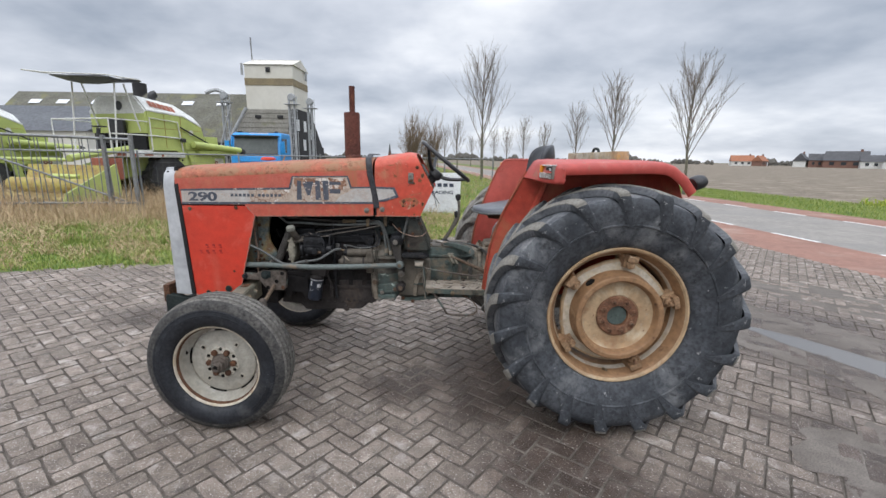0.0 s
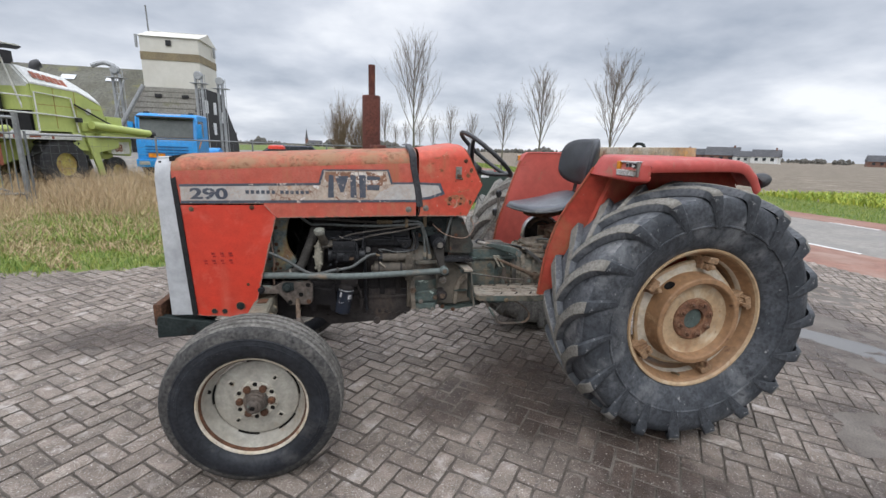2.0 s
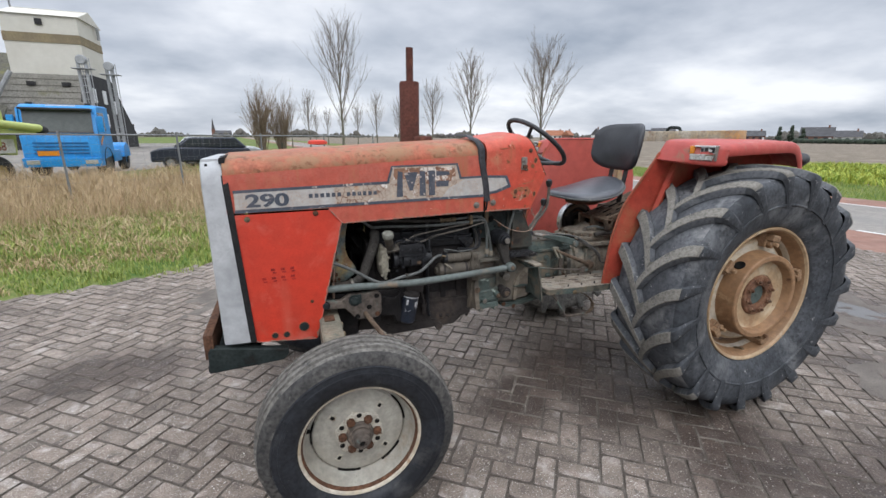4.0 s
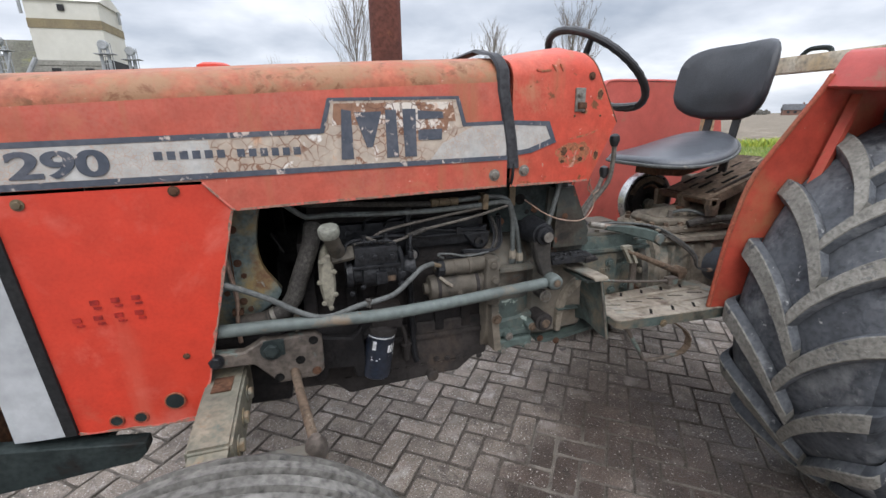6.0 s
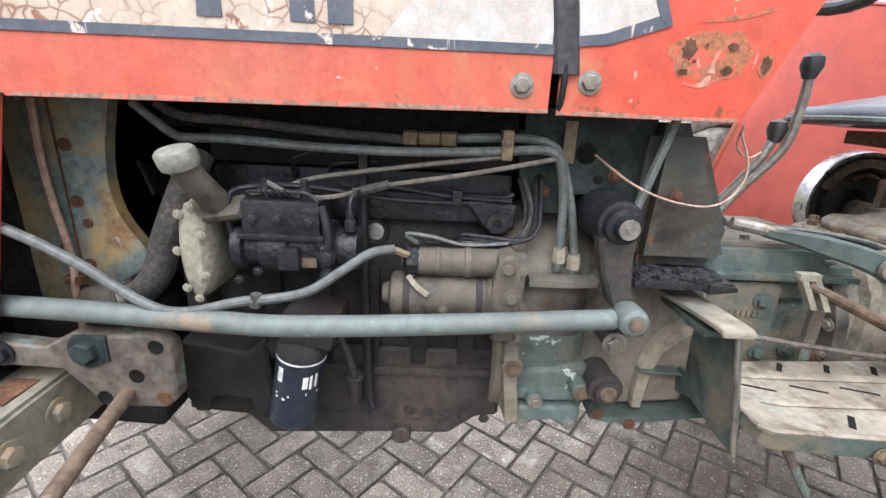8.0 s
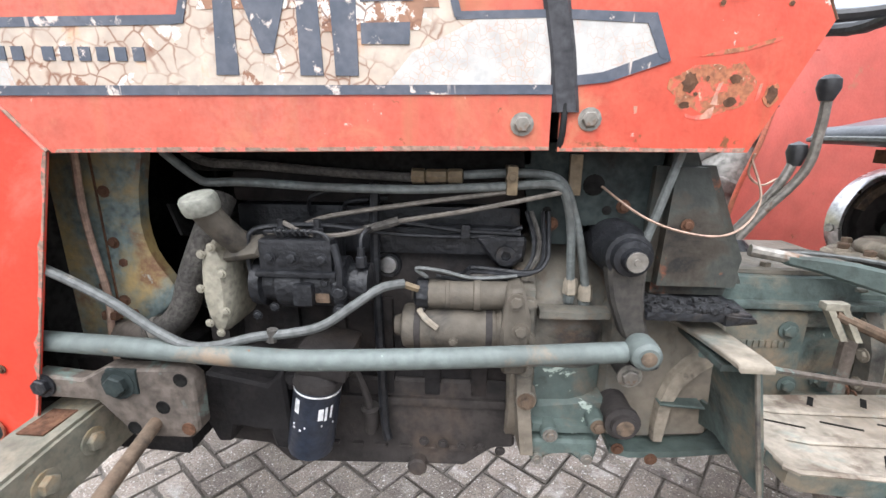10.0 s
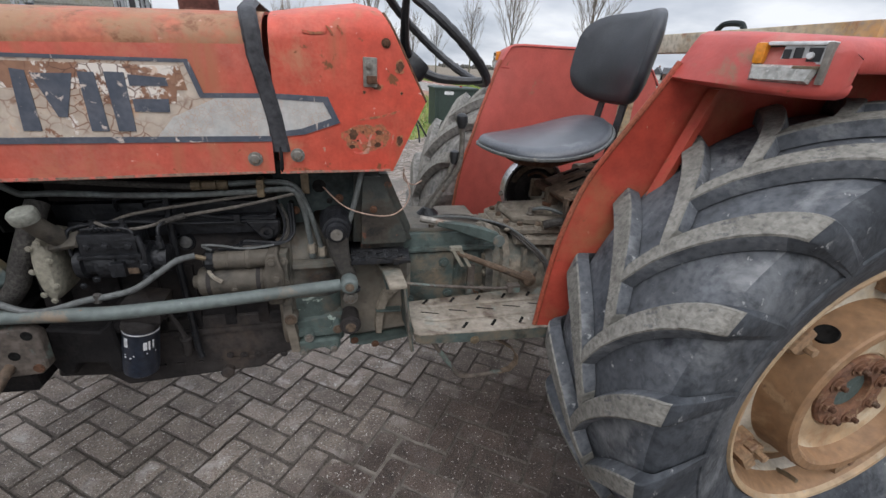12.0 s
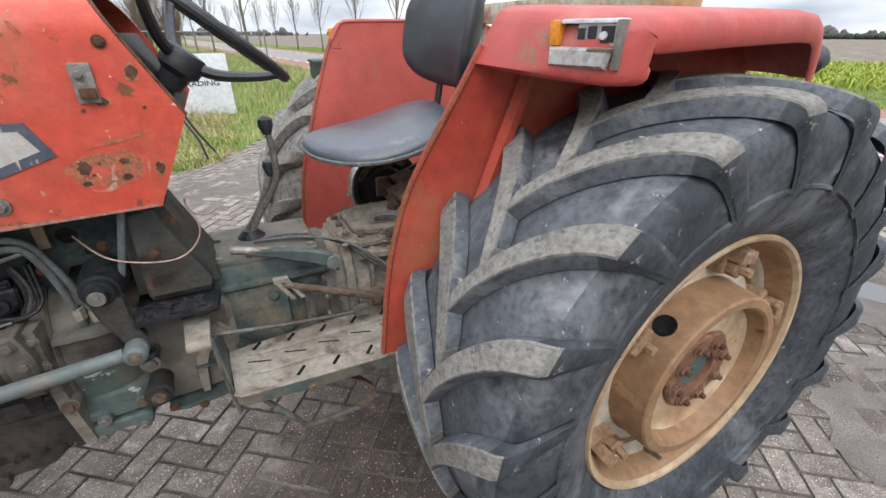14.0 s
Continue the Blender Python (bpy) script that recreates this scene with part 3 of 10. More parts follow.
def paver_material(island):
    m = material("grey_concrete_paver", (0.168, 0.134, 0.110), (0.272, 0.226, 0.190), 2.2, 0.72, 0, 0.7, 150, [((0.35, 0.315, 0.285), 7, 0.55, 0.70), ((0.52, 0.49, 0.45), 120, 0.60, 0.64), ((0.085, 0.072, 0.063), 10, 0.58, 0.70), ((0.06, 0.052, 0.046), 150, 0.64, 0.70)], vary=0.2, mottle=0.3, gloss=0.3, island=island, place=True)
    n, l = m.node_tree.nodes, m.node_tree.links
    b = n["Principled BSDF"]
    src = b.inputs["Base Color"].links[0].from_socket
    rough_src = b.inputs["Roughness"].links[0].from_socket
    pos = n.new("ShaderNodeNewGeometry").outputs["Position"]
    # damp, oil-darkened areas on the yard; by the tractor partly its shade, painted in
    ns = n.new("ShaderNodeTexNoise")
    ns.inputs["Scale"].default_value, ns.inputs["Detail"].default_value, ns.inputs["Roughness"].default_value = 2.6, 8, 0.62
    l.new(pos, ns.inputs["Vector"])
    total = None
    for cx, cy, rx, ry in ((1.05, -0.32, 0.45, 0.32), (1.62, -0.25, 0.60, 0.75), (1.95, -1.05, 0.60, 0.55), (2.55, -1.60, 0.9, 0.50), (4.7, 0.6, 1.2, 2.0), (3.75, -1.2, 0.7, 0.8), (4.0, -2.0, 1.2, 0.8), (-1.5, 0.9, 0.7, 0.4)):
        mp = n.new("ShaderNodeMapping")
        mp.vector_type = "TEXTURE"
        mp.inputs["Location"].default_value = (cx, cy, 0)
        mp.inputs["Scale"].default_value = (rx, ry, 1)
        l.new(pos, mp.inputs["Vector"])
        ln = n.new("ShaderNodeVectorMath")
        ln.operation = "LENGTH"
        l.new(mp.outputs[0], ln.inputs[0])
        sub = n.new("ShaderNodeMath")
        sub.operation = "SUBTRACT"
        sub.inputs[0].default_value = 1.35
        l.new(ln.outputs["Value"], sub.inputs[1])
        cl = n.new("ShaderNodeClamp")
        l.new(sub.outputs[0], cl.inputs[0])
        if total is None:
            total = cl.outputs[0]
        else:
            mx = n.new("ShaderNodeMath")
            mx.operation = "MAXIMUM"
            l.new(total, mx.inputs[0])
            l.new(cl.outputs[0], mx.inputs[1])
            total = mx.outputs[0]
    mul = n.new("ShaderNodeMath")
    mul.operation = "MULTIPLY"
    l.new(total, mul.inputs[0])
    l.new(ns.outputs["Fac"], mul.inputs[1])
    rg = n.new("ShaderNodeMapRange")
    rg.inputs[1].default_value, rg.inputs[2].default_value = 0.14, 0.42
    l.new(mul.outputs[0], rg.inputs[0])
    mix = n.new("ShaderNodeMix")
    mix.data_type, mix.blend_type = "RGBA", "MULTIPLY"
    l.new(rg.outputs[0], mix.inputs[0])
    l.new(src, mix.inputs[6])
    mix.inputs[7].default_value = (0.37, 0.325, 0.31, 1)
    # pale grains of grit, dry on top of the damp
    gn = n.new("ShaderNodeTexNoise")
    gn.inputs["Scale"].default_value, gn.inputs["Detail"].default_value = 95.0, 2
    l.new(pos, gn.inputs["Vector"])
    gr = n.new("ShaderNodeMapRange")
    gr.inputs[1].default_value, gr.inputs[2].default_value = 0.655, 0.70
    l.new(gn.outputs["Fac"], gr.inputs[0])
    speck = n.new("ShaderNodeMix")
    speck.data_type = "RGBA"
    l.new(gr.outputs[0], speck.inputs[0])
    l.new(mix.outputs[2], speck.inputs[6])
    speck.inputs[7].default_value = (0.46, 0.43, 0.39, 1)
    l.new(speck.outputs[2], b.inputs["Base Color"])
    mr = n.new("ShaderNodeMix")
    l.new(rg.outputs[0], mr.inputs[0])
    l.new(rough_src, mr.inputs[2])
    mr.inputs[3].default_value = 0.40
    l.new(mr.outputs[0], b.inputs["Roughness"])
    return m


paver_one, paver_many = paver_material(False), paver_material(True)


def sheet(name, poly, z, mat, label, category="ground"):
    b = bmesh.new()
    b.faces.new([b.verts.new((x, y, z)) for x, y in poly])
    return tagged(part(name, b, mat), label, category, kind="structure")


sheet("ground", [(-2500, -2500), (2500, -2500), (2500, 2500), (-2500, 2500)], -0.09, earth, "flat open farmland of bare earth and thin grass")
sheet("yard_bed", [(-14, -12), (8.2, -12), (7.95, 0), (7.4, 5.5), (6.9, 10), (3.5, 9.0), (1.0, 5.0), (-1.6, 3.25), (-5, 2.35), (-14, 0.6)], -0.009, joint_mat, "sandy bed of the paved yard")


def road_x(x, y):
    return x - 0.105 * y


def strip_poly(x0, x1, y0=-60, y1=420):
    return [(road_x(x0, y0), y0), (road_x(x1, y0), y0), (road_x(x1, y1), y1), (road_x(x0, y1), y1)]


sheet("field", [(road_x(20, -200), -200), (900, -200), (900, 900), (road_x(20, 700), 700)], -0.045, field_mat, "bare ploughed field beyond the road")
sheet("verge", strip_poly(15.2, 20.2), -0.02, turf, "grass verge between road and field")
sheet("verge", [(road_x(7.9, 9), 9), (road_x(7.95, 420), 420), (road_x(-40, 420), 420), (-60, 9), (-60, -2), (-14, 0.6), (-5, 2.35), (-1.6, 3.25), (1.0, 5.0), (3.5, 9.0)], -0.022, turf, "rough grass beside the yard")
sheet("hard_standing", [(-60, 17.0), (-9.0, 18.5), (-5.5, 24.0), (-4.5, 34.0), (-5.0, 62.0), (-9.0, 98.0), (-70, 98.0)], -0.014, standing_mat, "pale grey hard standing behind the fence")
sheet("road", strip_poly(9.7, 13.75), -0.006, asphalt, "grey asphalt country road", "road")
sheet("cycle_lane", strip_poly(7.95, 9.7), -0.004, red_asphalt, "red asphalt cycle lane along the road", "road")
sheet("cycle_lane", strip_poly(13.75, 15.25), -0.004, red_asphalt, "red asphalt cycle lane along the road", "road")
marks = thing("lane_marking", (9.7, 0, 0), "broken white lane line on the asphalt", "road marking", kind="structure")
dash_me = None
for x0 in (9.72, 13.72):
    for k in range(-8, 60):
        y0 = 1.1 + k * 2.35
        xx = road_x(x0, y0)
        m = Matrix.Translation((xx, y0, 0.001)) @ Matrix.Rotation(math.atan(0.105), 4, "Z")
        if dash_me is None:
            ob = part("dash", slab([(-0.05, 0), (0.05, 0), (0.05, 1.15), (-0.05, 1.15)], -0.003, 0.001), line_mat, marks)
            ob.matrix_basis = m
            dash_me = ob.data
        else:
            again("dash", dash_me, m, marks)

# puddle streak on the yard
pud = bpy.data.materials.new("standing_water")
pud.use_nodes = True
pb_ = pud.node_tree.nodes["Principled BSDF"]
pb_.inputs["Base Color"].default_value, pb_.inputs["Roughness"].default_value = (0.11, 0.105, 0.10, 1), 0.10
pb_.inputs["IOR"].default_value = 1.5
mid = [(4.20, 1.05, 0.02), (4.36, 0.84, 0.08), (4.52, 0.60, 0.13), (4.68, 0.33, 0.17), (4.82, 0.05, 0.18), (4.92, -0.25, 0.18), (4.98, -0.55, 0.14), (5.02, -0.82, 0.08), (5.05, -1.02, 0.02)]
pts = [(x - w * 0.88 + 0.03 * math.sin(9 * y), y - w * 0.45) for x, y, w in mid] + [(x + w * 0.88 + 0.03 * math.sin(11 * y), y + w * 0.45) for x, y, w in mid[::-1]]
sheet("puddle", pts, 0.0012, pud, "shallow rain puddle on the paving", "puddle")


# wet silt lying over the joints, the higher pavers standing out of it
silt_mat = material("wet_grey_silt", (0.128, 0.110, 0.095), (0.178, 0.156, 0.137), 1.6, 0.65, 0, 0.35, 120, [((0.088, 0.076, 0.066), 1.1, 0.52, 0.70), ((0.26, 0.24, 0.215), 60, 0.66, 0.70)], place=True, gloss=0.15, rough2=0.75, mottle=0.2)


def silt_patch(cx, cy, rx, ry, lean, phase):
    """An uneven outline round a centre."""
    out = []
    for k in range(90):
        a = 2 * math.pi * k / 90
        q = 1 + 0.16 * math.sin(3 * a + phase) + 0.10 * math.sin(7 * a + 2 * phase) + 0.06 * math.sin(13 * a + 3 * phase) + 0.04 * math.sin(29 * a + phase)
        u, v = rx * q * math.cos(a), ry * q * math.sin(a)
        out.append((cx + u * math.cos(lean) - v * math.sin(lean), cy + u * math.sin(lean) + v * math.cos(lean)))
    sheet("silt", out, -0.0006, silt_mat, "film of wet grey silt over the paving", "silt")


silt_patch(4.75, 0.2, 0.62, 1.75, 0.25, 0.4)
silt_patch(3.75, -1.05, 0.50, 0.32, 0.5, 1.7)
silt_patch(5.9, 2.0, 0.55, 1.15, 0.45, 2.6)
silt_patch(0.7, 3.55, 2.3, 0.62, 0.59, 3.3)
silt_patch(3.55, -2.0, 0.75, 0.40, 0.2, 4.1)


# ---- the tractor ----
YC = 0.04
YN = -0.015
tractor = thing("tractor", (1.1, YC, 0), "old red farm tractor with faded paint and bare greasy engine", "tractor")


def side_y(x):
    """The near side of the bonnet, which narrows to the rear."""
    return -0.34 + 0.08 * (x + 0.43)


def bonnet_section(x, zb, zt, xs=None, thick=0.006, shoulder=0.085):
    """The sheet's outline at x: up the near side, over the top, down the far side, and back inside."""
    mid = 0.045 * x
    w = mid - side_y(x)
    outer = [(-w, zb), (-w, zb + (zt - shoulder - zb) * 0.35), (-w, zb + (zt - shoulder - zb) * 0.7), (-w, zt - shoulder)]
    if xs:
        outer[2] = (-w, 1.393)
    for k in range(1, 6):
        a = math.pi / 2 * k / 6
        outer.append((-w + shoulder * (1 - math.cos(a)) * 0.95, zt - shoulder + (shoulder - 0.018) * math.sin(a)))
    outer += [(-w * 0.6, zt - 0.008), (-w * 0.3, zt - 0.002), (0, zt)]
    outer = outer + [(-u, v) for u, v in outer[-2::-1]]
    inner = [(u * (1 - thick / w), v - (thick if v > zb + 0.01 else 0)) for u, v in outer]
    return [(xs(v) if xs else x, mid + u, v) for u, v in outer + inner[::-1]]


def bonnet_top(x):
    return 1.527 + 0.052 * (x + 0.47) / 0.87 if x < 0.4 else 1.579 + 0.02 * (x - 0.4) / 0.4


def bonnet_bottom(x):
    if x <= -0.03:
        return 1.276
    if x <= 0.04:
        return 1.276 - 0.079 * (x + 0.03) / 0.07
    return 1.197 + 0.008 * (x - 0.04) / 0.8


bonnet = part("bonnet", rings([bonnet_section(x, bonnet_bottom(x), bonnet_top(x)) for x in (-0.462, -0.44, -0.3, -0.15, -0.03, 0.04, 0.2, 0.35, 0.5, 0.65, 0.812)]), red_hood, tractor, "faded orange-red bonnet with rust marks", 50)
bonnet.data.materials.append(red_top)
for poly in bonnet.data.polygons:
    if poly.normal.z > 0.06:
        poly.material_index = 1


def cowl_x(z):
    return 1.128 + (z - 1.203) / 0.19 * 0.09 if z < 1.393 else 1.218 - (z - 1.393) / 0.235 * 0.125


cowl_secs = []
for f, zt in ((0.0, 1.602), (0.35, 1.620), (0.8, 1.638), (1.0, 1.632)):
    cowl_secs.append(bonnet_section(0.826 + f * 0.3, 1.203, zt, xs=lambda z, f=f: 0.826 + f * (cowl_x(z) - 0.826)))
cowl = part("instrument_cowl", rings(cowl_secs), red_cowl, tractor, "chipped red rear cowl below the steering wheel", 50)
dash = part("dashboard", rings([[(cowl_x(z) - 0.006, YC + u, z) for u, z in ((-0.195, 1.25), (-0.205, 1.39), (-0.195, 1.55), (0.195, 1.55), (0.205, 1.39), (0.195, 1.25))], [(cowl_x(z) - 0.03, YC + u, z) for u, z in ((-0.195, 1.25), (-0.205, 1.39), (-0.195, 1.55), (0.195, 1.55), (0.205, 1.39), (0.195, 1.25))]]), black_plastic, tractor, "black dashboard plate")
# rolled rear lip of the cowl
part("cowl_lip", tube([(x + 0.001, y + 0.004, z) for x, y, z in cowl_secs[-1][2:8]], 0.005, 6, smooth=False), rust_mat, tractor, "dark rusty edge strip")

# nose, its rubber strip, grille
def nose_x(z):
    return -0.552 + (1.5 - z) * 0.012


nose = bmesh.new()
for sgn in (-1, 1):
    w = YN - side_y(-0.5) - 0.006
    lp = []
    for z in (0.66, 0.9, 1.2, 1.40, 1.47, 1.505):
        inset = 0.0 if z < 1.41 else (0.02 if z < 1.48 else 0.06)
        lp.append([(nose_x(z) + 0.018, YN + sgn * (w - inset - 0.03), z), (nose_x(z), YN + sgn * (w - inset - 0.022), z), (nose_x(z) + 0.006, YN + sgn * (w - inset - 0.006), z), (nose_x(z) + 0.05, YN + sgn * (w - inset), z), (-0.468 + (1.52 - z) * 0.055, YN + sgn * (w - inset + 0.003), z), (-0.468 + (1.52 - z) * 0.055, YN + sgn * (w - inset - 0.03), z)])
    rings(lp, nose)
box(-0.548, -0.47, YN - 0.27, YN + 0.27, 1.475, 1.512, 0.012, nose)
box(-0.535, -0.45, YN - 0.29, YN + 0.29, 0.655, 0.70, 0.008, nose)
part("grille_surround", nose, grey_nose, tractor, "scuffed grey sheet-metal grille surround")
grille = bmesh.new()
box(-0.530, -0.520, YN - 0.29, YN + 0.29, 0.68, 1.49, 0, grille)
for k in range(26):
    z = 0.70 + k * 0.03
    box(-0.538, -0.529, YN - 0.29, YN + 0.29, z, z + 0.010, 0, grille)
part("grille", grille, seal_black, tractor, "black slatted radiator grille")
strip = []
for z in (0.66, 0.9, 1.2, 1.40, 1.45, 1.49, 1.52):
    x = -0.462 + (1.52 - z) * 0.055
    yy = side_y(-0.45) - 0.002 + (0.0 if z < 1.44 else (0.016 if z < 1.48 else (0.045 if z < 1.51 else 0.10)))
    strip.append([(x - 0.012, yy, z), (x + 0.014, yy - 0.002, z), (x + 0.014, yy + 0.03, z), (x - 0.012, yy + 0.03, z)])
part("seal_strip", rings(strip), seal_black, tractor, "black rubber strip behind the grille surround")
part("seal_strip", rings([[(-0.474, YN + v, 1.508 + 0.012 * math.cos(v * 4)), (-0.450, YN + v, 1.516 + 0.012 * math.cos(v * 4)), (-0.450, YN + v, 1.49), (-0.474, YN + v, 1.49)] for v in (-0.30, -0.2, -0.1, 0, 0.1, 0.2, 0.3)]), seal_black, tractor)

# bright side panels below the bonnet
for sgn, lab in ((-1, "bright red side panel with three drain holes"), (1, "")):
    def sy(x, d=0.0):
        return 0.045 * x + sgn * (0.045 * x - side_y(x) + d)
    # outline in x, z with a folded rear edge
    outline = [(-0.437, 1.268), (-0.025, 1.268), (0.030, 1.197), (-0.118, 0.628), (-0.128, 0.618), (-0.400, 0.652), (-0.414, 0.664)]
    holes = [(-0.182, 0.695, 0.022), (-0.318, 0.672, 0.0135), (-0.265, 0.668, 0.0135)]
    pb = rings([[(x, sy(x, -0.002), z) for x, z in outline], [(x, sy(x, -0.006), z) for x, z in outline]])
    pan = part("side_panel", pb, red_panel, tractor, lab)
    if sgn < 0:
        for hx, hz, hr in holes:
            b = bmesh.new()
            lathe([(hr + 0.004, -0.0005), (hr + 0.003, -0.003), (hr, -0.003), (hr, 0.0), (hr * 0.98, 0.002)], (hx, sy(hx, -0.001), hz), "y", 20, b)
            part("drain_hole", b, rusty_red, pan)
            part("drain_hole", lathe([(hr, 0), (0, 0)], (hx, sy(hx, 0.0008), hz), "y", 20), green_dark, pan)
        for row, z in enumerate((0.985, 0.945)):
            for k in range(4):
                if (row, k) != (0, 0):
                    x0 = -0.35 + k * 0.042
                    part("stencil_mark", box(x0, x0 + 0.018, sy(x0, 0.0), sy(x0, -0.0015), z + 0.012, z + 0.024, 0), red_mark, pan)
                    part("stencil_mark", box(x0 + 0.006, x0 + 0.022, sy(x0, 0.0), sy(x0, -0.0015), z, z + 0.006, 0), red_mark, pan)
        edge_r = random.Random(12)
        for (xa, za), (xb, zb), n in (((0.030, 1.197), (-0.118, 0.628), 26), ((-0.128, 0.618), (-0.400, 0.652), 12)):
            dx, dz = xb - xa, zb - za
            ln = math.hypot(dx, dz)
            px, pz = (dz / ln, -dx / ln) if dx * 0.2 - dz > 0.3 else (-dz / ln, dx / ln)
            if px > 0.5:
                px, pz = -px, -pz
            if n == 12:
                px, pz = 0.12, 0.99
            rim_pts, in_pts = [], []
            for k in range(n + 1):
                f = k / n
                w = 0.003 + 0.010 * edge_r.random() ** 2.5
                rim_pts.append((xa + dx * f, za + dz * f))
                in_pts.append((xa + dx * f + px * w, za + dz * f + pz * w))
            strip_poly_pts = rim_pts + in_pts[::-1]
            part("worn_edge", rings([[(x, sy(x, 0.0), z) for x, z in strip_poly_pts], [(x, sy(x, -0.0032), z) for x, z in strip_poly_pts]]), edge_dirt, pan)
        part("seam_edge", tube([(-0.027, sy(-0.027, 0.001), 1.272), (0.004, sy(0.004, 0.001), 1.234), (0.034, sy(0.034, 0.001), 1.199)], 0.0032, 6, smooth=False), edge_dirt, pan)
        bolt(-0.385, sy(-0.385, -0.001), 1.247, tractor, 0.009, brass)
        bolt(-0.09, sy(-0.09, -0.001), 1.256, tractor, 0.009, rust_mat)
        bolt(-0.135, sy(-0.135, -0.001), 0.82, tractor, 0.006, rust_mat)

# side stripe: white band, flaking cream field, navy borders
def cowl_y(x, z):
    """The near side of the cowl, whose sheet is stretched towards its rear edge."""
    return side_y(0.826 + 0.3 * (x - 0.826) / (cowl_x(z) - 0.826))


def decal(poly, off, mat, name, label="", parent=None):
    lies = cowl_y if parent is cowl else (lambda x, z: side_y(x))
    return part(name, rings([[(x, lies(x, z) - off, z) for x, z in poly], [(x, lies(x, z) - off + 0.004, z) for x, z in poly]]), mat, parent or bonnet, label)


stripe = decal([(-0.428, 1.290), (0.808, 1.300), (0.808, 1.396), (0.668, 1.394), (0.648, 1.468), (0.288, 1.462), (0.264, 1.382), (-0.428, 1.366)], 0.0012, decal_crackle, "side_sticker", "flaking cream and white side sticker with navy border")
decal([(-0.426, 1.292), (0.01, 1.295), (0.0, 1.372), (-0.426, 1.364)], 0.0018, decal_white, "sticker_field", "", bonnet)
decal([(0.56, 1.299), (0.808, 1.301), (0.808, 1.394), (0.70, 1.393), (0.60, 1.345)], 0.0018, decal_white, "sticker_field", "", bonnet)
decal([(-0.430, 1.277), (0.812, 1.288), (0.812, 1.302), (-0.430, 1.291)], 0.0024, decal_navy, "sticker_border")
decal([(-0.430, 1.364), (0.262, 1.380), (0.262, 1.393), (-0.430, 1.377)], 0.0024, decal_navy, "sticker_border")
decal([(0.258, 1.381), (0.270, 1.381), (0.296, 1.466), (0.284, 1.466)], 0.0030, decal_navy, "sticker_border")
decal([(0.286, 1.460), (0.650, 1.466), (0.650, 1.474), (0.286, 1.468)], 0.0024, decal_navy, "sticker_border")
decal([(0.640, 1.468), (0.652, 1.468), (0.674, 1.393), (0.662, 1.393)], 0.0030, decal_navy, "sticker_border")
decal([(0.664, 1.390), (0.812, 1.394), (0.812, 1.405), (0.664, 1.401)], 0.0024, decal_navy, "sticker_border")
decal([(0.829, 1.305), (0.89, 1.312), (0.976, 1.341), (0.953, 1.395), (0.829, 1.398)], 0.0016, decal_white, "tail_sticker", "white pointed end of the side sticker", cowl)
decal([(0.829, 1.299), (0.895, 1.306), (0.985, 1.336), (0.970, 1.350), (0.885, 1.320), (0.829, 1.313)], 0.0028, decal_navy, "sticker_border", "", cowl)
decal([(0.968, 1.340), (0.985, 1.337), (0.956, 1.402), (0.944, 1.388)], 0.0032, decal_navy, "sticker_border", "", cowl)
decal([(0.829, 1.392), (0.948, 1.387), (0.956, 1.401), (0.829, 1.405)], 0.0028, decal_navy, "sticker_border", "", cowl)
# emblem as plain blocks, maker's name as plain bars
decal([(0.292, 1.400), (0.640, 1.406), (0.630, 1.458), (0.300, 1.454)], 0.0020, decal_rusty, "sticker_field", "rusted field behind the emblem")
decal([(0.470, 1.372), (0.612, 1.376), (0.618, 1.408), (0.470, 1.408)], 0.0022, decal_rusty, "sticker_field")
for poly in ([(0.310, 1.312), (0.343, 1.312), (0.343, 1.436), (0.318, 1.440)], [(0.350, 1.432), (0.424, 1.434), (0.396, 1.342), (0.380, 1.342)], [(0.434, 1.312), (0.468, 1.312), (0.464, 1.438), (0.434, 1.438)], [(0.486, 1.312), (0.520, 1.312), (0.520, 1.440), (0.482, 1.440)], [(0.526, 1.412), (0.602, 1.414), (0.600, 1.432), (0.526, 1.436)], [(0.526, 1.356), (0.596, 1.356), (0.598, 1.386), (0.526, 1.384)]):
    decal(poly, 0.0032, decal_navy, "emblem_block")
for k in range(12):
    x0 = -0.115 + k * 0.0262 + (0.018 if k > 5 else 0)
    decal([(x0, 1.330), (x0 + 0.017, 1.330), (x0 + 0.017, 1.349), (x0, 1.349)], 0.0030, decal_navy, "name_bar")


def lettering(text, size, m, mat, name, parent, label, width=1.0):
    c = bpy.data.curves.new(name, "FONT")
    c.body, c.size, c.extrude, c.offset = text, size, 0.001, size * 0.022
    t = new(name + "_scratch", c)
    me = bpy.data.meshes.new_from_object(t)
    bpy.data.objects.remove(t)
    me.transform(m @ Matrix.Diagonal((width, 1, 1, 1)))
    me.materials.append(mat)
    ob = new(name, me)
    placed[ob] = Matrix.Identity(4)
    if parent:
        ob.parent = parent
        ob.matrix_parent_inverse = placed[parent].inverted()
    return tagged(ob, label)


up_m = Matrix(((1, 0, 0, 0), (0.08, 0, -1, 0), (0, 1, 0, 0), (0, 0, 0, 1)))
lettering("290", 0.079, Matrix.Translation((-0.385, side_y(-0.385) - 0.0032, 1.302)) @ up_m, decal_navy, "model_number", bonnet, "navy model number 290", 1.52)
lettering("290", 0.079, Matrix.Translation((-0.3815, side_y(-0.3815) - 0.0036, 1.3025)) @ up_m, decal_navy, "model_number", bonnet, "navy model number 290", 1.52)

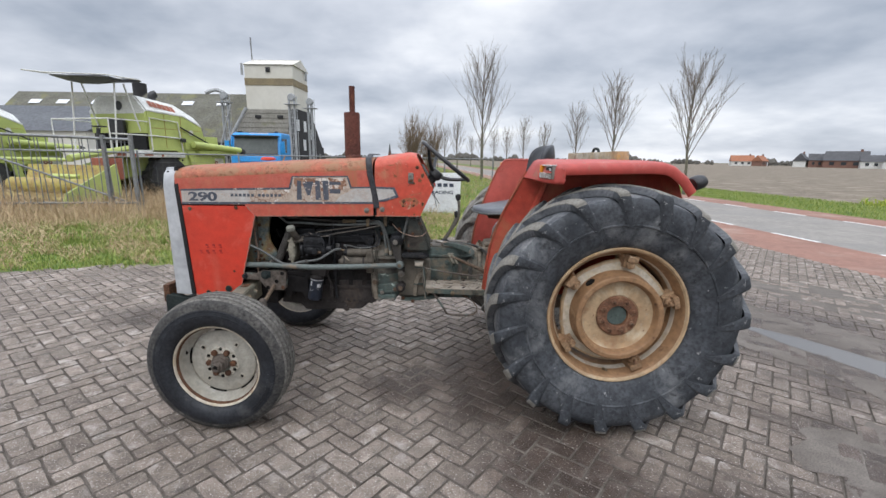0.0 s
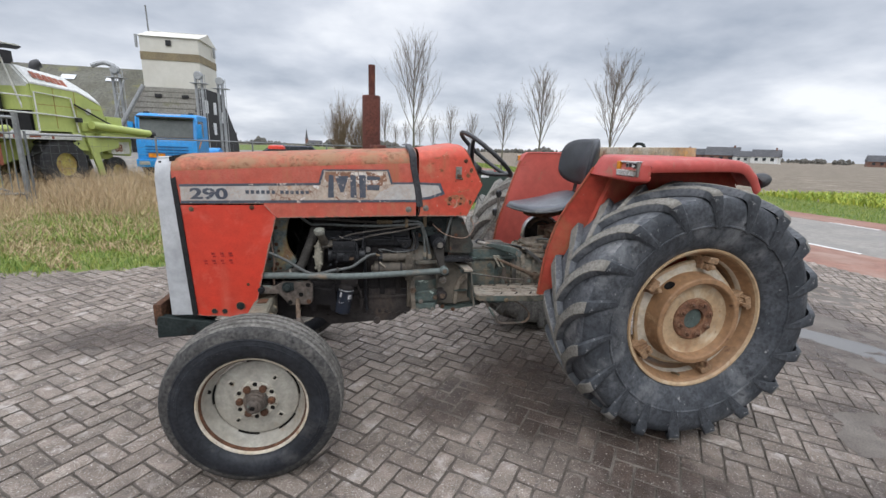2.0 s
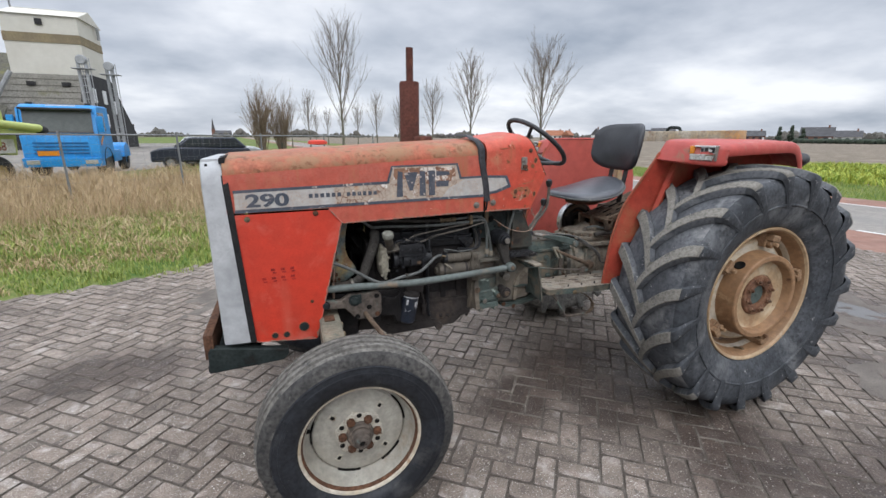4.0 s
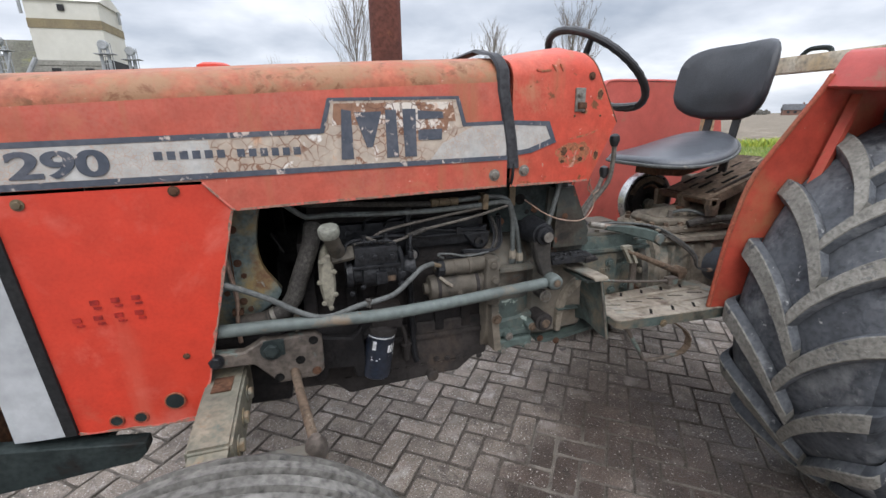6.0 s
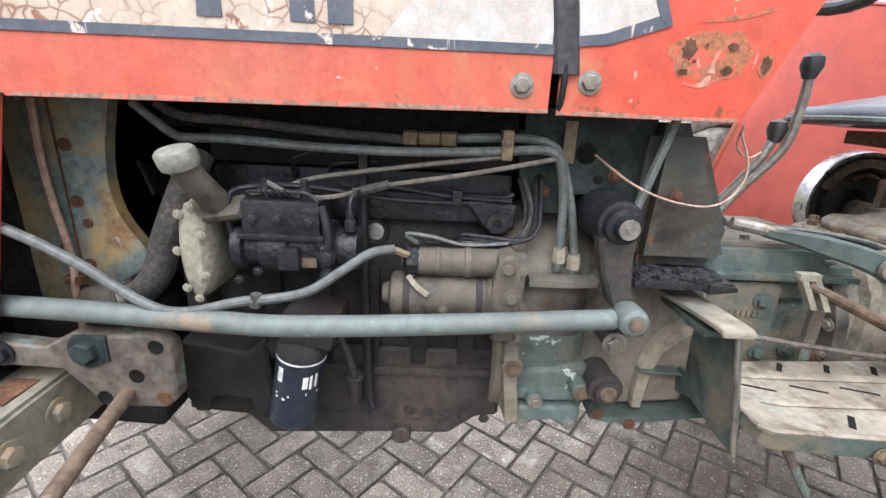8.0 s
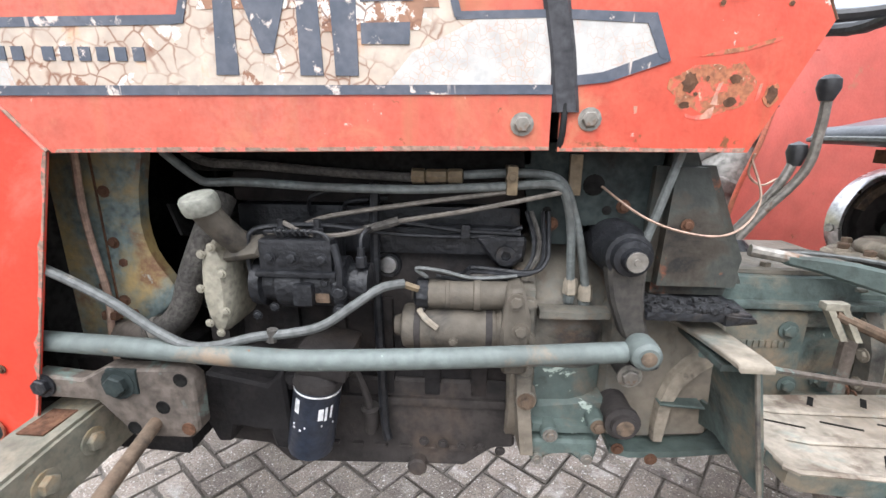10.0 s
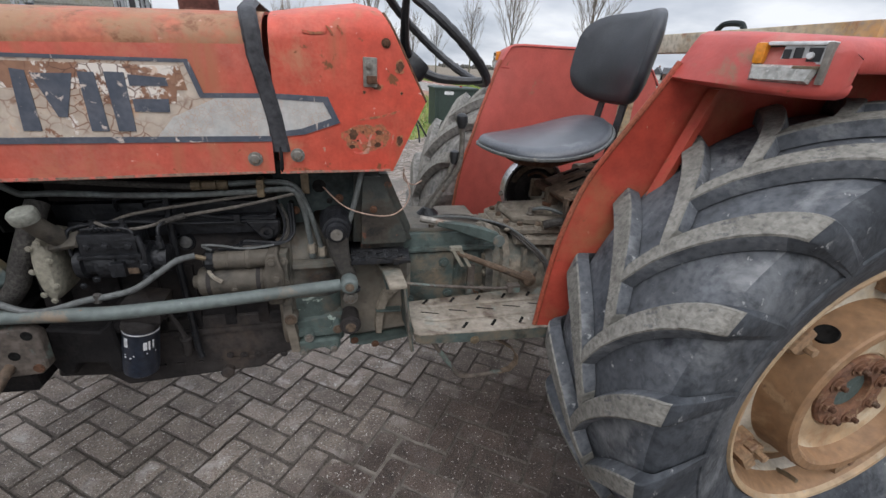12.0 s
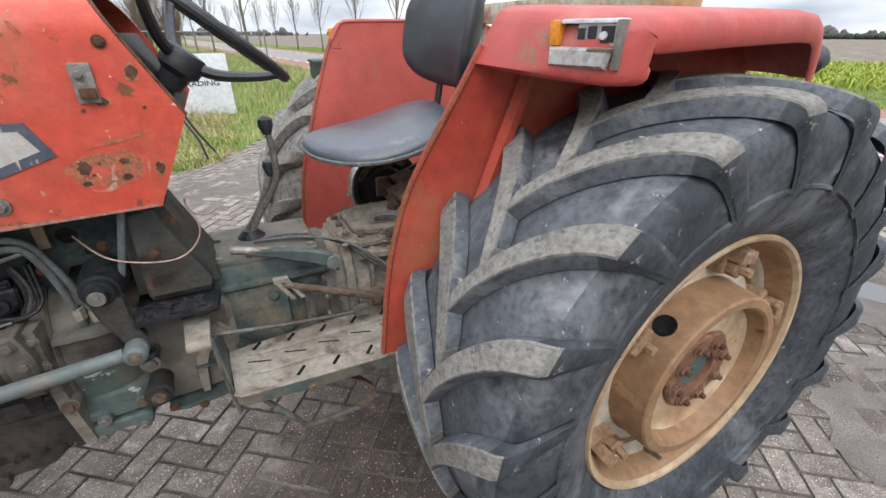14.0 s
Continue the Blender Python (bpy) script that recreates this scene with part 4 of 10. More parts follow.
# dirt and bare metal along the lower edge
decal([(0.045, 1.1975), (0.812, 1.2055), (0.812, 1.2105), (0.6, 1.2105), (0.4, 1.2065), (0.25, 1.207), (0.05, 1.2025)], 0.0010, edge_dirt, "worn_edge")
decal([(-0.437, 1.2765), (-0.03, 1.2765), (-0.03, 1.2795), (-0.25, 1.281), (-0.437, 1.279)], 0.0010, edge_dirt, "worn_edge")
decal([(0.829, 1.2035), (1.12, 1.2035), (1.123, 1.210), (1.0, 1.2085), (0.9, 1.211), (0.829, 1.208)], 0.0010, edge_dirt, "worn_edge", "", cowl)
# strap round bonnet and cowl
sp = []
strap_line = [(1.262, 0.834), (1.30, 0.829), (1.35, 0.822), (1.40, 0.812), (1.45, 0.802), (1.49, 0.793)]
for z, xo in strap_line:
    yy = side_y(xo) - 0.003
    sp.append([(xo - 0.021, yy + 0.003, z), (xo - 0.014, yy - 0.005, z), (xo + 0.014, yy - 0.005, z), (xo + 0.021, yy + 0.003, z)])
for k in range(1, 7):
    a = math.pi / 2 * k / 6
    xo = 0.793 - 0.018 * k / 6
    zt = bonnet_top(xo) + 0.012
    yy = side_y(xo) + 0.085 * (1 - math.cos(a)) * 0.95
    z = zt - 0.085 + 0.067 * math.sin(a)
    ny, nz = -math.cos(a), math.sin(a)
    sp.append([(xo - 0.021, yy + ny * 0.003, z + nz * 0.003), (xo - 0.014, yy + ny * 0.010, z + nz * 0.010), (xo + 0.014, yy + ny * 0.010, z + nz * 0.010), (xo + 0.021, yy + ny * 0.003, z + nz * 0.003)])
for v in (-0.12, -0.03, 0.05, 0.18):
    zt = bonnet_top(0.775) + 0.016
    sp.append([(0.754, YC + v, zt), (0.761, YC + v, zt + 0.008), (0.789, YC + v, zt + 0.008), (0.796, YC + v, zt)])
part("strap", rings(sp), strap_black, tractor, "dark rubber strap over the bonnet")
part("strap_hook", tube([(0.832, side_y(0.83) - 0.004, 1.275), (0.831, side_y(0.83) - 0.004, 1.235), (0.829, side_y(0.83) + 0.006, 1.205)], 0.005, 6), seal_black, tractor)
bolt(0.768, side_y(0.768) - 0.0005, 1.244, tractor, 0.0125)
bolt(0.872, side_y(0.868) - 0.0005, 1.252, tractor, 0.0125)
bolt(1.108, cowl_y(1.108, 1.53) - 0.0005, 1.535, tractor, 0.0085, rust_mat)
# rust blotches and the small latch plate on the cowl
def blotch(bx, bz, rx, rz):
    return [(bx + rx * (0.75 + 0.4 * random.random()) * math.cos(a), bz + rz * (0.75 + 0.4 * random.random()) * math.sin(a)) for a in (k * math.pi / 9 for k in range(18))]


for bx, bz, rx, rz in ((1.050, 1.298, 0.060, 0.036), (1.090, 1.300, 0.030, 0.034)):
    decal(blotch(bx, bz, rx, rz), 0.0006, stain_mat, "rust_stain", "", cowl)
for bx, bz, rx, rz in ((1.019, 1.306, 0.012, 0.016), (1.087, 1.312, 0.009, 0.007), (1.084, 1.278, 0.010, 0.008), (1.015, 1.274, 0.008, 0.006), (1.146, 1.290, 0.009, 0.013), (1.145, 1.480, 0.011, 0.014), (1.083, 1.430, 0.013, 0.008), (1.050, 1.415, 0.004, 0.004), (1.150, 1.415, 0.0035, 0.0035), (1.030, 1.290, 0.004, 0.003), (1.045, 1.312, 0.003, 0.004)):
    decal(blotch(bx, bz, rx * 1.35, rz * 1.35), 0.0009, stain_mat, "bare_ring", "", cowl)
    decal(blotch(bx, bz, rx, rz), 0.0014, rust_mat, "rust_patch", "", cowl)
for line in ([(1.018, 1.262), (1.030, 1.258), (1.046, 1.260), (1.052, 1.268), (1.062, 1.272), (1.060, 1.255), (1.040, 1.252), (1.020, 1.256)], [(1.055, 1.275), (1.063, 1.305), (1.070, 1.308), (1.064, 1.290), (1.066, 1.274)], [(1.122, 1.278), (1.126, 1.305), (1.130, 1.306), (1.128, 1.285)], [(0.938, 1.272), (0.944, 1.272), (0.944, 1.262), (0.940, 1.260)]):
    decal(line, 0.0010, pale_chip, "bare_patch", "", cowl)
decal([(1.028, 1.343), (1.060, 1.352), (1.10, 1.358), (1.145, 1.372), (1.146, 1.366), (1.10, 1.352), (1.060, 1.345)], 0.0008, stain_mat, "dirt_line", "", cowl)
for line in ([(0.905, 1.552), (0.930, 1.549), (0.962, 1.553), (0.955, 1.546), (0.925, 1.543), (0.904, 1.547)], [(0.958, 1.566), (0.964, 1.566), (0.978, 1.548), (0.974, 1.545)], [(0.986, 1.568), (0.992, 1.567), (1.002, 1.550), (0.998, 1.546)]):
    decal(line, 0.0008, stain_mat, "rust_patch", "", cowl)
latch = part("latch_plate", box(1.048, 1.084, cowl_y(1.066, 1.46) - 0.006, cowl_y(1.066, 1.46) + 0.004, 1.428, 1.500, 0.003), steel, cowl, "rusty latch plate")
bolt(1.062, cowl_y(1.06, 1.48) - 0.006, 1.480, cowl, 0.008)
part("latch_hook", box(1.056, 1.082, cowl_y(1.066, 1.45) - 0.020, cowl_y(1.066, 1.45) - 0.004, 1.436, 1.456, 0.004), rust_mat, cowl)

# exhaust stack and fuel cap behind the bonnet's crown
stack = part("silencer", lathe([(0.0, 1.2), (0.058, 1.2), (0.061, 1.25), (0.061, 1.925), (0.057, 1.935), (0.0, 1.938)], (0.556, 0.345, 0), "z", 20), exhaust_mat, tractor, "rust-brown exhaust silencer")
part("tail_pipe", lathe([(0.0225, 1.93), (0.0225, 2.130), (0.019, 2.130), (0.019, 1.95), (0.0, 1.95)], (0.560, 0.345, 0), "z", 14), exhaust_mat, stack)
part("filler_cap", lathe([(0.0, 1.588), (0.036, 1.587), (0.050, 1.580), (0.052, 1.565), (0.0, 1.56)], (-0.03, 0.12, 0), "z", 18), red_panel, tractor, "red filler cap")
part("filler_cap", lathe([(0.0, 1.612), (0.05, 1.610), (0.056, 1.60), (0.056, 1.58), (0.0, 1.575)], (0.60, 0.20, 0), "z", 18), exhaust_mat, tractor, "brown tank cap")


# ---- wheels ----
CLAMPS = (0.24, 1.40, 2.56, 3.73, 5.15)


def rear_wheel(cx, cy, out, label, rubber_mat, dust_mat):
    """out: -1 when the outer face looks to -y."""
    cz = 0.737
    R = 0.703
    disc_prof = [(0.0, 0.150), (0.060, 0.150), (0.064, 0.156), (0.120, 0.156), (0.124, 0.160), (0.190, 0.158), (0.200, 0.164), (0.208, 0.184), (0.213, 0.203), (0.219, 0.208), (0.240, 0.208), (0.245, 0.203), (0.247, 0.190), (0.251, 0.122), (0.256, 0.106), (0.266, 0.100), (0.296, 0.096), (0.308, 0.090), (0.312, 0.078), (0.300, 0.070), (0.24, 0.04), (0.0, -0.02)]
    hub_bm = lathe([(r, out * s) for r, s in disc_prof], (cx, cy, cz), "y", 72)
    # the disc's outer edge is cut back between the clamps
    for v in hub_bm.verts:
        rr = math.hypot(v.co.x - cx, v.co.z - cz)
        if rr > 0.29:
            a = math.atan2(v.co.z - cz, v.co.x - cx)
            near = min(abs((a - q + math.pi) % (2 * math.pi) - math.pi) for q in CLAMPS)
            k = 1 + 0.055 * max(0.0, 1 - near / 0.22) - 0.022 * min(1.0, max(0.0, near - 0.3) / 0.2)
            v.co.x, v.co.z = cx + (v.co.x - cx) * k, cz + (v.co.z - cz) * k
    hub = part("rear_wheel", hub_bm, rim_ochre, tractor, label)
    hub.data.materials.append(rim_brown)
    hub.data.materials.append(rim_cream)
    for p in hub.data.polygons:
        rr = math.hypot(p.center.x - cx, p.center.z - cz)
        depth = out * (p.center.y - cy)
        if 0.198 < rr < 0.2575 and depth > 0.09:
            p.material_index = 1
        elif 0.2575 < rr < 0.290 and depth > 0.085:
            p.material_index = 2
    half = [(0.000, R - 0.012), (0.06, R - 0.013), (0.12, R - 0.016), (0.17, R - 0.020), (0.205, R - 0.031), (0.226, R - 0.052), (0.233, R - 0.085), (0.234, R - 0.135), (0.226, R - 0.185), (0.211, R - 0.235), (0.196, R - 0.272), (0.180, R - 0.298), (0.160, R - 0.309), (0.145, R - 0.312)]
    full = [(r, -s) for s, r in half[::-1]] + [(r, s) for s, r in half[1:]]
    tyre = part("tyre", lathe(full, (cx, cy, cz), "y", 96), rubber_mat, hub, "large black weathered tyre with deep lugs")
    tyre.data.materials.append(tread_dust if out < 0 else rubber_mat)
    for p in tyre.data.polygons:
        if math.hypot(p.center.x - cx, p.center.z - cz) > R - 0.03:
            p.material_index = 1
    ring_line = [(R - 0.165, 0.2275), (R - 0.168, 0.2335), (R - 0.175, 0.2335), (R - 0.180, 0.2265)]
    part("sidewall_rib", lathe([(r, out * s) for r, s in ring_line], (cx, cy, cz), "y", 96), rubber_mat, hub)
    rim = [(0.384, -0.19), (0.398, -0.185), (0.398, -0.172), (0.372, -0.165), (0.362, -0.13), (0.352, -0.09), (0.338, -0.05), (0.338, 0.04), (0.352, 0.08), (0.362, 0.12), (0.372, 0.160), (0.397, 0.166), (0.4005, 0.174), (0.396, 0.183), (0.387, 0.181), (0.379, 0.170), (0.372, 0.160), (0.366, 0.150), (0.358, 0.120), (0.350, 0.112), (0.344, 0.100), (0.342, 0.080), (0.332, 0.066), (0.328, 0.045), (0.328, -0.05), (0.345, -0.09), (0.362, -0.165)]
    ro_ = part("rim", lathe([(r, out * s) for r, s in rim], (cx, cy, cz), "y", 72, closed=True), rim_ochre, hub, "rust-stained ochre steel rim")
    ro_.data.materials.append(rim_brown)
    ro_.data.materials.append(rim_cream)
    for p in ro_.data.polygons:
        rr = math.hypot(p.center.x - cx, p.center.z - cz)
        if 0.341 < rr < 0.3515:
            p.material_index = 2
        elif rr < 0.341 or 0.3515 < rr < 0.3755:
            p.material_index = 1
    part("hub_cap", lathe([(0.0, out * 0.158), (0.008, out * 0.158), (0.010, out * 0.155), (0.054, out * 0.154), (0.058, out * 0.150), (0.058, out * 0.13), (0, out * 0.12)], (cx, cy, cz), "y", 28), green_mat, hub, "blue-green hub centre")
    part("hub_ring", lathe([(0.058, out * 0.15), (0.060, out * 0.168), (0.066, out * 0.170), (0.112, out * 0.169), (0.117, out * 0.164), (0.118, out * 0.155)], (cx, cy, cz), "y", 40), nut_rust, hub)
    face = Matrix.Rotation(math.pi, 4, "Z") if out > 0 else Matrix.Identity(4)
    for k in range(8):
        a = 0.32 + k * math.pi / 4
        nx, nz = cx + 0.090 * math.cos(a), cz + 0.090 * math.sin(a)
        bolt(nx, cy + out * 0.169, nz, hub, 0.0165, nut_rust, k * 0.4, "wheel_nut", "", face)
        part("wheel_stud", lathe([(0.008, out * 0.18), (0.008, out * 0.192), (0.006, out * 0.194), (0.0, out * 0.194)], (nx, cy, nz), "y", 10), rust_mat, hub)
    for k, a in enumerate(CLAMPS):
        q = bmesh.new()
        # bracket welded into the rim, the disc's lug under it, a bolt through both
        rings([[(0.350, y, -w), (0.350, y, w), (0.316, y - 0.004, w * 0.85), (0.292, y - 0.002, w * 0.6), (0.292, y - 0.002, -w * 0.6), (0.316, y - 0.004, -w * 0.85)] for y, w in ((0.085, 0.060), (0.0, 0.050), (-0.012, 0.040))], q)
        box(0.276, 0.330, -0.024, 0.020, -0.032, 0.032, 0.009, q)
        box(0.318, 0.352, -0.060, 0.0, -0.040 + 0.010 * (k % 2), 0.030, 0.008, q)
        lathe([(0.025, -0.018), (0.026, -0.044), (0.022, -0.049), (0.0125, -0.050), (0.012, -0.074), (0.0, -0.076)], (0.300, 0, 0), "y", 6, q)
        moved(q, Matrix.Translation((cx, cy + out * 0.112, cz)) @ (Matrix.Identity(4) if out < 0 else Matrix.Diagonal((1, -1, 1, 1))) @ Matrix.Rotation(-a + 0.03 * (k % 3 - 1), 4, "Y"))
        part("rim_clamp", q, clamp_mat, hub, "rusty tan rim clamp")
    part("valve_stem", tube([(cx + 0.352 * math.cos(4.62), cy + out * 0.11, cz + 0.352 * math.sin(4.62)), (cx + 0.340 * math.cos(4.62), cy + out * 0.14, cz + 0.340 * math.sin(4.62)), (cx + 0.336 * math.cos(4.62), cy + out * 0.165, cz + 0.336 * math.sin(4.62))], 0.007, 8), brass, hub)
    hole = lathe([(0.0, 0), (0.022, 0.0), (0.026, 0.002), (0.030, -0.006)], (0, 0, 0), "x", 18)
    moved(hole, Matrix.Translation((cx, cy, cz)) @ Matrix.Rotation(-2.28, 4, "Y") @ Matrix.Translation((0.2515, out * 0.142, 0)))
    part("disc_hole", hole, dark_void, hub)
    # lugs: two hands, each one mesh turned round the axle; dust lies on the crowns
    for hand in (-1, 1):
        loops = []
        path = [(-0.024, 0.0, 0.034, -4.0), (-0.018, 0.0, 0.038, -3.0), (0.03, 0.0, 0.039, 4.2), (0.083, 0.002, 0.039, 9.8), (0.14, 0.005, 0.039, 14.3), (0.195, 0.012, 0.038, 17.6), (0.228, 0.024, 0.036, 19.2), (0.235, 0.050, 0.018, 20.5), (0.236, 0.090, 0.008, 21.8), (0.235, 0.130, 0.003, 22.9), (0.231, 0.165, 0.000, 23.6)]
        widths = (0.028, 0.034, 0.034, 0.034, 0.034, 0.033, 0.031, 0.027, 0.023, 0.019, 0.012)
        turns = (0.0, 0.0, 0.0, 0.0, 0.0, 0.12, 0.5, 0.85, 1.0, 1.0, 1.0)
        table = np.array([(*p, w, q) for p, w, q in zip(path, widths, turns)])
        knots = np.arange(len(path))
        fine = np.concatenate([[0.0, 1.0], np.arange(1.34, 10.01, 0.333)])
        fine[-1] = 10.0
        ext = np.vstack([2 * table[0] - table[1], table, 2 * table[-1] - table[-2]])
        rows = []
        for u in fine:
            k0 = min(int(u), len(path) - 2)
            t_ = u - k0
            p0, p1, p2, p3 = ext[k0], ext[k0 + 1], ext[k0 + 2], ext[k0 + 3]
            rows.append(0.5 * (2 * p1 + (p2 - p0) * t_ + (2 * p0 - 5 * p1 + 4 * p2 - p3) * t_ ** 2 + (3 * p1 - p0 - 3 * p2 + p3) * t_ ** 3))
        for i, (s, drop, h, deg, wide, nx) in enumerate(rows):
            a0 = radians(deg)
            base_r = R - drop - 0.018
            foot = 0.011 if i else 0.006
            nx = min(max(nx, 0.0), 1.0)
            h = max(h, 0.0)
            nr = math.sqrt(max(0.0, 1 - nx * nx))
            lp = []
            for da, hh in ((-wide - foot, 0), (-wide, h - 0.004), (-wide + 0.004, h), (wide - 0.004, h), (wide, h - 0.004), (wide + foot, 0)):
                a = a0 + da / R
                r = base_r + (hh + 0.010) * nr
                yy = hand * (s + (hh + 0.002) * nx * 0.6)
                lp.append((-r * math.cos(a), yy, r * math.sin(a)))
            loops.append(lp)
        made = {}
        for k in range(19):
            turn = 360 * (k + (0.48 if hand < 0 else 0.05)) / 19
            m = Matrix.Translation((cx, cy, cz)) @ Matrix.Rotation(radians(turn), 4, "Y")
            # the crowns scrubbed clean lose their dust towards the shoulder
            dusty = (17, 17, 15, 17, 16)[(k * 3 + (k * k) % 4) % 5]
            if hand != out:
                dusty = 17
            if dusty not in made:
                ob = part("tread_lug", rings(loops), rubber_mat, hub, "", 30)
                ob.data.materials.append(dust_mat)
                ob.data.materials.append(tread_dust if out < 0 else rubber_mat)
                for q in range(14):
                    for side in (0, 4):
                        ob.data.polygons[q * 6 + side].material_index = 2
                for q in range(dusty):
                    for side in (1, 2, 3):
                        ob.data.polygons[q * 6 + side].material_index = 1
                for poly in ob.data.polygons:
                    if len(poly.vertices) > 4 and abs(poly.center.y) < 0.1:
                        poly.material_index = 1
                ob.matrix_basis = m
                made[dusty] = ob.data
            else:
                again("tread_lug", made[dusty], m, hub)
    return hub


near_rear = rear_wheel(2.29, -0.660, -1, "rear wheel with a deep ochre disc and rusty nuts", tyre_mat, lug_mat)
far_rear = rear_wheel(0.0, 0.0, 1, "rear wheel with dusty grey tyre", far_tyre_mat, lug_mat)
far_rear.matrix_basis = Matrix.Translation((2.12, 0.935, 0)) @ Matrix.Rotation(radians(5.15), 4, "Z")
placed[far_rear] = far_rear.matrix_basis.copy()


def front_wheel(cx, cy, out, label):
    cz, R = 0.407, 0.412
    hz = cz - 0.009
    disc_prof = [(0.0, 0.010), (0.095, 0.012), (0.108, 0.004), (0.150, 0.000), (0.180, -0.002), (0.190, -0.006), (0.195, -0.014), (0.190, -0.020), (0.0, -0.02)]
    hub = part("front_wheel", lathe([(r, out * s) for r, s in disc_prof], (cx, cy, hz), "y", 48), rim_grey, tractor, label)
    half = [(0.0, R - 0.002), (0.012, R - 0.002), (0.016, R - 0.013), (0.026, R - 0.013), (0.030, R - 0.002), (0.050, R - 0.004), (0.054, R - 0.015), (0.062, R - 0.016), (0.066, R - 0.007), (0.080, R - 0.014), (0.094, R - 0.034), (0.103, R - 0.060), (0.108, R - 0.085), (0.1085, R - 0.105), (0.104, R - 0.130), (0.093, R - 0.150), (0.080, R - 0.160), (0.07, R - 0.163)]
    full = [(r, -s) for s, r in half[::-1]] + [(r, s) for s, r in half[1:]]
    tyre_bm = lathe(full, (cx, cy, cz), "y", 80)
    for v in tyre_bm.verts:
        # the bead sits on the sunken rim; the foot bulges where it bears the load
        rr = math.hypot(v.co.x - cx, v.co.z - cz)
        f = max(0.0, min(1.0, (R - rr) / 0.15))
        v.co.z -= 0.009 * f
        low = max(0.0, (cz - v.co.z) / R - 0.55) / 0.45
        v.co.y = cy + (v.co.y - cy) * (1 + 0.10 * low * min(1.0, f * 2))
        v.co.z = max(v.co.z, 0.002)
    ty = part("tyre", tyre_bm, front_tyre_mat, hub, "ribbed black front tyre with scuffed tread")
    ty.data.materials.append(tread_mat)
    ty.data.materials.append(scuff_mat)
    for p in ty.data.polygons:
        rr = math.hypot(p.center.x - cx, p.center.z - cz)
        if rr > R - 0.017:
            p.material_index = 1
        elif rr > R - 0.052:
            p.material_index = 2
    for rr, ss, w in ((R - 0.068, 0.1045, 0.004), (R - 0.094, 0.108, 0.006)):
        part("sidewall_rib", lathe([(rr + w + 0.003, out * (ss - 0.005)), (rr + w, out * (ss + 0.002)), (rr - w, out * (ss + 0.002)), (rr - w - 0.003, out * (ss - 0.005))], (cx, cy, cz - 0.004), "y", 80), front_tyre_mat, hub)
    rim = [(0.248, 0.060), (0.253, 0.068), (0.254, 0.074), (0.250, 0.079), (0.243, 0.077), (0.239, 0.068), (0.236, 0.060), (0.231, 0.052), (0.226, 0.036), (0.221, 0.018), (0.211, 0.000), (0.201, -0.010), (0.198, -0.022), (0.205, -0.06), (0.245, -0.075), (0.252, -0.085), (0.252, -0.072), (0.225, -0.05), (0.214, -0.015), (0.232, 0.02), (0.240, 0.05)]
    rim_ob = part("rim", lathe([(r, out * s) for r, s in rim], (cx, cy, hz), "y", 64, closed=True), rim_grey, hub, "dirty cream steel rim with a rusty lip")
    rim_ob.data.materials.append(rim_cream)
    rim_ob.data.materials.append(rust_mat)
    for p in rim_ob.data.polygons:
        rr = math.hypot(p.center.x - cx, p.center.z - hz)
        if rr > 0.240:
            p.material_index = 1
        elif 0.233 < rr < 0.2385 and out * (p.center.y - cy) > 0.04:
            p.material_index = 2
    # dark gaps where the disc's edge stands off the rim
    for a0, a1 in ((0.05, 0.75), (1.35, 1.75), (2.75, 3.25), (4.2, 4.7), (5.2, 5.75)):
        gap = bmesh.new()
        rings([[(cx + r * math.cos(a), cy + out * w, hz + r * math.sin(a)) for r, w in ((0.1935, -0.006), (0.2005, -0.004), (0.2005, -0.012), (0.1935, -0.012))] for a in (a0 + (a1 - a0) * q / 10 for q in range(11))], gap)
        part("disc_gap", gap, dark_void, hub)
    plate_pts = [((0.104 if k % 2 else 0.096) * math.cos(k * math.pi / 6 + 0.26), (0.104 if k % 2 else 0.096) * math.sin(k * math.pi / 6 + 0.26)) for k in range(12)]
    plate_bm = rings([[(cx + u * q, cy + out * w, hz + v * q) for u, v in plate_pts] for w, q in ((0.0, 1.0), (0.014, 1.0), (0.018, 0.96))])
    part("hub_plate", plate_bm, hub_pale, hub, "pale chipped hub plate")
    face = Matrix.Rotation(math.pi, 4, "Z") if out > 0 else Matrix.Identity(4)
    for k in range(6):
        a = 0.52 + k * math.pi / 3
        part("stud_hole", lathe([(0.0, out * 0.0188), (0.0065, out * 0.0188), (0.0095, out * 0.0205), (0.011, out * 0.018)], (cx + 0.085 * math.cos(a), cy, hz + 0.085 * math.sin(a)), "y", 12), dark_void, hub)
        a += math.pi / 6
        part("wheel_bolt", lathe([(0.019, out * 0.016), (0.0185, out * 0.030), (0.015, out * 0.034), (0.0, out * 0.035)], (cx + 0.072 * math.cos(a), cy, hz + 0.072 * math.sin(a)), "y", 7), rust_mat, hub)
    part("hub_cap", lathe([(0.058, out * 0.012), (0.058, out * 0.026), (0.053, out * 0.030), (0.052, out * 0.040), (0.047, out * 0.043), (0.046, out * 0.054), (0.038, out * 0.060), (0.034, out * 0.076), (0.026, out * 0.080), (0.024, out * 0.092), (0.016, out * 0.094), (0.014, out * 0.084), (0.0, out * 0.084)], (cx, cy, hz), "y", 28), bracket_mat, hub, "greasy brown hub cap")
    part("cap_square", moved(box(-0.009, 0.009, -0.002, 0.002, -0.009, 0.009, 0.001), Matrix.Translation((cx, cy + out * 0.0855, hz)) @ Matrix.Rotation(0.3, 4, "Y")), dark_void, hub)
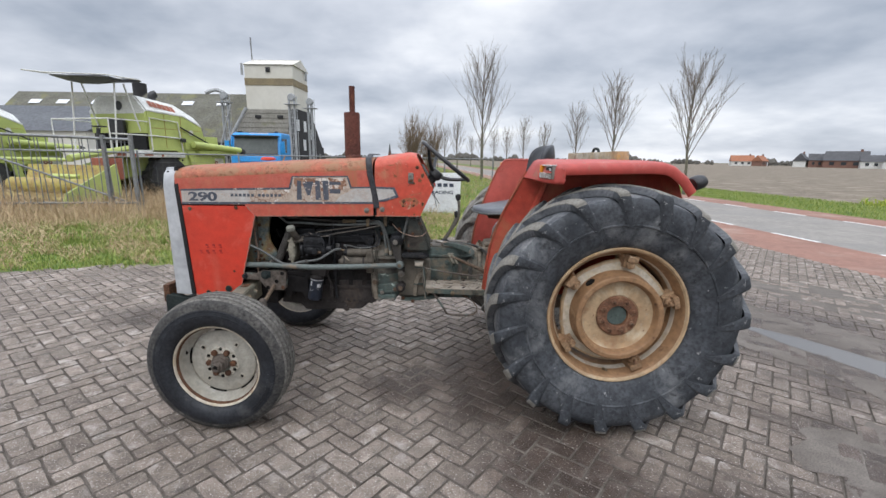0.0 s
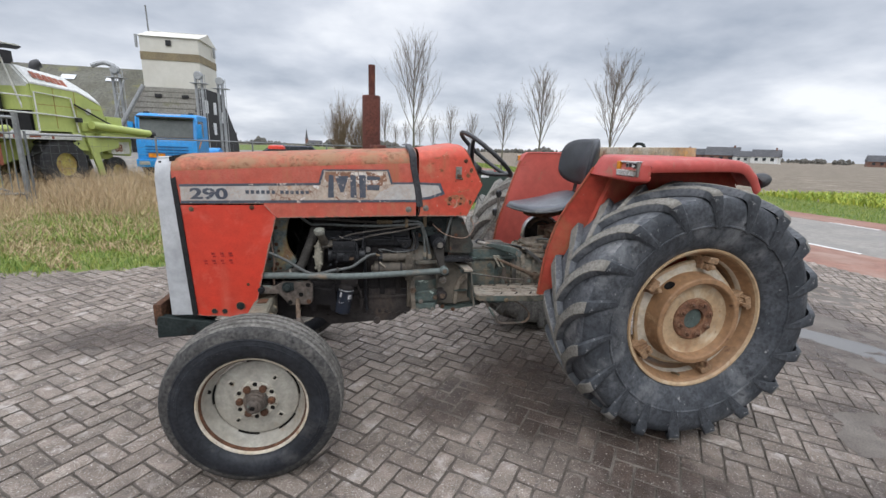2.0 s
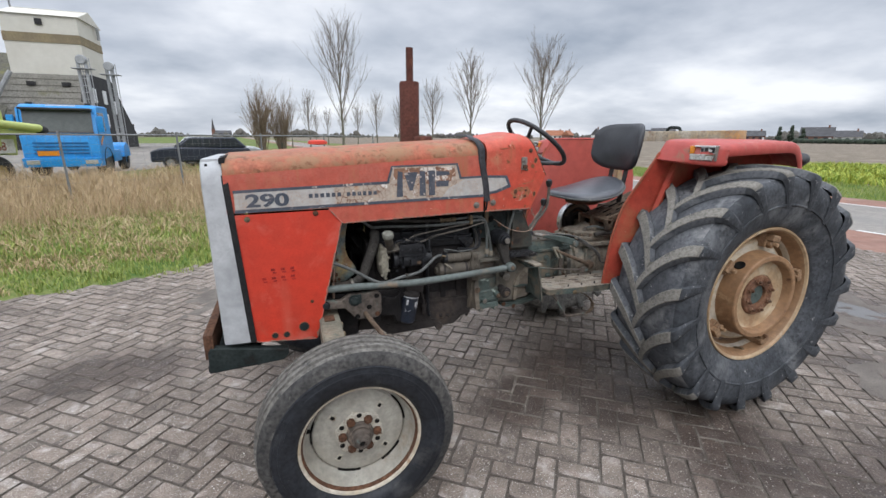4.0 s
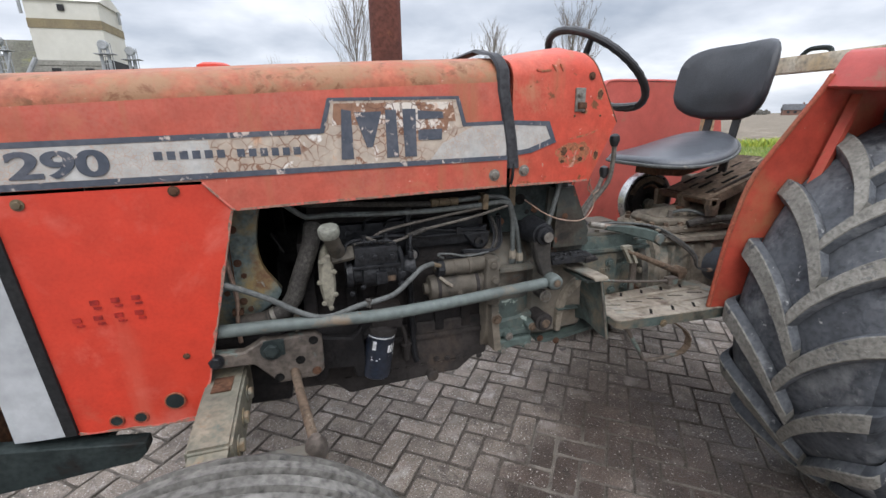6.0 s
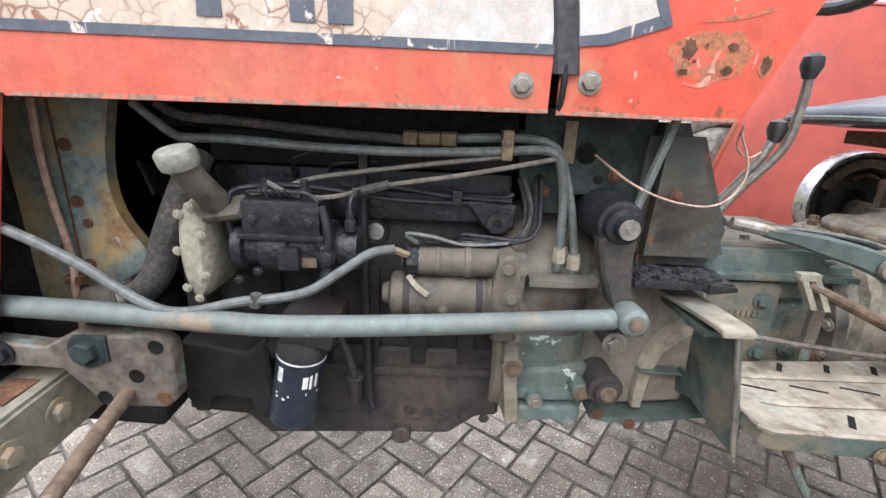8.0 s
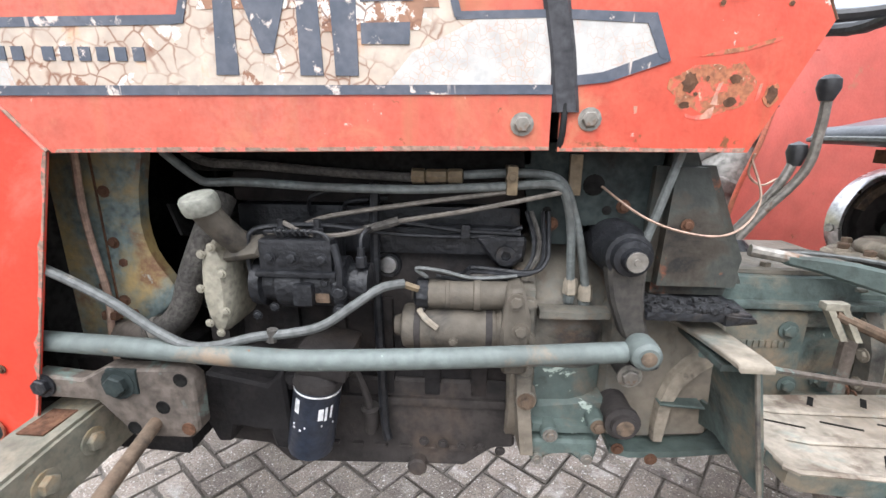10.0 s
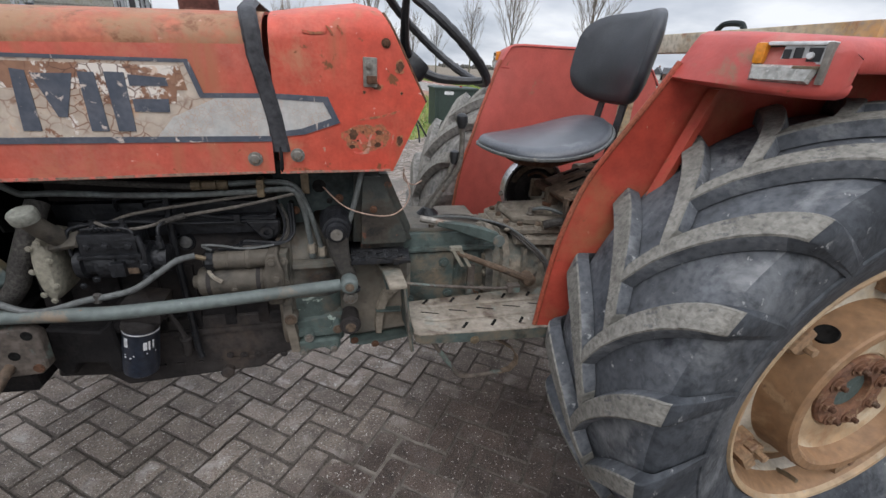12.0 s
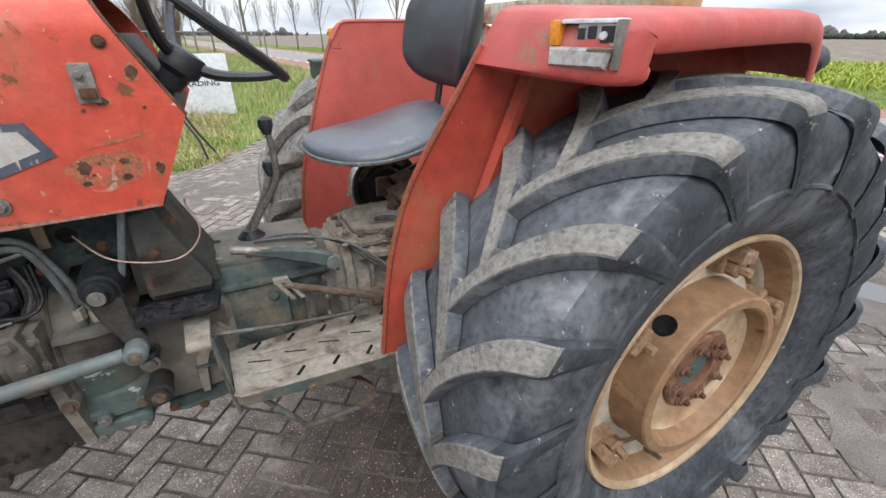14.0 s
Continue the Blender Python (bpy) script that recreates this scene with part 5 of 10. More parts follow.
    for k in range(4):
        a = 0.88 + k * math.pi / 2
        q = bmesh.new()
        box(-0.016, 0.016, -0.002, 0.0035, -0.012, 0.012, 0.002, q)
        part("slot_lip", moved(q, Matrix.Translation((cx + 0.140 * math.cos(a), cy + out * 0.003, hz + 0.140 * math.sin(a))) @ Matrix.Rotation(-a, 4, "Y")), hub_pale, hub)
        part("disc_slot", moved(box(-0.008, 0.008, -0.0015, 0.0015, -0.0065, 0.0065, 0), Matrix.Translation((cx + 0.140 * math.cos(a), cy + out * 0.0065, hz + 0.140 * math.sin(a))) @ Matrix.Rotation(-a, 4, "Y")), dark_void, hub)
    part("valve_hole", lathe([(0.0, 0), (0.007, 0.0), (0.009, out * 0.003), (0.011, 0.0)], (cx - 0.207, cy + out * 0.012, hz + 0.055), "y", 12), dark_void, hub)
    return hub


near_front = front_wheel(0.0, -0.80, -1, "front wheel with a dirty grey disc and ribbed tyre")
far_front = front_wheel(-0.07, 0.797, 1, "front wheel with a dirty grey disc and ribbed tyre")


# ---- mudguards, seat, controls ----
YM = 0.03


def mudguard(sgn, label):
    def Y(v):
        return YM + sgn * v
    inn = 0.49
    edge = [(1.562, 0.745), (1.572, 0.84), (1.585, 0.95), (1.606, 1.06), (1.648, 1.19), (1.685, 1.285), (1.720, 1.36), (1.772, 1.47), (1.800, 1.525), (1.835, 1.575), (1.86, 1.592)]
    back = [2.55, 2.70, 2.78, 2.81, 2.80, 2.79, 2.77, 2.73, 2.68, 2.60, 2.50]

    def inboard(z):
        return 0.078 * max(0.0, min(1.0, (1.50 - z) / 0.30))
    loops = []
    for (x0, z), x1 in zip(edge, back):
        outer = [(x0 + d, Y(inn + 0.006 - inboard(z) * f), z) for d, f in ((0.0, 1.0), (0.06, 0.80), (0.13, 0.45), (0.22, 0.12), (0.30, 0.0))] + [(x1, Y(inn + 0.006), z)]
        loops.append(outer + [(x, y - sgn * 0.006, zz) for x, y, zz in outer[::-1]])
    g = part("mudguard", rings(loops), red_inner, tractor, label, 50)
    part("front_lip", tube([(x - 0.002, Y(inn + 0.003 - inboard(z)), z + 0.002) for x, z in edge[:9]], 0.008, 8), rusty_red, g)
    part("brace_rib", rings([[(x + 0.10, Y(inn + 0.006), z), (x + 0.14, Y(inn + 0.006), z), (x + 0.13, Y(inn + 0.03), z), (x + 0.11, Y(inn + 0.03), z)] for x, z in ((1.62, 1.0), (1.70, 1.22), (1.80, 1.47))]), red_inner, g)
    # pressed top: face, roof and rear slope in one sheet, its outer edge rolled down
    st_in = [(1.84, 1.486), (1.782, 1.488), (1.776, 1.494), (1.782, 1.504), (1.822, 1.570), (1.836, 1.590), (1.858, 1.600), (1.92, 1.604), (2.20, 1.607), (2.48, 1.604), (2.56, 1.598), (2.62, 1.580), (2.70, 1.525), (2.765, 1.45)]
    st_out = [(1.955, 1.462), (1.908, 1.463), (1.900, 1.470), (1.899, 1.484), (1.903, 1.548), (1.910, 1.566), (1.930, 1.575), (1.97, 1.579), (2.20, 1.588), (2.44, 1.594), (2.52, 1.590), (2.58, 1.572), (2.67, 1.515), (2.745, 1.44)]
    v_out = [0.785, 0.785, 0.785, 0.785, 0.785, 0.785, 0.785, 0.785, 0.776, 0.767, 0.757, 0.744, 0.715, 0.684]
    loops = []
    for i in range(len(st_in)):
        a, b_ = st_in[max(i - 1, 0)], st_in[min(i + 1, len(st_in) - 1)]
        dx, dz = b_[0] - a[0], b_[1] - a[1]
        d = math.hypot(dx, dz)
        nx, nz = dz / d, -dx / d
        dv = ((0.005, 0.030), (0.045, 0.030), (0.053, 0.025), (0.055, 0.014), (0.058, -0.005), (0.050, -0.025), (0.030, -0.050))[i] if i < 7 else (nx * 0.058, nz * 0.058)
        over, under = [], []
        for f, back in ((0.0, 0.006), (0.02, 0.0), (0.3, -0.003), (0.6, -0.003), (0.88, 0.0), (0.95, 0.005), (0.985, 0.016), (1.0, 0.032), (1.002, 0.058)):
            bx, bz = (dv[0] * back / 0.058, dv[1] * back / 0.058) if f > 0.9 else (nx * back, nz * back)
            x = st_in[i][0] + (st_out[i][0] - st_in[i][0]) * min(f, 1) + bx
            z = st_in[i][1] + (st_out[i][1] - st_in[i][1]) * min(f, 1) + bz
            v = inn - 0.004 + (v_out[i] - inn + 0.004) * f
            over.append((x, Y(v), z))
            under.append((x + nx * 0.005, Y(v - (0.005 if f > 0.9 else 0)), z + nz * 0.005))
        loops.append(over + under[::-1])
    part("top_panel", rings(loops), red_fender, g, "dull red pressed top of the mudguard", 50)
    # lamp set into the front face, turned a little outwards
    e1 = Vector((0.043, sgn * 0.124, 0)).normalized()
    e2 = Vector((-e1.y * sgn, e1.x * sgn, 0)) * -1
    if e2.x > 0:
        e2 = -e2
    lm_m = Matrix(((e1.x, e2.x, 0, 1.858), (e1.y, e2.y, 0, Y(0.645)), (0, 0, 1, 1.492), (0, 0, 0, 1)))
    def lamp_box(u0, u1, w0, w1, z0, z1, r):
        q = box(u0, u1, w0, w1, z0, z1, r)
        moved(q, lm_m)
        return q
    lm = part("front_lamp", lamp_box(-0.003, 0.133, -0.06, -0.004, -0.004, 0.080, 0.010), black_plastic, g, "broken black lamp housing")
    part("bezel", lamp_box(0.121, 0.133, -0.03, 0.014, 0.0, 0.078, 0.005), steel, lm, "grey lamp bezel")
    part("bezel", lamp_box(0.02, 0.132, -0.03, 0.012, 0.072, 0.079, 0.003), white_mark, lm)
    part("amber_lens", lamp_box(-0.002, 0.020, -0.02, 0.016, 0.036, 0.078, 0.008), amber, lm, "orange indicator lens")
    refl = rings([[(u, w, z) for u, z in ((0.046, 0.038), (0.119, 0.038), (0.119, 0.071), (0.050, 0.073))] for w in (-0.003, 0.003)])
    part("reflector", moved(refl, lm_m), chrome, lm, "bare metal reflector with dark sockets")
    for u, z, hw, hh in ((0.056, 0.056, 0.007, 0.009), (0.076, 0.058, 0.008, 0.010), (0.104, 0.055, 0.012, 0.013)):
        part("socket", lamp_box(u - hw, u + hw, 0.0, 0.0045, z - hh, z + hh, 0.002), black_plastic, lm)
    part("bulb", moved(lathe([(0.0, 0.012), (0.006, 0.010), (0.008, 0.0), (0.005, -0.004)], (0.098, 0, 0.053), "y", 10), lm_m), white_mark, lm, "frosted lamp bulb")
    ln = rings([[(u, w, z) for u, z in ((0.0, 0.002), (0.112, 0.0), (0.122, 0.034), (0.0, 0.036))] for w in (-0.004, 0.012)] + [[(u, 0.020, z) for u, z in ((0.006, 0.007), (0.106, 0.006), (0.114, 0.029), (0.006, 0.031))]])
    part("clear_lens", moved(ln, lm_m), clear_lens, lm, "ribbed clear lens")
    part("lens_rust", lamp_box(0.078, 0.122, 0.010, 0.021, 0.028, 0.034, 0.002), brass, lm)
    lamp = lathe([(0.0, -0.012), (0.040, -0.010), (0.046, 0.0), (0.046, 0.035), (0.036, 0.056), (0.0, 0.060)], (0, 0, 0), "x", 20)
    moved(lamp, Matrix.Translation((2.752, Y(0.625), 1.475)) @ Matrix.Rotation(radians(-22), 4, "Y") @ Matrix.Diagonal((1, 1.25, 0.9, 1)))
    part("rear_lamp", lamp, black_plastic, g, "dark round rear lamp")
    return g


near_guard = mudguard(-1, "dull red mudguard over the rear wheel")
flip = Matrix(((0.996, 0.0898, 0, 0), (0.0898, -0.996, 0, 0), (0, 0, 1, 0), (0, 0, 0, 1)))


def mirrored(ob, parent):
    """The same part on the far side of the tractor's centre line."""
    me = ob.data.copy()
    me.transform(flip @ ob.matrix_basis)
    me.flip_normals()
    o = new(ob.name.split(".")[0], me)
    o.parent = parent
    o.matrix_parent_inverse = placed[parent].inverted()
    placed[o] = Matrix.Identity(4)
    for key in ob.keys():
        o[key] = ob[key]
    for kid in ob.children:
        mirrored(kid, o)
    return o


far_guard = mirrored(near_guard, tractor)
far_guard.data.materials[0] = red_far
part("cross_beam", box(2.32, 2.39, YC - 0.56, YC + 0.52, 1.585, 1.655, 0.006), bar_mat, tractor, "rusty yellow and white cross beam behind the seat")
part("beam_post", box(2.33, 2.38, YC - 0.50, YC - 0.45, 1.2, 1.587, 0.004), bar_mat, tractor)
part("beam_post", box(2.33, 2.38, YC + 0.41, YC + 0.46, 1.2, 1.587, 0.004), bar_mat, tractor)
part("beam_clip", tube([(2.355, YC - 0.12, 1.655), (2.355, YC - 0.10, 1.675), (2.355, YC - 0.03, 1.678), (2.355, YC, 1.655)], 0.010, 8), green_dark, tractor)

# seat
SY = 0.075


def saucer(hx, hy, low, high, n=28, power=2.7, bend=0.0, lift=0.0):
    """A cushion with thin edges, domed above and below; bend curls its sides up."""
    lp = []
    for z, q in ((low, 0.25), (low * 0.9, 0.55), (low * 0.55, 0.82), (-0.010, 0.97), (0.0, 1.0), (0.012, 0.985), (0.022 + high * 0.1, 0.94), (high * 0.62, 0.78), (high * 0.85, 0.55), (high, 0.25)):
        row = []
        for k in range(n):
            a = 2 * math.pi * k / n
            c, w = math.cos(a), math.sin(a)
            u = math.copysign(abs(c) ** (2 / power), c) * q
            v = math.copysign(abs(w) ** (2 / power), w) * q
            row.append((hx * u, hy * v, z + bend * v * v + lift * u * u * (1.0 if u > 0 else 0.55)))
        lp.append(row)
    return rings(lp)


seat_m = Matrix.Translation((1.735, SY, 1.240)) @ Matrix.Rotation(radians(-10), 4, "Y")
seat_ob = part("seat", moved(saucer(0.235, 0.25, -0.022, 0.050, power=2.3, bend=-0.006, lift=0.045), seat_m), vinyl_seat, tractor, "worn grey-black vinyl seat cushion", 60)
pip = [(0.236 * math.copysign(abs(math.cos(a)) ** 0.87, math.cos(a)), 0.251 * math.copysign(abs(math.sin(a)) ** 0.87, math.sin(a))) for a in (2 * math.pi * k / 48 for k in range(49))]
part("seat_piping", moved(tube([(u, v, -0.006 * (v / 0.251) ** 2 + 0.045 * (u / 0.236) ** 2 * (1.0 if u > 0 else 0.55)) for u, v in pip], 0.0065, 6), seat_m), hose_grey, seat_ob)
bk = saucer(0.160, 0.235, -0.040, 0.050, power=3.4, bend=0.085)
moved(bk, Matrix.Translation((2.035, SY, 1.545)) @ Matrix.Rotation(radians(-80), 4, "Y"))
part("backrest", bk, vinyl, tractor, "black vinyl seat backrest with rounded corners", 60)
for dy in (-0.07, 0.07):
    part("backrest_bracket", rings([[(x, SY + dy - 0.018, z), (x, SY + dy + 0.018, z), (x + 0.008, SY + dy + 0.018, z), (x + 0.008, SY + dy - 0.018, z)] for x, z in ((1.965, 1.17), (1.985, 1.30), (2.005, 1.42), (2.012, 1.5))]), black_plastic, tractor)
part("seat_pan_support", rings([[(x, SY - w, z), (x, SY + w, z), (x, SY + w, z + 0.03), (x, SY - w, z + 0.03)] for x, z, w in ((1.62, 1.17, 0.06), (1.75, 1.160, 0.07), (1.93, 1.20, 0.06))]), rust_mat, tractor)
# sloping seat bracket: slotted channel with dark sides
for y0, wide, dx in ((-0.075, 0.075, 0.0), (0.055, 0.070, 0.05)):
    chan = rings([[(x + dx, y0 - wide, z - 0.040), (x + dx, y0 - wide, z), (x + dx, y0 - wide + 0.008, z + 0.005), (x + dx, y0 + wide - 0.008, z + 0.005), (x + dx, y0 + wide, z), (x + dx, y0 + wide, z - 0.040), (x + dx, y0 + wide - 0.006, z - 0.040), (x + dx, y0 + wide - 0.006, z - 0.004), (x + dx, y0 - wide + 0.006, z - 0.004), (x + dx, y0 - wide + 0.006, z - 0.040)] for x, z in ((1.735, 1.085), (1.80, 1.108), (1.95, 1.160), (2.12, 1.225))])
    ch = part("seat_bracket", chan, rusty_tan, tractor, "rusty slotted seat bracket")
    for k, (u, v, ln) in enumerate(((0.06, -0.035, 0.022), (0.10, 0.030, 0.034), (0.17, -0.020, 0.040), (0.22, 0.035, 0.026), (0.29, -0.030, 0.030))):
        q = box(-ln, ln, -0.006, 0.006, 0.0, 0.003)
        moved(q, Matrix.Translation((1.735 + dx + u, y0 + v, 1.0905 + u * 0.355)) @ Matrix.Rotation(radians(-19.5), 4, "Y"))
        part("bracket_slot", q, dark_void, ch)
    part("bracket_rib", moved(box(-0.15, 0.15, -0.004, 0.004, 0.0, 0.012, 0.002), Matrix.Translation((1.93 + dx, y0 - 0.058, 1.158)) @ Matrix.Rotation(radians(-19.5), 4, "Y")), sump_mat, ch)
part("seat_spring_box", plate([(1.86, 1.0), (2.16, 1.06), (2.14, 1.20), (1.90, 1.11)], -0.06, 0.14, 0.006), sump_mat, tractor)
part("seat_hinge", tube([(1.755, -0.17, 1.075), (1.755, 0.14, 1.075)], 0.014, 10, smooth=False), rust_mat, tractor)
for y in (-0.16, -0.02, 0.12):
    part("hinge_lug", box(1.735, 1.785, y - 0.010, y + 0.010, 1.02, 1.090, 0.006), rusty_tan, tractor)

# steering wheel on its column
RIM, DISH = 0.212, 0.112
axis_v = Vector((0.629, 0.0, 0.777))
down_v, near_v = Vector((0.777, 0.0, -0.629)), Vector((0.0, -1.0, 0.0))
rim_c = Vector((1.300, 0.045, 1.575))
boss_c = rim_c - DISH * axis_v
wheel_m = Matrix.Translation(boss_c) @ axis_v.to_track_quat("Z", "Y").to_matrix().to_4x4()
rim_b = bmesh.new()
loops = []
for k in range(65):
    a = 2 * math.pi * k / 64
    rr = math.cos(a) * down_v + math.sin(a) * near_v
    # finger grips: the rim swells and narrows
    thick = 0.0140 + 0.0008 * math.cos(32 * a)
    loops.append([rim_c + RIM * rr + thick * (math.cos(b_) * rr + math.sin(b_) * axis_v) for b_ in (2 * math.pi * j / 10 for j in range(10))])
rings(loops, rim_b, caps=False)
bmesh.ops.remove_doubles(rim_b, verts=rim_b.verts, dist=1e-6)
steer = part("steering_wheel", rim_b, black_plastic, tractor, "black three-spoke steering wheel with a sunken hub")
for a in (0.35, 2.40, 4.25):
    rr = math.cos(a) * down_v + math.sin(a) * near_v
    part("spoke", tube([boss_c + 0.025 * rr, boss_c + 0.085 * rr + 0.018 * axis_v, boss_c + 0.16 * rr + 0.070 * axis_v, rim_c + (RIM - 0.006) * rr], (0.016, 0.010), 8), black_plastic, steer)
part("wheel_boss", moved(lathe([(0.0, -0.075), (0.030, -0.075), (0.034, -0.04), (0.050, -0.025), (0.052, 0.010), (0.044, 0.024), (0.0, 0.028)], (0, 0, 0), "z", 18), wheel_m), black_plastic, steer)
part("steering_column", tube([boss_c - axis_v * 0.16, boss_c - axis_v * 0.06], 0.022, 10, smooth=False), black_plastic, tractor)
for k in range(2):
    z0 = 1.36 + 0.02 * k
    part("loose_wire", tube([(1.20, -0.05 + 0.02 * k, z0), (1.225, -0.07 + 0.01 * k, z0 - 0.05), (1.235 + 0.02 * k, -0.06 - 0.01 * k, z0 - 0.10)], 0.003, 5), (decal_navy, black_plastic, link_mat, black_plastic)[k], tractor)


# ---- engine and transmission ----
E_ = tractor
# block, head, sump as separate castings
blk = bmesh.new()
box(0.20, 0.80, -0.115, 0.20, 0.66, 1.005, 0.008, blk)
part("engine_block", blk, oily_matt, E_, "sooty black engine block")
for k in range(5):
    part("block_rib", box(0.30 + k * 0.1, 0.335 + k * 0.1, -0.128, -0.11, 0.68, 0.90, 0.006), oily_matt, E_)
hd = bmesh.new()
box(0.215, 0.79, -0.105, 0.19, 1.005, 1.09, 0.008, hd)
box(0.42, 0.79, -0.135, -0.10, 1.00, 1.055, 0.010, hd)
for k in range(6):
    box(0.25 + k * 0.095, 0.29 + k * 0.095, -0.125, -0.10, 1.015, 1.045, 0.006, hd)
part("cylinder_head", hd, oily, E_, "oily black cylinder head")
rc = bmesh.new()
box(0.20, 0.80, -0.09, 0.17, 1.09, 1.16, 0.02, rc)
part("rocker_cover", rc, oily_matt, E_)
sm = plate([(0.14, 0.715), (0.105, 0.54), (0.24, 0.528), (0.285, 0.482), (0.56, 0.494), (0.69, 0.497), (0.752, 0.547), (0.80, 0.552), (0.80, 0.715)], -0.125, 0.20, 0.006)
part("sump", sm, sump_mat, E_, "greasy brown-black oil sump")
fl = bmesh.new()
box(0.20, 0.80, -0.135, 0.21, 0.655, 0.675, 0.004, fl)
for k in range(9):
    box(0.27 + k * 0.055, 0.295 + k * 0.055, -0.134, -0.12, 0.545, 0.552, 0.002, fl)
part("sump_flange", fl, sump_mat, E_)
part("drain_plug", lathe([(0.022, 0), (0.022, -0.02), (0.018, -0.024), (0, -0.024)], (0.585, -0.125, 0.505), "y", 10), sump_mat, E_)
for k in range(5):
    bolt(0.60 + 0.042 * k, -0.137, 0.57 - 0.004 * k, E_, 0.008, sump_mat, k)
part("engine_front_plate", box(0.165, 0.205, -0.17, 0.23, 0.70, 1.06, 0.006), oily_matt, E_)
# injection pump, its drive housing and filler
pf = lathe([(0.0, -0.262), (0.05, -0.262), (0.066, -0.255), (0.072, -0.235), (0.072, -0.15), (0.06, -0.12)], (0.245, 0, 0.955), "y", 28)
moved(pf, Matrix.Translation((0.243, 0, 0.960)) @ Matrix.Diagonal((0.33, 1, 1.22, 1)) @ Matrix.Translation((-0.245, 0, -0.955)))
part("timing_housing", pf, pale_mat, E_, "pale aluminium timing housing")
for k in range(7):
    a = 0.4 + k * 0.9
    bolt(0.243 + 0.022 * math.cos(a), -0.262, 0.960 + 0.082 * math.sin(a), E_, 0.0055, pale_mat, k)
part("filler_neck", tube([(0.283, -0.225, 1.035), (0.268, -0.262, 1.078), (0.259, -0.285, 1.112)], 0.0225, 16), starter_mat, E_, "tan oil filler neck")
part("filler_neck_flange", moved(box(-0.04, 0.04, -0.022, 0.022, -0.007, 0.007, 0.005), Matrix.Translation((0.288, -0.232, 1.03)) @ Matrix.Rotation(radians(38), 4, "X") @ Matrix.Rotation(radians(-15), 4, "Y")), starter_mat, E_)
capm = Matrix.Translation((0.259, -0.287, 1.114)) @ Vector((-0.11, -0.30, 1)).to_track_quat("Z", "Y").to_matrix().to_4x4()
part("oil_cap", moved(lathe([(0.0, -0.008), (0.0275, -0.008), (0.0295, 0.0), (0.0295, 0.014), (0.026, 0.019), (0.0, 0.021)], (0, 0, 0), "z", 24), capm), cap_mat, E_, "grey-green oil filler cap")
pump = bmesh.new()
lathe([(0.0, 0.300), (0.045, 0.300), (0.046, 0.318), (0.036, 0.322), (0.036, 0.345), (0.048, 0.350), (0.048, 0.395), (0.043, 0.40), (0.043, 0.450), (0.05, 0.455), (0.05, 0.470), (0.036, 0.475), (0.038, 0.512), (0.0, 0.515)], (0, -0.205, 0.962), "x", 20, pump)
box(0.325, 0.455, -0.250, -0.16, 0.992, 1.052, 0.008, pump)
box(0.385, 0.420, -0.262, -0.24, 0.935, 0.975, 0.006, pump)
part("injection_pump", pump, oily, E_, "oily black fuel injection pump")
for x, z in ((0.345, 1.02), (0.385, 1.02), (0.437, 1.018)):
    bolt(x, -0.250, z, E_, 0.008, oily, x * 9)
for x in (0.36, 0.425, 0.50):
    part("pump_union", lathe([(0.010, 0), (0.010, 0.018), (0.007, 0.02), (0.007, 0.034), (0, 0.034)], (x, -0.225, 1.050 if x < 0.45 else 1.0), "z", 8), oily, E_)
part("pump_cover_rim", box(0.318, 0.462, -0.256, -0.155, 0.986, 0.996, 0.003), oily, E_)
for x in (0.312, 0.345, 0.44, 0.455):
    bolt(x, -0.2485, 0.945 + 0.5 * (x - 0.38), E_, 0.006, oily, x * 13)
part("throttle_spring", tube([(0.352 + 0.0035 * q, -0.24 + 0.006 * math.cos(q * 2.1), 1.064 + 0.006 * math.sin(q * 2.1)) for q in range(20)], 0.002, 5), oily, E_)
part("throttle_rod", tube([(0.335, -0.238, 1.062), (0.35, -0.24, 1.064), (0.43, -0.24, 1.064), (0.452, -0.245, 1.05)], 0.0035, 6), oily, E_)
part("brass_tag", box(0.420, 0.446, -0.2475, -0.24, 0.937, 0.955, 0.002), rusty_tan, E_, "worn brass pump tag")
part("pump_lever", tube([(0.458, -0.245, 1.045), (0.468, -0.25, 1.0), (0.466, -0.25, 0.955)], 0.007, 8), oily, E_)
bolt(0.466, -0.252, 0.96, E_, 0.010, oily, 0.3)
bolt(0.465, -0.25, 0.925, E_, 0.009, oily, 0.1)
inj = [[(0.300, -0.235, 0.99), (0.300, -0.235, 1.04), (0.318, -0.225, 1.066), (0.42, -0.205, 1.07), (0.56, -0.16, 1.045), (0.72, -0.14, 1.040), (0.79, -0.135, 1.058)],
       [(0.36, -0.225, 1.08), (0.41, -0.23, 1.058), (0.47, -0.21, 1.055), (0.555, -0.18, 1.073), (0.70, -0.19, 1.10), (0.85, -0.18, 1.131)],
       [(0.33, -0.215, 1.055), (0.38, -0.21, 1.065), (0.435, -0.18, 1.082), (0.60, -0.175, 1.108), (0.76, -0.18, 1.131)],
       [(0.50, -0.225, 1.03), (0.505, -0.21, 1.06), (0.55, -0.15, 1.066), (0.67, -0.145, 1.052), (0.785, -0.14, 1.046)],
       [(0.37, -0.11, 1.07), (0.378, -0.13, 1.105), (0.41, -0.14, 1.12), (0.44, -0.13, 1.128)],
       [(0.44, -0.11, 1.08), (0.452, -0.13, 1.10), (0.49, -0.13, 1.105), (0.53, -0.12, 1.107)]]
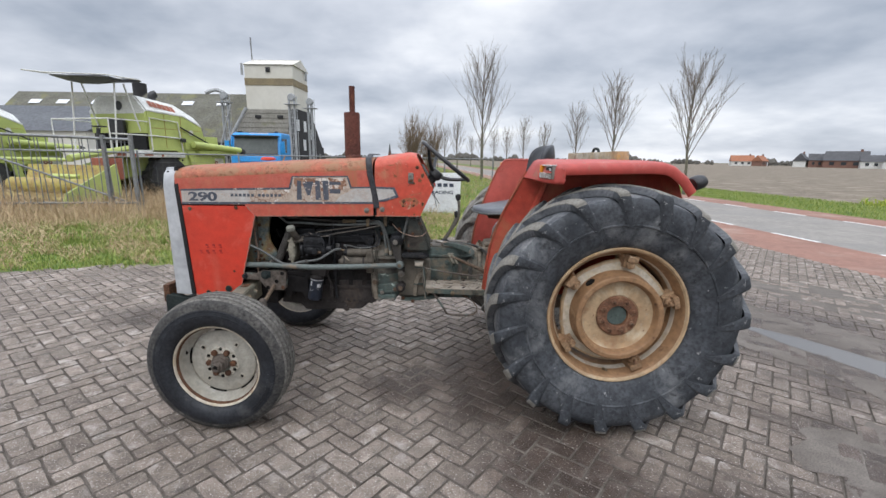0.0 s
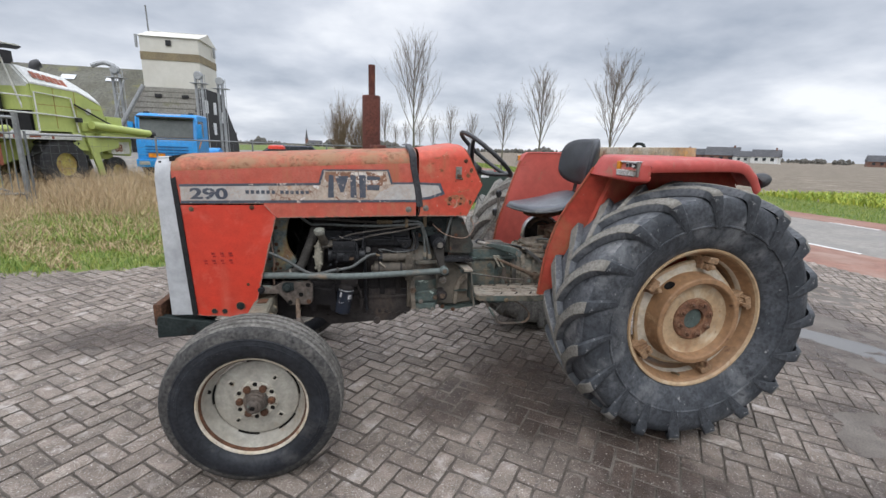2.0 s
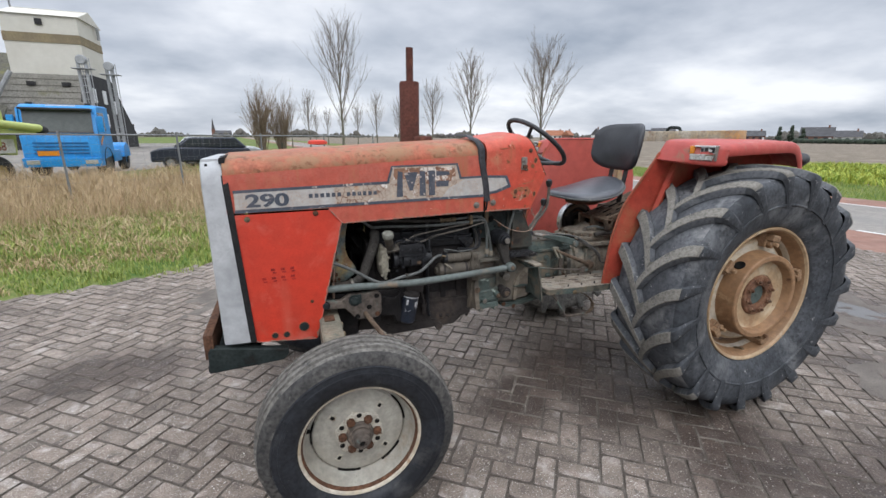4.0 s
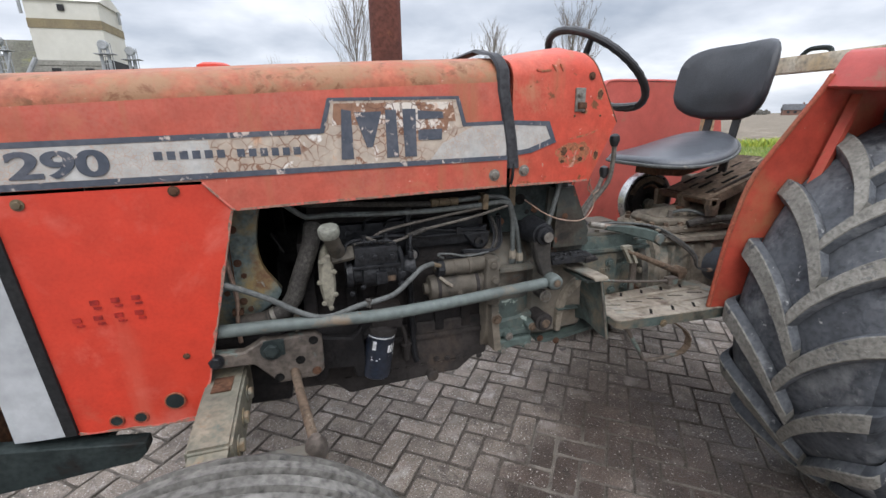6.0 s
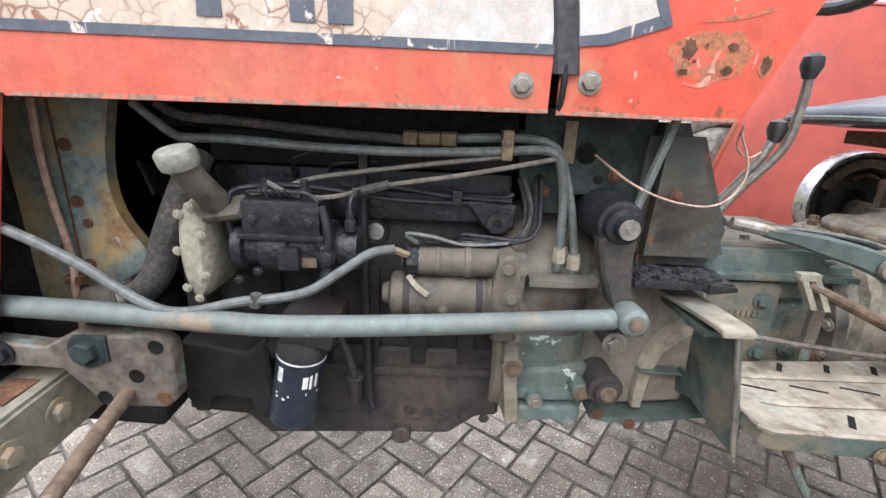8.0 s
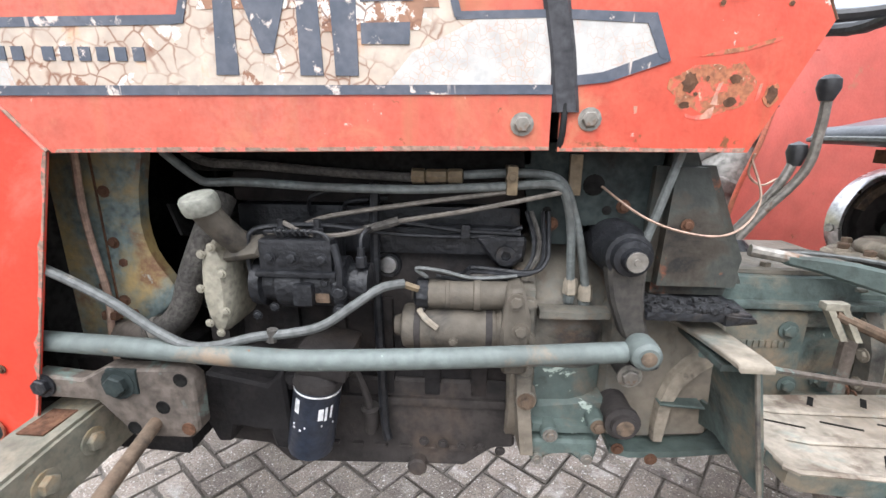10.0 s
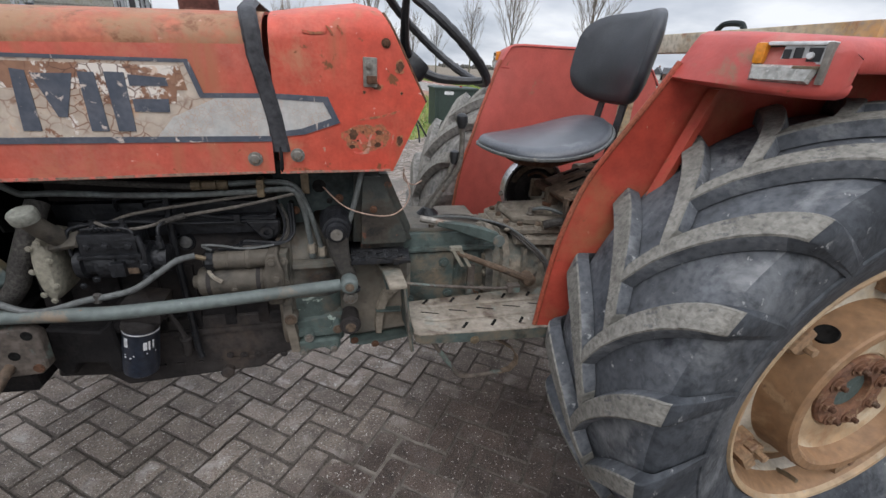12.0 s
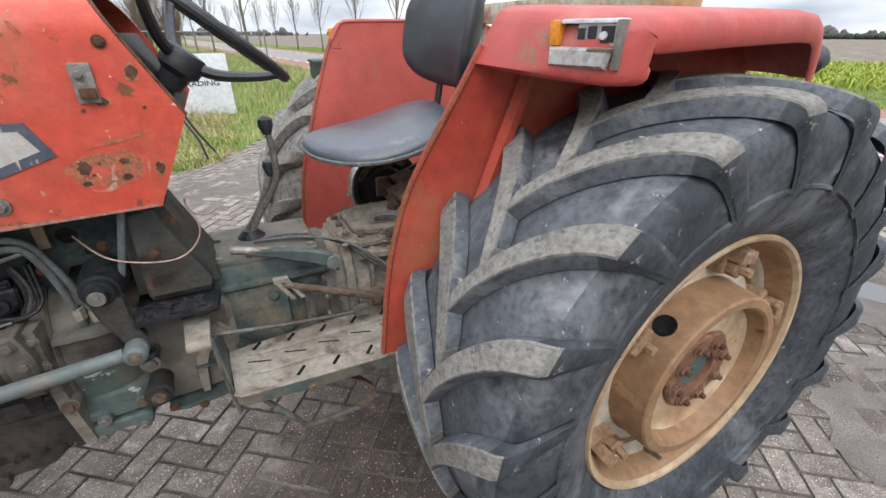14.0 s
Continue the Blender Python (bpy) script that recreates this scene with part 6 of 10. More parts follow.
for k, p in enumerate(inj):
    part("injector_line", tube(p, 0.0045, 7), (oily, line_tan, line_tan, oily, oily, oily)[k], E_)
part("line_sleeve", tube([(0.50, -0.196, 1.060), (0.56, -0.181, 1.075)], 0.008, 8), hose_mat, E_)
part("line_clamp", box(0.675, 0.692, -0.155, -0.135, 1.036, 1.064, 0.003), oily, E_)
part("core_plug", lathe([(0.020, 0), (0.017, -0.006), (0.0, -0.007)], (0.527, -0.118, 0.972), "y", 16), chrome, E_, "pale core plug")
part("core_plug_seat", lathe([(0.028, 0.0), (0.026, -0.006), (0.02, -0.005)], (0.527, -0.116, 0.972), "y", 18), oily, E_)
ear = bmesh.new()
lathe([(0.009, -0.140), (0.009, -0.158), (0.019, -0.158), (0.020, -0.135)], (0.760, 0, 1.006), "y", 18, ear)
plate([(0.700, 1.040), (0.800, 1.040), (0.796, 0.998), (0.775, 0.978), (0.748, 0.978), (0.726, 1.004)], -0.148, -0.11, 0.006, ear)
part("lifting_ear", ear, oily, E_)
part("dipstick_tube", tube([(0.512, -0.15, 1.14), (0.508, -0.15, 1.0), (0.512, -0.15, 0.80), (0.516, -0.15, 0.63), (0.524, -0.155, 0.585)], 0.010, 8), oily, E_)
# fuel and hydraulic pipes along the top
part("hydraulic_pipe", tube([(0.130, -0.18, 1.195), (0.190, -0.18, 1.147), (0.22, -0.18, 1.141), (0.283, -0.18, 1.142), (0.44, -0.18, 1.134), (0.60, -0.18, 1.133), (0.748, -0.18, 1.140), (0.824, -0.18, 1.145), (0.852, -0.178, 1.135), (0.868, -0.172, 1.094), (0.877, -0.164, 1.042), (0.885, -0.152, 0.955)], 0.0080, 10), pipe_mat, E_, "dull grey-green hydraulic pipe")
part("hydraulic_pipe", tube([(0.160, -0.165, 1.195), (0.205, -0.165, 1.176), (0.286, -0.165, 1.172), (0.442, -0.165, 1.160), (0.584, -0.165, 1.152)], 0.0085, 10), hose_mat, E_)
part("hydraulic_pipe", tube([(0.678, -0.165, 1.158), (0.765, -0.165, 1.162), (0.825, -0.165, 1.159), (0.857, -0.165, 1.142), (0.876, -0.163, 1.099), (0.896, -0.158, 1.033), (0.915, -0.150, 0.945)], 0.0080, 10), pipe_mat, E_)
fit_b = bmesh.new()
lathe([(0.0085, 0.583), (0.014, 0.585), (0.014, 0.607), (0.010, 0.609), (0.013, 0.612), (0.013, 0.646), (0.010, 0.648), (0.014, 0.651), (0.014, 0.675), (0.0085, 0.677)], (0, -0.165, 1.155), "x", 8, fit_b)
part("pipe_union", fit_b, brass, E_, "dull brass pipe union")
part("pipe_clamp", box(0.753, 0.772, -0.196, -0.150, 1.126, 1.176, 0.004), brass, E_)
bolt(0.762, -0.196, 1.158, E_, 0.007, brass)
for x, y, z in ((0.886, -0.150, 0.943), (0.916, -0.148, 0.930)):
    part("pipe_nut", lathe([(0.010, -0.012), (0.014, -0.010), (0.014, 0.012), (0.012, 0.020), (0.009, 0.022)], (x, y, z), "z", 6), cast_mat, E_)
    part("pipe_elbow", tube([(x, y, z - 0.01), (x, y + 0.01, z - 0.03), (x + 0.002, y + 0.05, z - 0.04)], 0.011, 8), pipe_mat, E_)
# wires near the head
for k in range(4):
    q = random.uniform(-0.008, 0.008)
    part("wire", tube([(0.63 + 0.02 * k, -0.19 + q, 0.972 + 0.003 * k), (0.70, -0.185 + 0.008 * k, 0.966 + 0.006 * k), (0.775 + 0.010 * k, -0.172 + q, 0.968 + 0.004 * k), (0.806 + 0.010 * k, -0.160, 0.990 + 0.004 * k + q), (0.812 + 0.009 * k, -0.15, 1.035 + q), (0.800 + 0.012 * k - q, -0.14, 1.09)], 0.0044, 6), (oily, hose_mat, oily, oily)[k], E_)
part("wire", tube([(0.615, -0.20, 0.975), (0.595, -0.205, 0.993), (0.64, -0.20, 0.988), (0.70, -0.19, 0.972), (0.78, -0.18, 0.975)], 0.004, 5), hose_grey, E_)
part("wire", tube([(0.61, -0.20, 0.915), (0.59, -0.205, 0.89), (0.565, -0.205, 0.875)], 0.004, 5), hose_mat, E_)
# starter and solenoid
sol = lathe([(0.0, 0.585), (0.012, 0.585), (0.012, 0.602), (0.026, 0.606), (0.028, 0.612), (0.028, 0.648), (0.0295, 0.650), (0.0295, 0.655), (0.028, 0.657), (0.028, 0.700), (0.031, 0.702), (0.031, 0.712), (0.028, 0.716), (0.026, 0.772), (0.0, 0.778)], (0, -0.185, 0.938), "x", 22)
part("starter_solenoid", sol, starter_mat, E_, "dusty grey-brown starter solenoid")
sta = lathe([(0.0, 0.548), (0.018, 0.550), (0.022, 0.562), (0.040, 0.568), (0.0435, 0.575), (0.0435, 0.740), (0.040, 0.745), (0.045, 0.750), (0.045, 0.800), (0.0, 0.802)], (0, -0.178, 0.868), "x", 24)
part("starter_motor", sta, starter_mat, E_, "dusty grey-brown starter motor")
part("starter_bracket", plate([(0.755, 0.80), (0.80, 0.80), (0.805, 0.90), (0.79, 0.97), (0.76, 0.965), (0.75, 0.88)], -0.235, -0.14, 0.006), starter_mat, E_)
for x, z in ((0.775, 0.945), (0.785, 0.89), (0.778, 0.83)):
    bolt(x, -0.236, z, E_, 0.011, starter_mat, x * 7)
bolt(0.665, -0.2215, 0.857, E_, 0.006, starter_mat)
part("solenoid_end", lathe([(0.0, 0.590), (0.022, 0.590), (0.0295, 0.596), (0.0300, 0.616), (0.028, 0.618)], (0, -0.185, 0.938), "x", 10), oily, E_)
for x0, r in ((0.590, 0.0450), (0.724, 0.0448)):
    part("starter_band", lathe([(0.043, x0), (r, x0 + 0.001), (r, x0 + 0.012), (0.043, x0 + 0.013)], (0, -0.178, 0.868), "x", 24), sump_mat, E_)
part("terminal", tube([(0.60, -0.21, 0.955), (0.575, -0.215, 0.965)], 0.007, 6), brass, E_)
part("starter_strap", tube([(0.60, -0.205, 0.912), (0.615, -0.222, 0.90), (0.635, -0.224, 0.885)], 0.006, 6), cast_mat, E_)
# battery cable, a pale hose that runs over the drag link
part("battery_cable", tube([(-0.09, -0.30, 1.018), (-0.03, -0.295, 1.003), (0.075, -0.295, 0.950), (0.16, -0.300, 0.895), (0.212, -0.303, 0.874), (0.26, -0.300, 0.874), (0.325, -0.290, 0.888), (0.39, -0.283, 0.895), (0.44, -0.270, 0.905), (0.492, -0.25, 0.937), (0.535, -0.23, 0.962), (0.575, -0.215, 0.967)], 0.0085, 10), hose_grey, E_, "dull grey battery cable")
part("cable_ring", tube([(0.352, -0.287, 0.880), (0.356, -0.287, 0.902)], 0.0095, 8), hose_mat, E_)
# oil filter
ff = lathe([(0.0, -0.095), (0.038, -0.095), (0.045, -0.088), (0.0465, -0.075), (0.0465, 0.062), (0.049, 0.066), (0.049, 0.074), (0.046, 0.082), (0.030, 0.092), (0.0, 0.094)], (0, 0, 0), "z", 28)
fm = Matrix.Translation((0.386, -0.205, 0.688)) @ Matrix.Rotation(radians(10), 4, "Y")
filt = part("oil_filter", moved(ff, fm), filter_mat, E_, "dark blue oil filter canister")
part("filter_ring", moved(lathe([(0.0468, 0.056), (0.0474, 0.058), (0.0468, 0.060)], (0, 0, 0), "z", 28), fm), white_mark, filt)
part("filter_top", moved(lathe([(0.0492, 0.066), (0.0495, 0.074), (0.0465, 0.083), (0.030, 0.093), (0.018, 0.095), (0.018, 0.12), (0.0, 0.12)], (0, 0, 0), "z", 28), fm), sump_mat, filt)
for ang0, items in ((-2.25, ((0.0, 0.03, 0.012, 0.03), (0.0, -0.012, 0.030, 0.004), (0.0, -0.020, 0.022, 0.004))), (-1.15, ((0.0, 0.020, 0.010, 0.026), (0.013, 0.020, 0.005, 0.030), (0.024, 0.022, 0.005, 0.028), (0.008, -0.006, 0.028, 0.005)))):
    for du, z, w, h in items:
        q = bmesh.new()
        a0, a1 = ang0 + du / 0.047, ang0 + (du + w) / 0.047
        rings([[(0.0468 * math.cos(a), 0.0468 * math.sin(a), zz) for a, zz in ((a0, z - h / 2), (a1, z - h / 2), (a1, z + h / 2), (a0, z + h / 2))], [(0.0472 * math.cos(a), 0.0472 * math.sin(a), zz) for a, zz in ((a0, z - h / 2), (a1, z - h / 2), (a1, z + h / 2), (a0, z + h / 2))]], q)
        part("label_bar", moved(q, fm), white_mark, filt)
part("filter_head", moved(box(-0.04, 0.06, -0.03, 0.08, 0.09, 0.15, 0.01), fm), sump_mat, E_)
part("sensor_hook", tube([(0.440, -0.17, 0.775), (0.455, -0.175, 0.785), (0.465, -0.175, 0.765), (0.448, -0.175, 0.75)], 0.005, 6), sump_mat, E_)
part("dipstick", tube([(0.462, -0.17, 0.765), (0.482, -0.165, 0.70), (0.487, -0.16, 0.66)], (0.006, 0.010), 8), sump_mat, E_)
part("dipstick_boss", lathe([(0.010, 0.60), (0.014, 0.61), (0.016, 0.655), (0.020, 0.66), (0.018, 0.668), (0.0, 0.668)], (0.487, -0.155, 0), "z", 12), sump_mat, E_)

# fan shroud, hoses, radiator side
shr = []
for z, x1 in ((0.815, -0.03), (0.835, 0.0), (0.85, 0.03), (0.865, 0.060), (0.885, 0.088), (0.905, 0.103), (0.921, 0.107), (0.945, 0.094), (0.975, 0.074), (1.001, 0.062), (1.03, 0.056), (1.06, 0.054), (1.094, 0.057), (1.13, 0.063), (1.16, 0.071), (1.20, 0.081)):
    shr.append([(-0.12, -0.175, z), (x1 - 0.012, -0.175, z), (x1, -0.168, z), (x1 + 0.001, -0.145, z), (-0.12, -0.145, z)])
part("fan_shroud", rings(shr), shroud_mat, E_, "blue-green and ochre fan shroud with a curved edge", 50)
for z in (0.90, 1.02, 1.12):
    bolt(-0.002, -0.176, z, E_, 0.008, rust_mat, z * 9)
part("shroud_seam", box(-0.0185, -0.0155, -0.178, -0.17, 0.83, 1.195, 0.0), rust_mat, E_)
part("fan_shroud", box(-0.10, 0.07, -0.14, 0.20, 1.19, 1.215, 0.004), green_dark, E_)
# black sheet added behind the fan to keep that hollow dark
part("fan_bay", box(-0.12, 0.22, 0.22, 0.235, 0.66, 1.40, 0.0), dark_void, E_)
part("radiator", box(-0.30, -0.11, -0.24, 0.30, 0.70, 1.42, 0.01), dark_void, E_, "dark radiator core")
part("radiator_bracket", plate([(-0.16, 0.86), (-0.08, 0.88), (-0.06, 1.0), (-0.08, 1.06), (-0.16, 1.06)], -0.29, -0.282), green_dark, E_)
part("bowden_cable", tube([(-0.022, -0.20, 1.195), (-0.028, -0.20, 1.10), (-0.024, -0.20, 1.02), (-0.014, -0.20, 0.92), (-0.022, -0.20, 0.84), (-0.022, -0.20, 0.78)], 0.0065, 8), copper, E_, "brown cable tube")
part("tube_clip", box(-0.032, -0.002, -0.205, -0.185, 0.868, 0.885, 0.003), rust_mat, E_)
for x, z in ((0.0, 0.98), (0.005, 0.873), (-0.052, 0.93)):
    bolt(x + 0.01, -0.172, z, E_, 0.009, rust_mat, z * 5)
part("radiator_hose", tube([(0.215, -0.15, 1.11), (0.205, -0.185, 1.06), (0.185, -0.195, 1.01), (0.162, -0.20, 0.955), (0.140, -0.20, 0.900), (0.105, -0.20, 0.860), (0.062, -0.20, 0.845)], 0.026, 16), hose_mat, E_, "brown-black rubber radiator hose")
part("hose_end", tube([(0.075, -0.20, 0.848), (0.045, -0.195, 0.838), (-0.02, -0.18, 0.832)], (0.0275, 0.026), 16), bracket_mat, E_, "dusty hose connection")
part("hose_clip", tube([(0.088, -0.2, 0.853), (0.077, -0.2, 0.849)], 0.0285, 16, smooth=False), steel, E_)
part("engine_mount", plate([(0.175, 0.775), (0.30, 0.750), (0.335, 0.785), (0.345, 0.60), (0.305, 0.605), (0.296, 0.645), (0.225, 0.652), (0.215, 0.615), (0.185, 0.612), (0.165, 0.66)], -0.225, -0.13, 0.006), oily_matt, E_, "dark cast engine mount")
part("hose_clip", tube([(0.028, -0.15, 0.817), (0.016, -0.15, 0.816)], 0.029, 14, smooth=False), brass, E_)
part("fan_hub", lathe([(0.0, 0.10), (0.07, 0.10), (0.07, 0.165), (0.0, 0.165)], (0, 0.04, 1.0), "x", 20), dark_void, E_)
for k in range(6):
    a = k * math.pi / 3 + 0.2
    fb = box(-0.003, 0.003, -0.035, 0.035, 0.06, 0.20, 0.002)
    moved(fb, Matrix.Translation((0.11, 0.04, 1.0)) @ Matrix.Rotation(a, 4, "X") @ Matrix.Rotation(0.5, 4, "Z"))
    part("fan_blade", fb, dark_void, E_)

# front support casting, bracket plate, axle
part("front_support", plate([(-0.42, 0.70), (-0.42, 0.60), (-0.1, 0.56), (0.10, 0.55), (0.10, 0.80), (-0.1, 0.79)], -0.20, 0.26, 0.01), oily_matt, E_, "sooty front support casting")
bp = plate([(0.078, 0.822), (0.19, 0.828), (0.212, 0.808), (0.210, 0.706), (0.190, 0.686), (0.082, 0.684), (0.058, 0.714), (0.022, 0.756), (-0.092, 0.760), (-0.098, 0.806), (0.0, 0.798), (0.05, 0.826)], -0.305, -0.27, 0.004)
brk = part("axle_bracket", bp, bracket_mat, E_, "grimy brown and green bracket plate with bolt holes")
for x, z in ((0.187, 0.806), (0.146, 0.749), (0.084, 0.703), (0.188, 0.706)):
    part("bolt_hole", lathe([(0.0, -0.3052), (0.0085, -0.3052), (0.0125, -0.3062), (0.0135, -0.3050)], (x, 0, z), "y", 14), dark_void if z > 0.72 or x < 0.1 else rust_mat, brk)
bolt(0.073, -0.306, 0.796, E_, 0.021, green_dark, 0.3)
part("bolt_pad", box(0.052, 0.108, -0.309, -0.30, 0.776, 0.824, 0.003), green_dark, brk)
bolt(-0.073, -0.306, 0.785, E_, 0.016, oily, 0.3)
part("side_rail", box(0.18, 0.40, -0.20, -0.12, 0.735, 0.79, 0.008), oily_matt, E_)
part("side_rail_lug", box(0.335, 0.37, -0.215, -0.13, 0.735, 0.815, 0.006), oily_matt, E_)
bolt(0.352, -0.217, 0.765, E_, 0.012, oily_matt)
beam = rings([[(x - 0.05, y, z - 0.060), (x + 0.05, y, z - 0.060), (x + 0.05, y, z + 0.060), (x - 0.05, y, z + 0.060)] for x, y, z in ((-0.058, 0.10, 0.664), (-0.058, -0.20, 0.668), (-0.058, -0.36, 0.660), (-0.058, -0.555, 0.642))])
bmesh.ops.bevel(beam, geom=beam.edges[:], offset=0.007, segments=2, affect="EDGES")
ax = part("front_axle", beam, axle_mat, E_, "rusty green front axle beam")
for y, z in ((-0.303, 0.668), (-0.398, 0.658), (-0.494, 0.648)):
    bolt(-0.0075, y, z, ax, 0.018, axle_mat, y * 9, "bolt", "", Matrix.Rotation(math.pi / 2, 4, "Z"))
part("axle_slot", box(-0.085, -0.035, -0.36, -0.29, 0.7215, 0.7245, 0.0), rust_mat, ax)
part("axle_sleeve", rings([[(-0.058 - 0.042, y, z - 0.050), (-0.058 + 0.042, y, z - 0.050), (-0.058 + 0.042, y, z + 0.050), (-0.058 - 0.042, y, z + 0.050)] for y, z in ((-0.54, 0.643), (-0.64, 0.628))]), axle_mat, ax)
part("axle_outer", tube([(-0.05, -0.60, 0.60), (-0.03, -0.66, 0.53), (0.0, -0.70, 0.45), (0.0, -0.78, 0.40)], (0.048, 0.040), 12), axle_mat, ax)
part("king_pin", lathe([(0.0, 0.36), (0.042, 0.36), (0.042, 0.56), (0.03, 0.57), (0.03, 0.60), (0.0, 0.605)], (0.0, -0.66, 0), "z", 16), axle_mat, ax)
part("steering_arm", rings([[(x, y - 0.02, z - 0.012), (x, y + 0.02, z - 0.012), (x, y + 0.02, z + 0.012), (x, y - 0.02, z + 0.012)] for x, y, z in ((0.0, -0.66, 0.575), (0.08, -0.64, 0.575), (0.17, -0.60, 0.565))]), link_mat, ax)
part("knuckle_arm", rings([[(x, y - w, z - 0.016), (x, y + w, z - 0.016), (x, y + w * 0.8, z + 0.014), (x, y - w * 0.8, z + 0.014)] for x, y, z, w in ((-0.085, -0.62, 0.690, 0.022), (-0.03, -0.635, 0.692, 0.034), (0.03, -0.635, 0.692, 0.034), (0.11, -0.625, 0.688, 0.024), (0.185, -0.62, 0.684, 0.020))]), bell_mat, ax, "grimy steering knuckle arm")
part("king_pin_cap", lathe([(0.040, 0.56), (0.040, 0.70), (0.030, 0.712), (0.0, 0.715)], (0.0, -0.64, 0), "z", 16), bell_mat, ax)
part("tie_rod", tube([(0.180, -0.62, 0.69), (0.145, -0.42, 0.705), (0.11, -0.20, 0.725)], 0.0125, 12, smooth=False), rusty_tan, E_, "dirty brown tie rod")
part("ball_joint", lathe([(0.0, 0.655), (0.020, 0.655), (0.026, 0.69), (0.024, 0.715), (0.012, 0.73), (0.0, 0.732)], (0.180, -0.62, 0), "z", 14), bracket_mat, E_)
part("ball_joint", lathe([(0.0, 0.54), (0.022, 0.54), (0.024, 0.56), (0.016, 0.58), (0.0, 0.60)], (-0.03, -0.70, 0), "z", 14), axle_mat, E_)
part("front_axle", rings([[(x - 0.05, y, z - 0.055), (x + 0.05, y, z - 0.055), (x + 0.05, y, z + 0.055), (x - 0.05, y, z + 0.055)] for x, y, z in ((-0.058, 0.10, 0.664), (-0.058, 0.26, 0.66), (-0.06, 0.5, 0.60), (-0.06, 0.78, 0.45))]), axle_mat, E_)
part("front_weight_bracket", plate([(-0.612, 0.635), (-0.600, 0.655), (-0.30, 0.605), (-0.262, 0.600), (-0.262, 0.572), (-0.29, 0.545), (-0.615, 0.528)], -0.345, -0.30, 0.003), green_dark, E_, "dark green front frame plate")
part("front_hitch", box(-0.625, -0.585, -0.34, 0.40, 0.60, 0.72, 0.005), rust_mat, E_, "rusty front hitch bar")
part("front_plate", box(-0.622, -0.40, -0.33, 0.39, 0.53, 0.56, 0.003), green_dark, E_)

# drag link with its arm
part("drag_link", tube([(-0.10, -0.275, 0.858), (0.1, -0.295, 0.862), (0.30, -0.305, 0.858), (0.43, -0.305, 0.856), (0.70, -0.278, 0.858), (0.965, -0.250, 0.864)], 0.0185, 14), link_mat, E_, "pale blue-green steering drag link")
part("link_end", lathe([(0.0, -0.296), (0.018, -0.296), (0.025, -0.290), (0.027, -0.275), (0.026, -0.250), (0.020, -0.238), (0.0, -0.236)], (0.992, 0.012, 0.870), "y", 18), link_mat, E_)
part("link_nut", lathe([(0.013, -0.294), (0.013, -0.299), (0.0, -0.301)], (0.992, 0.012, 0.870), "y", 12), rusty_tan, E_)
arm = rings([[(x - w, -0.228, z), (x + w, -0.228, z), (x + w, -0.190, z), (x - w, -0.190, z)] for x, z, w in ((0.962, 1.03, 0.034), (0.963, 0.99, 0.032), (0.968, 0.95, 0.028), (0.98, 0.91, 0.025), (0.993, 0.875, 0.024))])
bmesh.ops.bevel(arm, geom=arm.edges[:], offset=0.006, segments=1, affect="EDGES")
part("drop_arm", arm, arm_mat, E_, "greasy steering drop arm")
part("steering_shaft", lathe([(0.0, -0.262), (0.019, -0.262), (0.021, -0.255), (0.021, -0.245), (0.031, -0.243), (0.033, -0.236), (0.033, -0.228), (0.040, -0.226), (0.042, -0.19), (0.048, -0.18), (0.050, -0.10), (0.0, -0.09)], (0.962, 0, 1.030), "y", 20), oily, E_)
part("shaft_end", lathe([(0.0, -0.2645), (0.005, -0.2645), (0.006, -0.262), (0.017, -0.2635), (0.018, -0.261)], (0.962, 0, 1.030), "y", 16), steel, E_)
part("grease_boot", lathe([(0.020, 0.838), (0.026, 0.842), (0.026, 0.848), (0.019, 0.852)], (1.0, -0.245, 0), "z", 14), oily, E_)

# clutch housing, cowl support, gusset, shelf
def oval(x, w, h, n=36, power=2.7):
    """A rounded casting's outline at x."""
    out = []
    for k in range(n):
        a = 2 * math.pi * k / n
        cu, sv = math.cos(a), math.sin(a)
        out.append((x, YC + w * math.copysign(abs(cu) ** (2 / power), cu), 0.78 + h * math.copysign(abs(sv) ** (2 / power), sv)))
    return out


bell = part("clutch_housing", rings([oval(*q) for q in ((0.795, 0.205, 0.235), (0.825, 0.206, 0.235), (0.84, 0.202, 0.234), (0.865, 0.203, 0.234), (0.90, 0.204, 0.232), (0.930, 0.199, 0.228), (0.952, 0.186, 0.216), (0.966, 0.166, 0.202), (0.980, 0.154, 0.194), (1.03, 0.150, 0.192), (1.12, 0.142, 0.186))]), bell_mat, E_, "tan and green grimy clutch housing", 40)
bell.data.materials.append(flange_mat)
for face in bell.data.polygons:
    if face.center.z < 0.79 and 0.83 < face.center.x < 0.97:
        face.material_index = 1
part("housing_flange", rings([oval(*q) for q in ((0.776, 0.212, 0.240), (0.779, 0.217, 0.245), (0.820, 0.217, 0.245), (0.825, 0.211, 0.239))]), bell_mat, E_, "", 30)
for zc, hh in ((0.654, 0.016), (0.90, 0.012)):
    part("housing_rib", rings([[(x, -w + 0.03, zc - hh * f), (x, -w, zc - hh * 0.6 * f), (x, -w, zc + hh * 0.6 * f), (x, -w + 0.03, zc + hh * f)] for x, w, f in ((0.826, 0.184, 1.0), (0.90, 0.186, 0.9), (0.958, 0.180, 0.8))]), flange_mat if zc < 0.7 else bell_mat, E_)
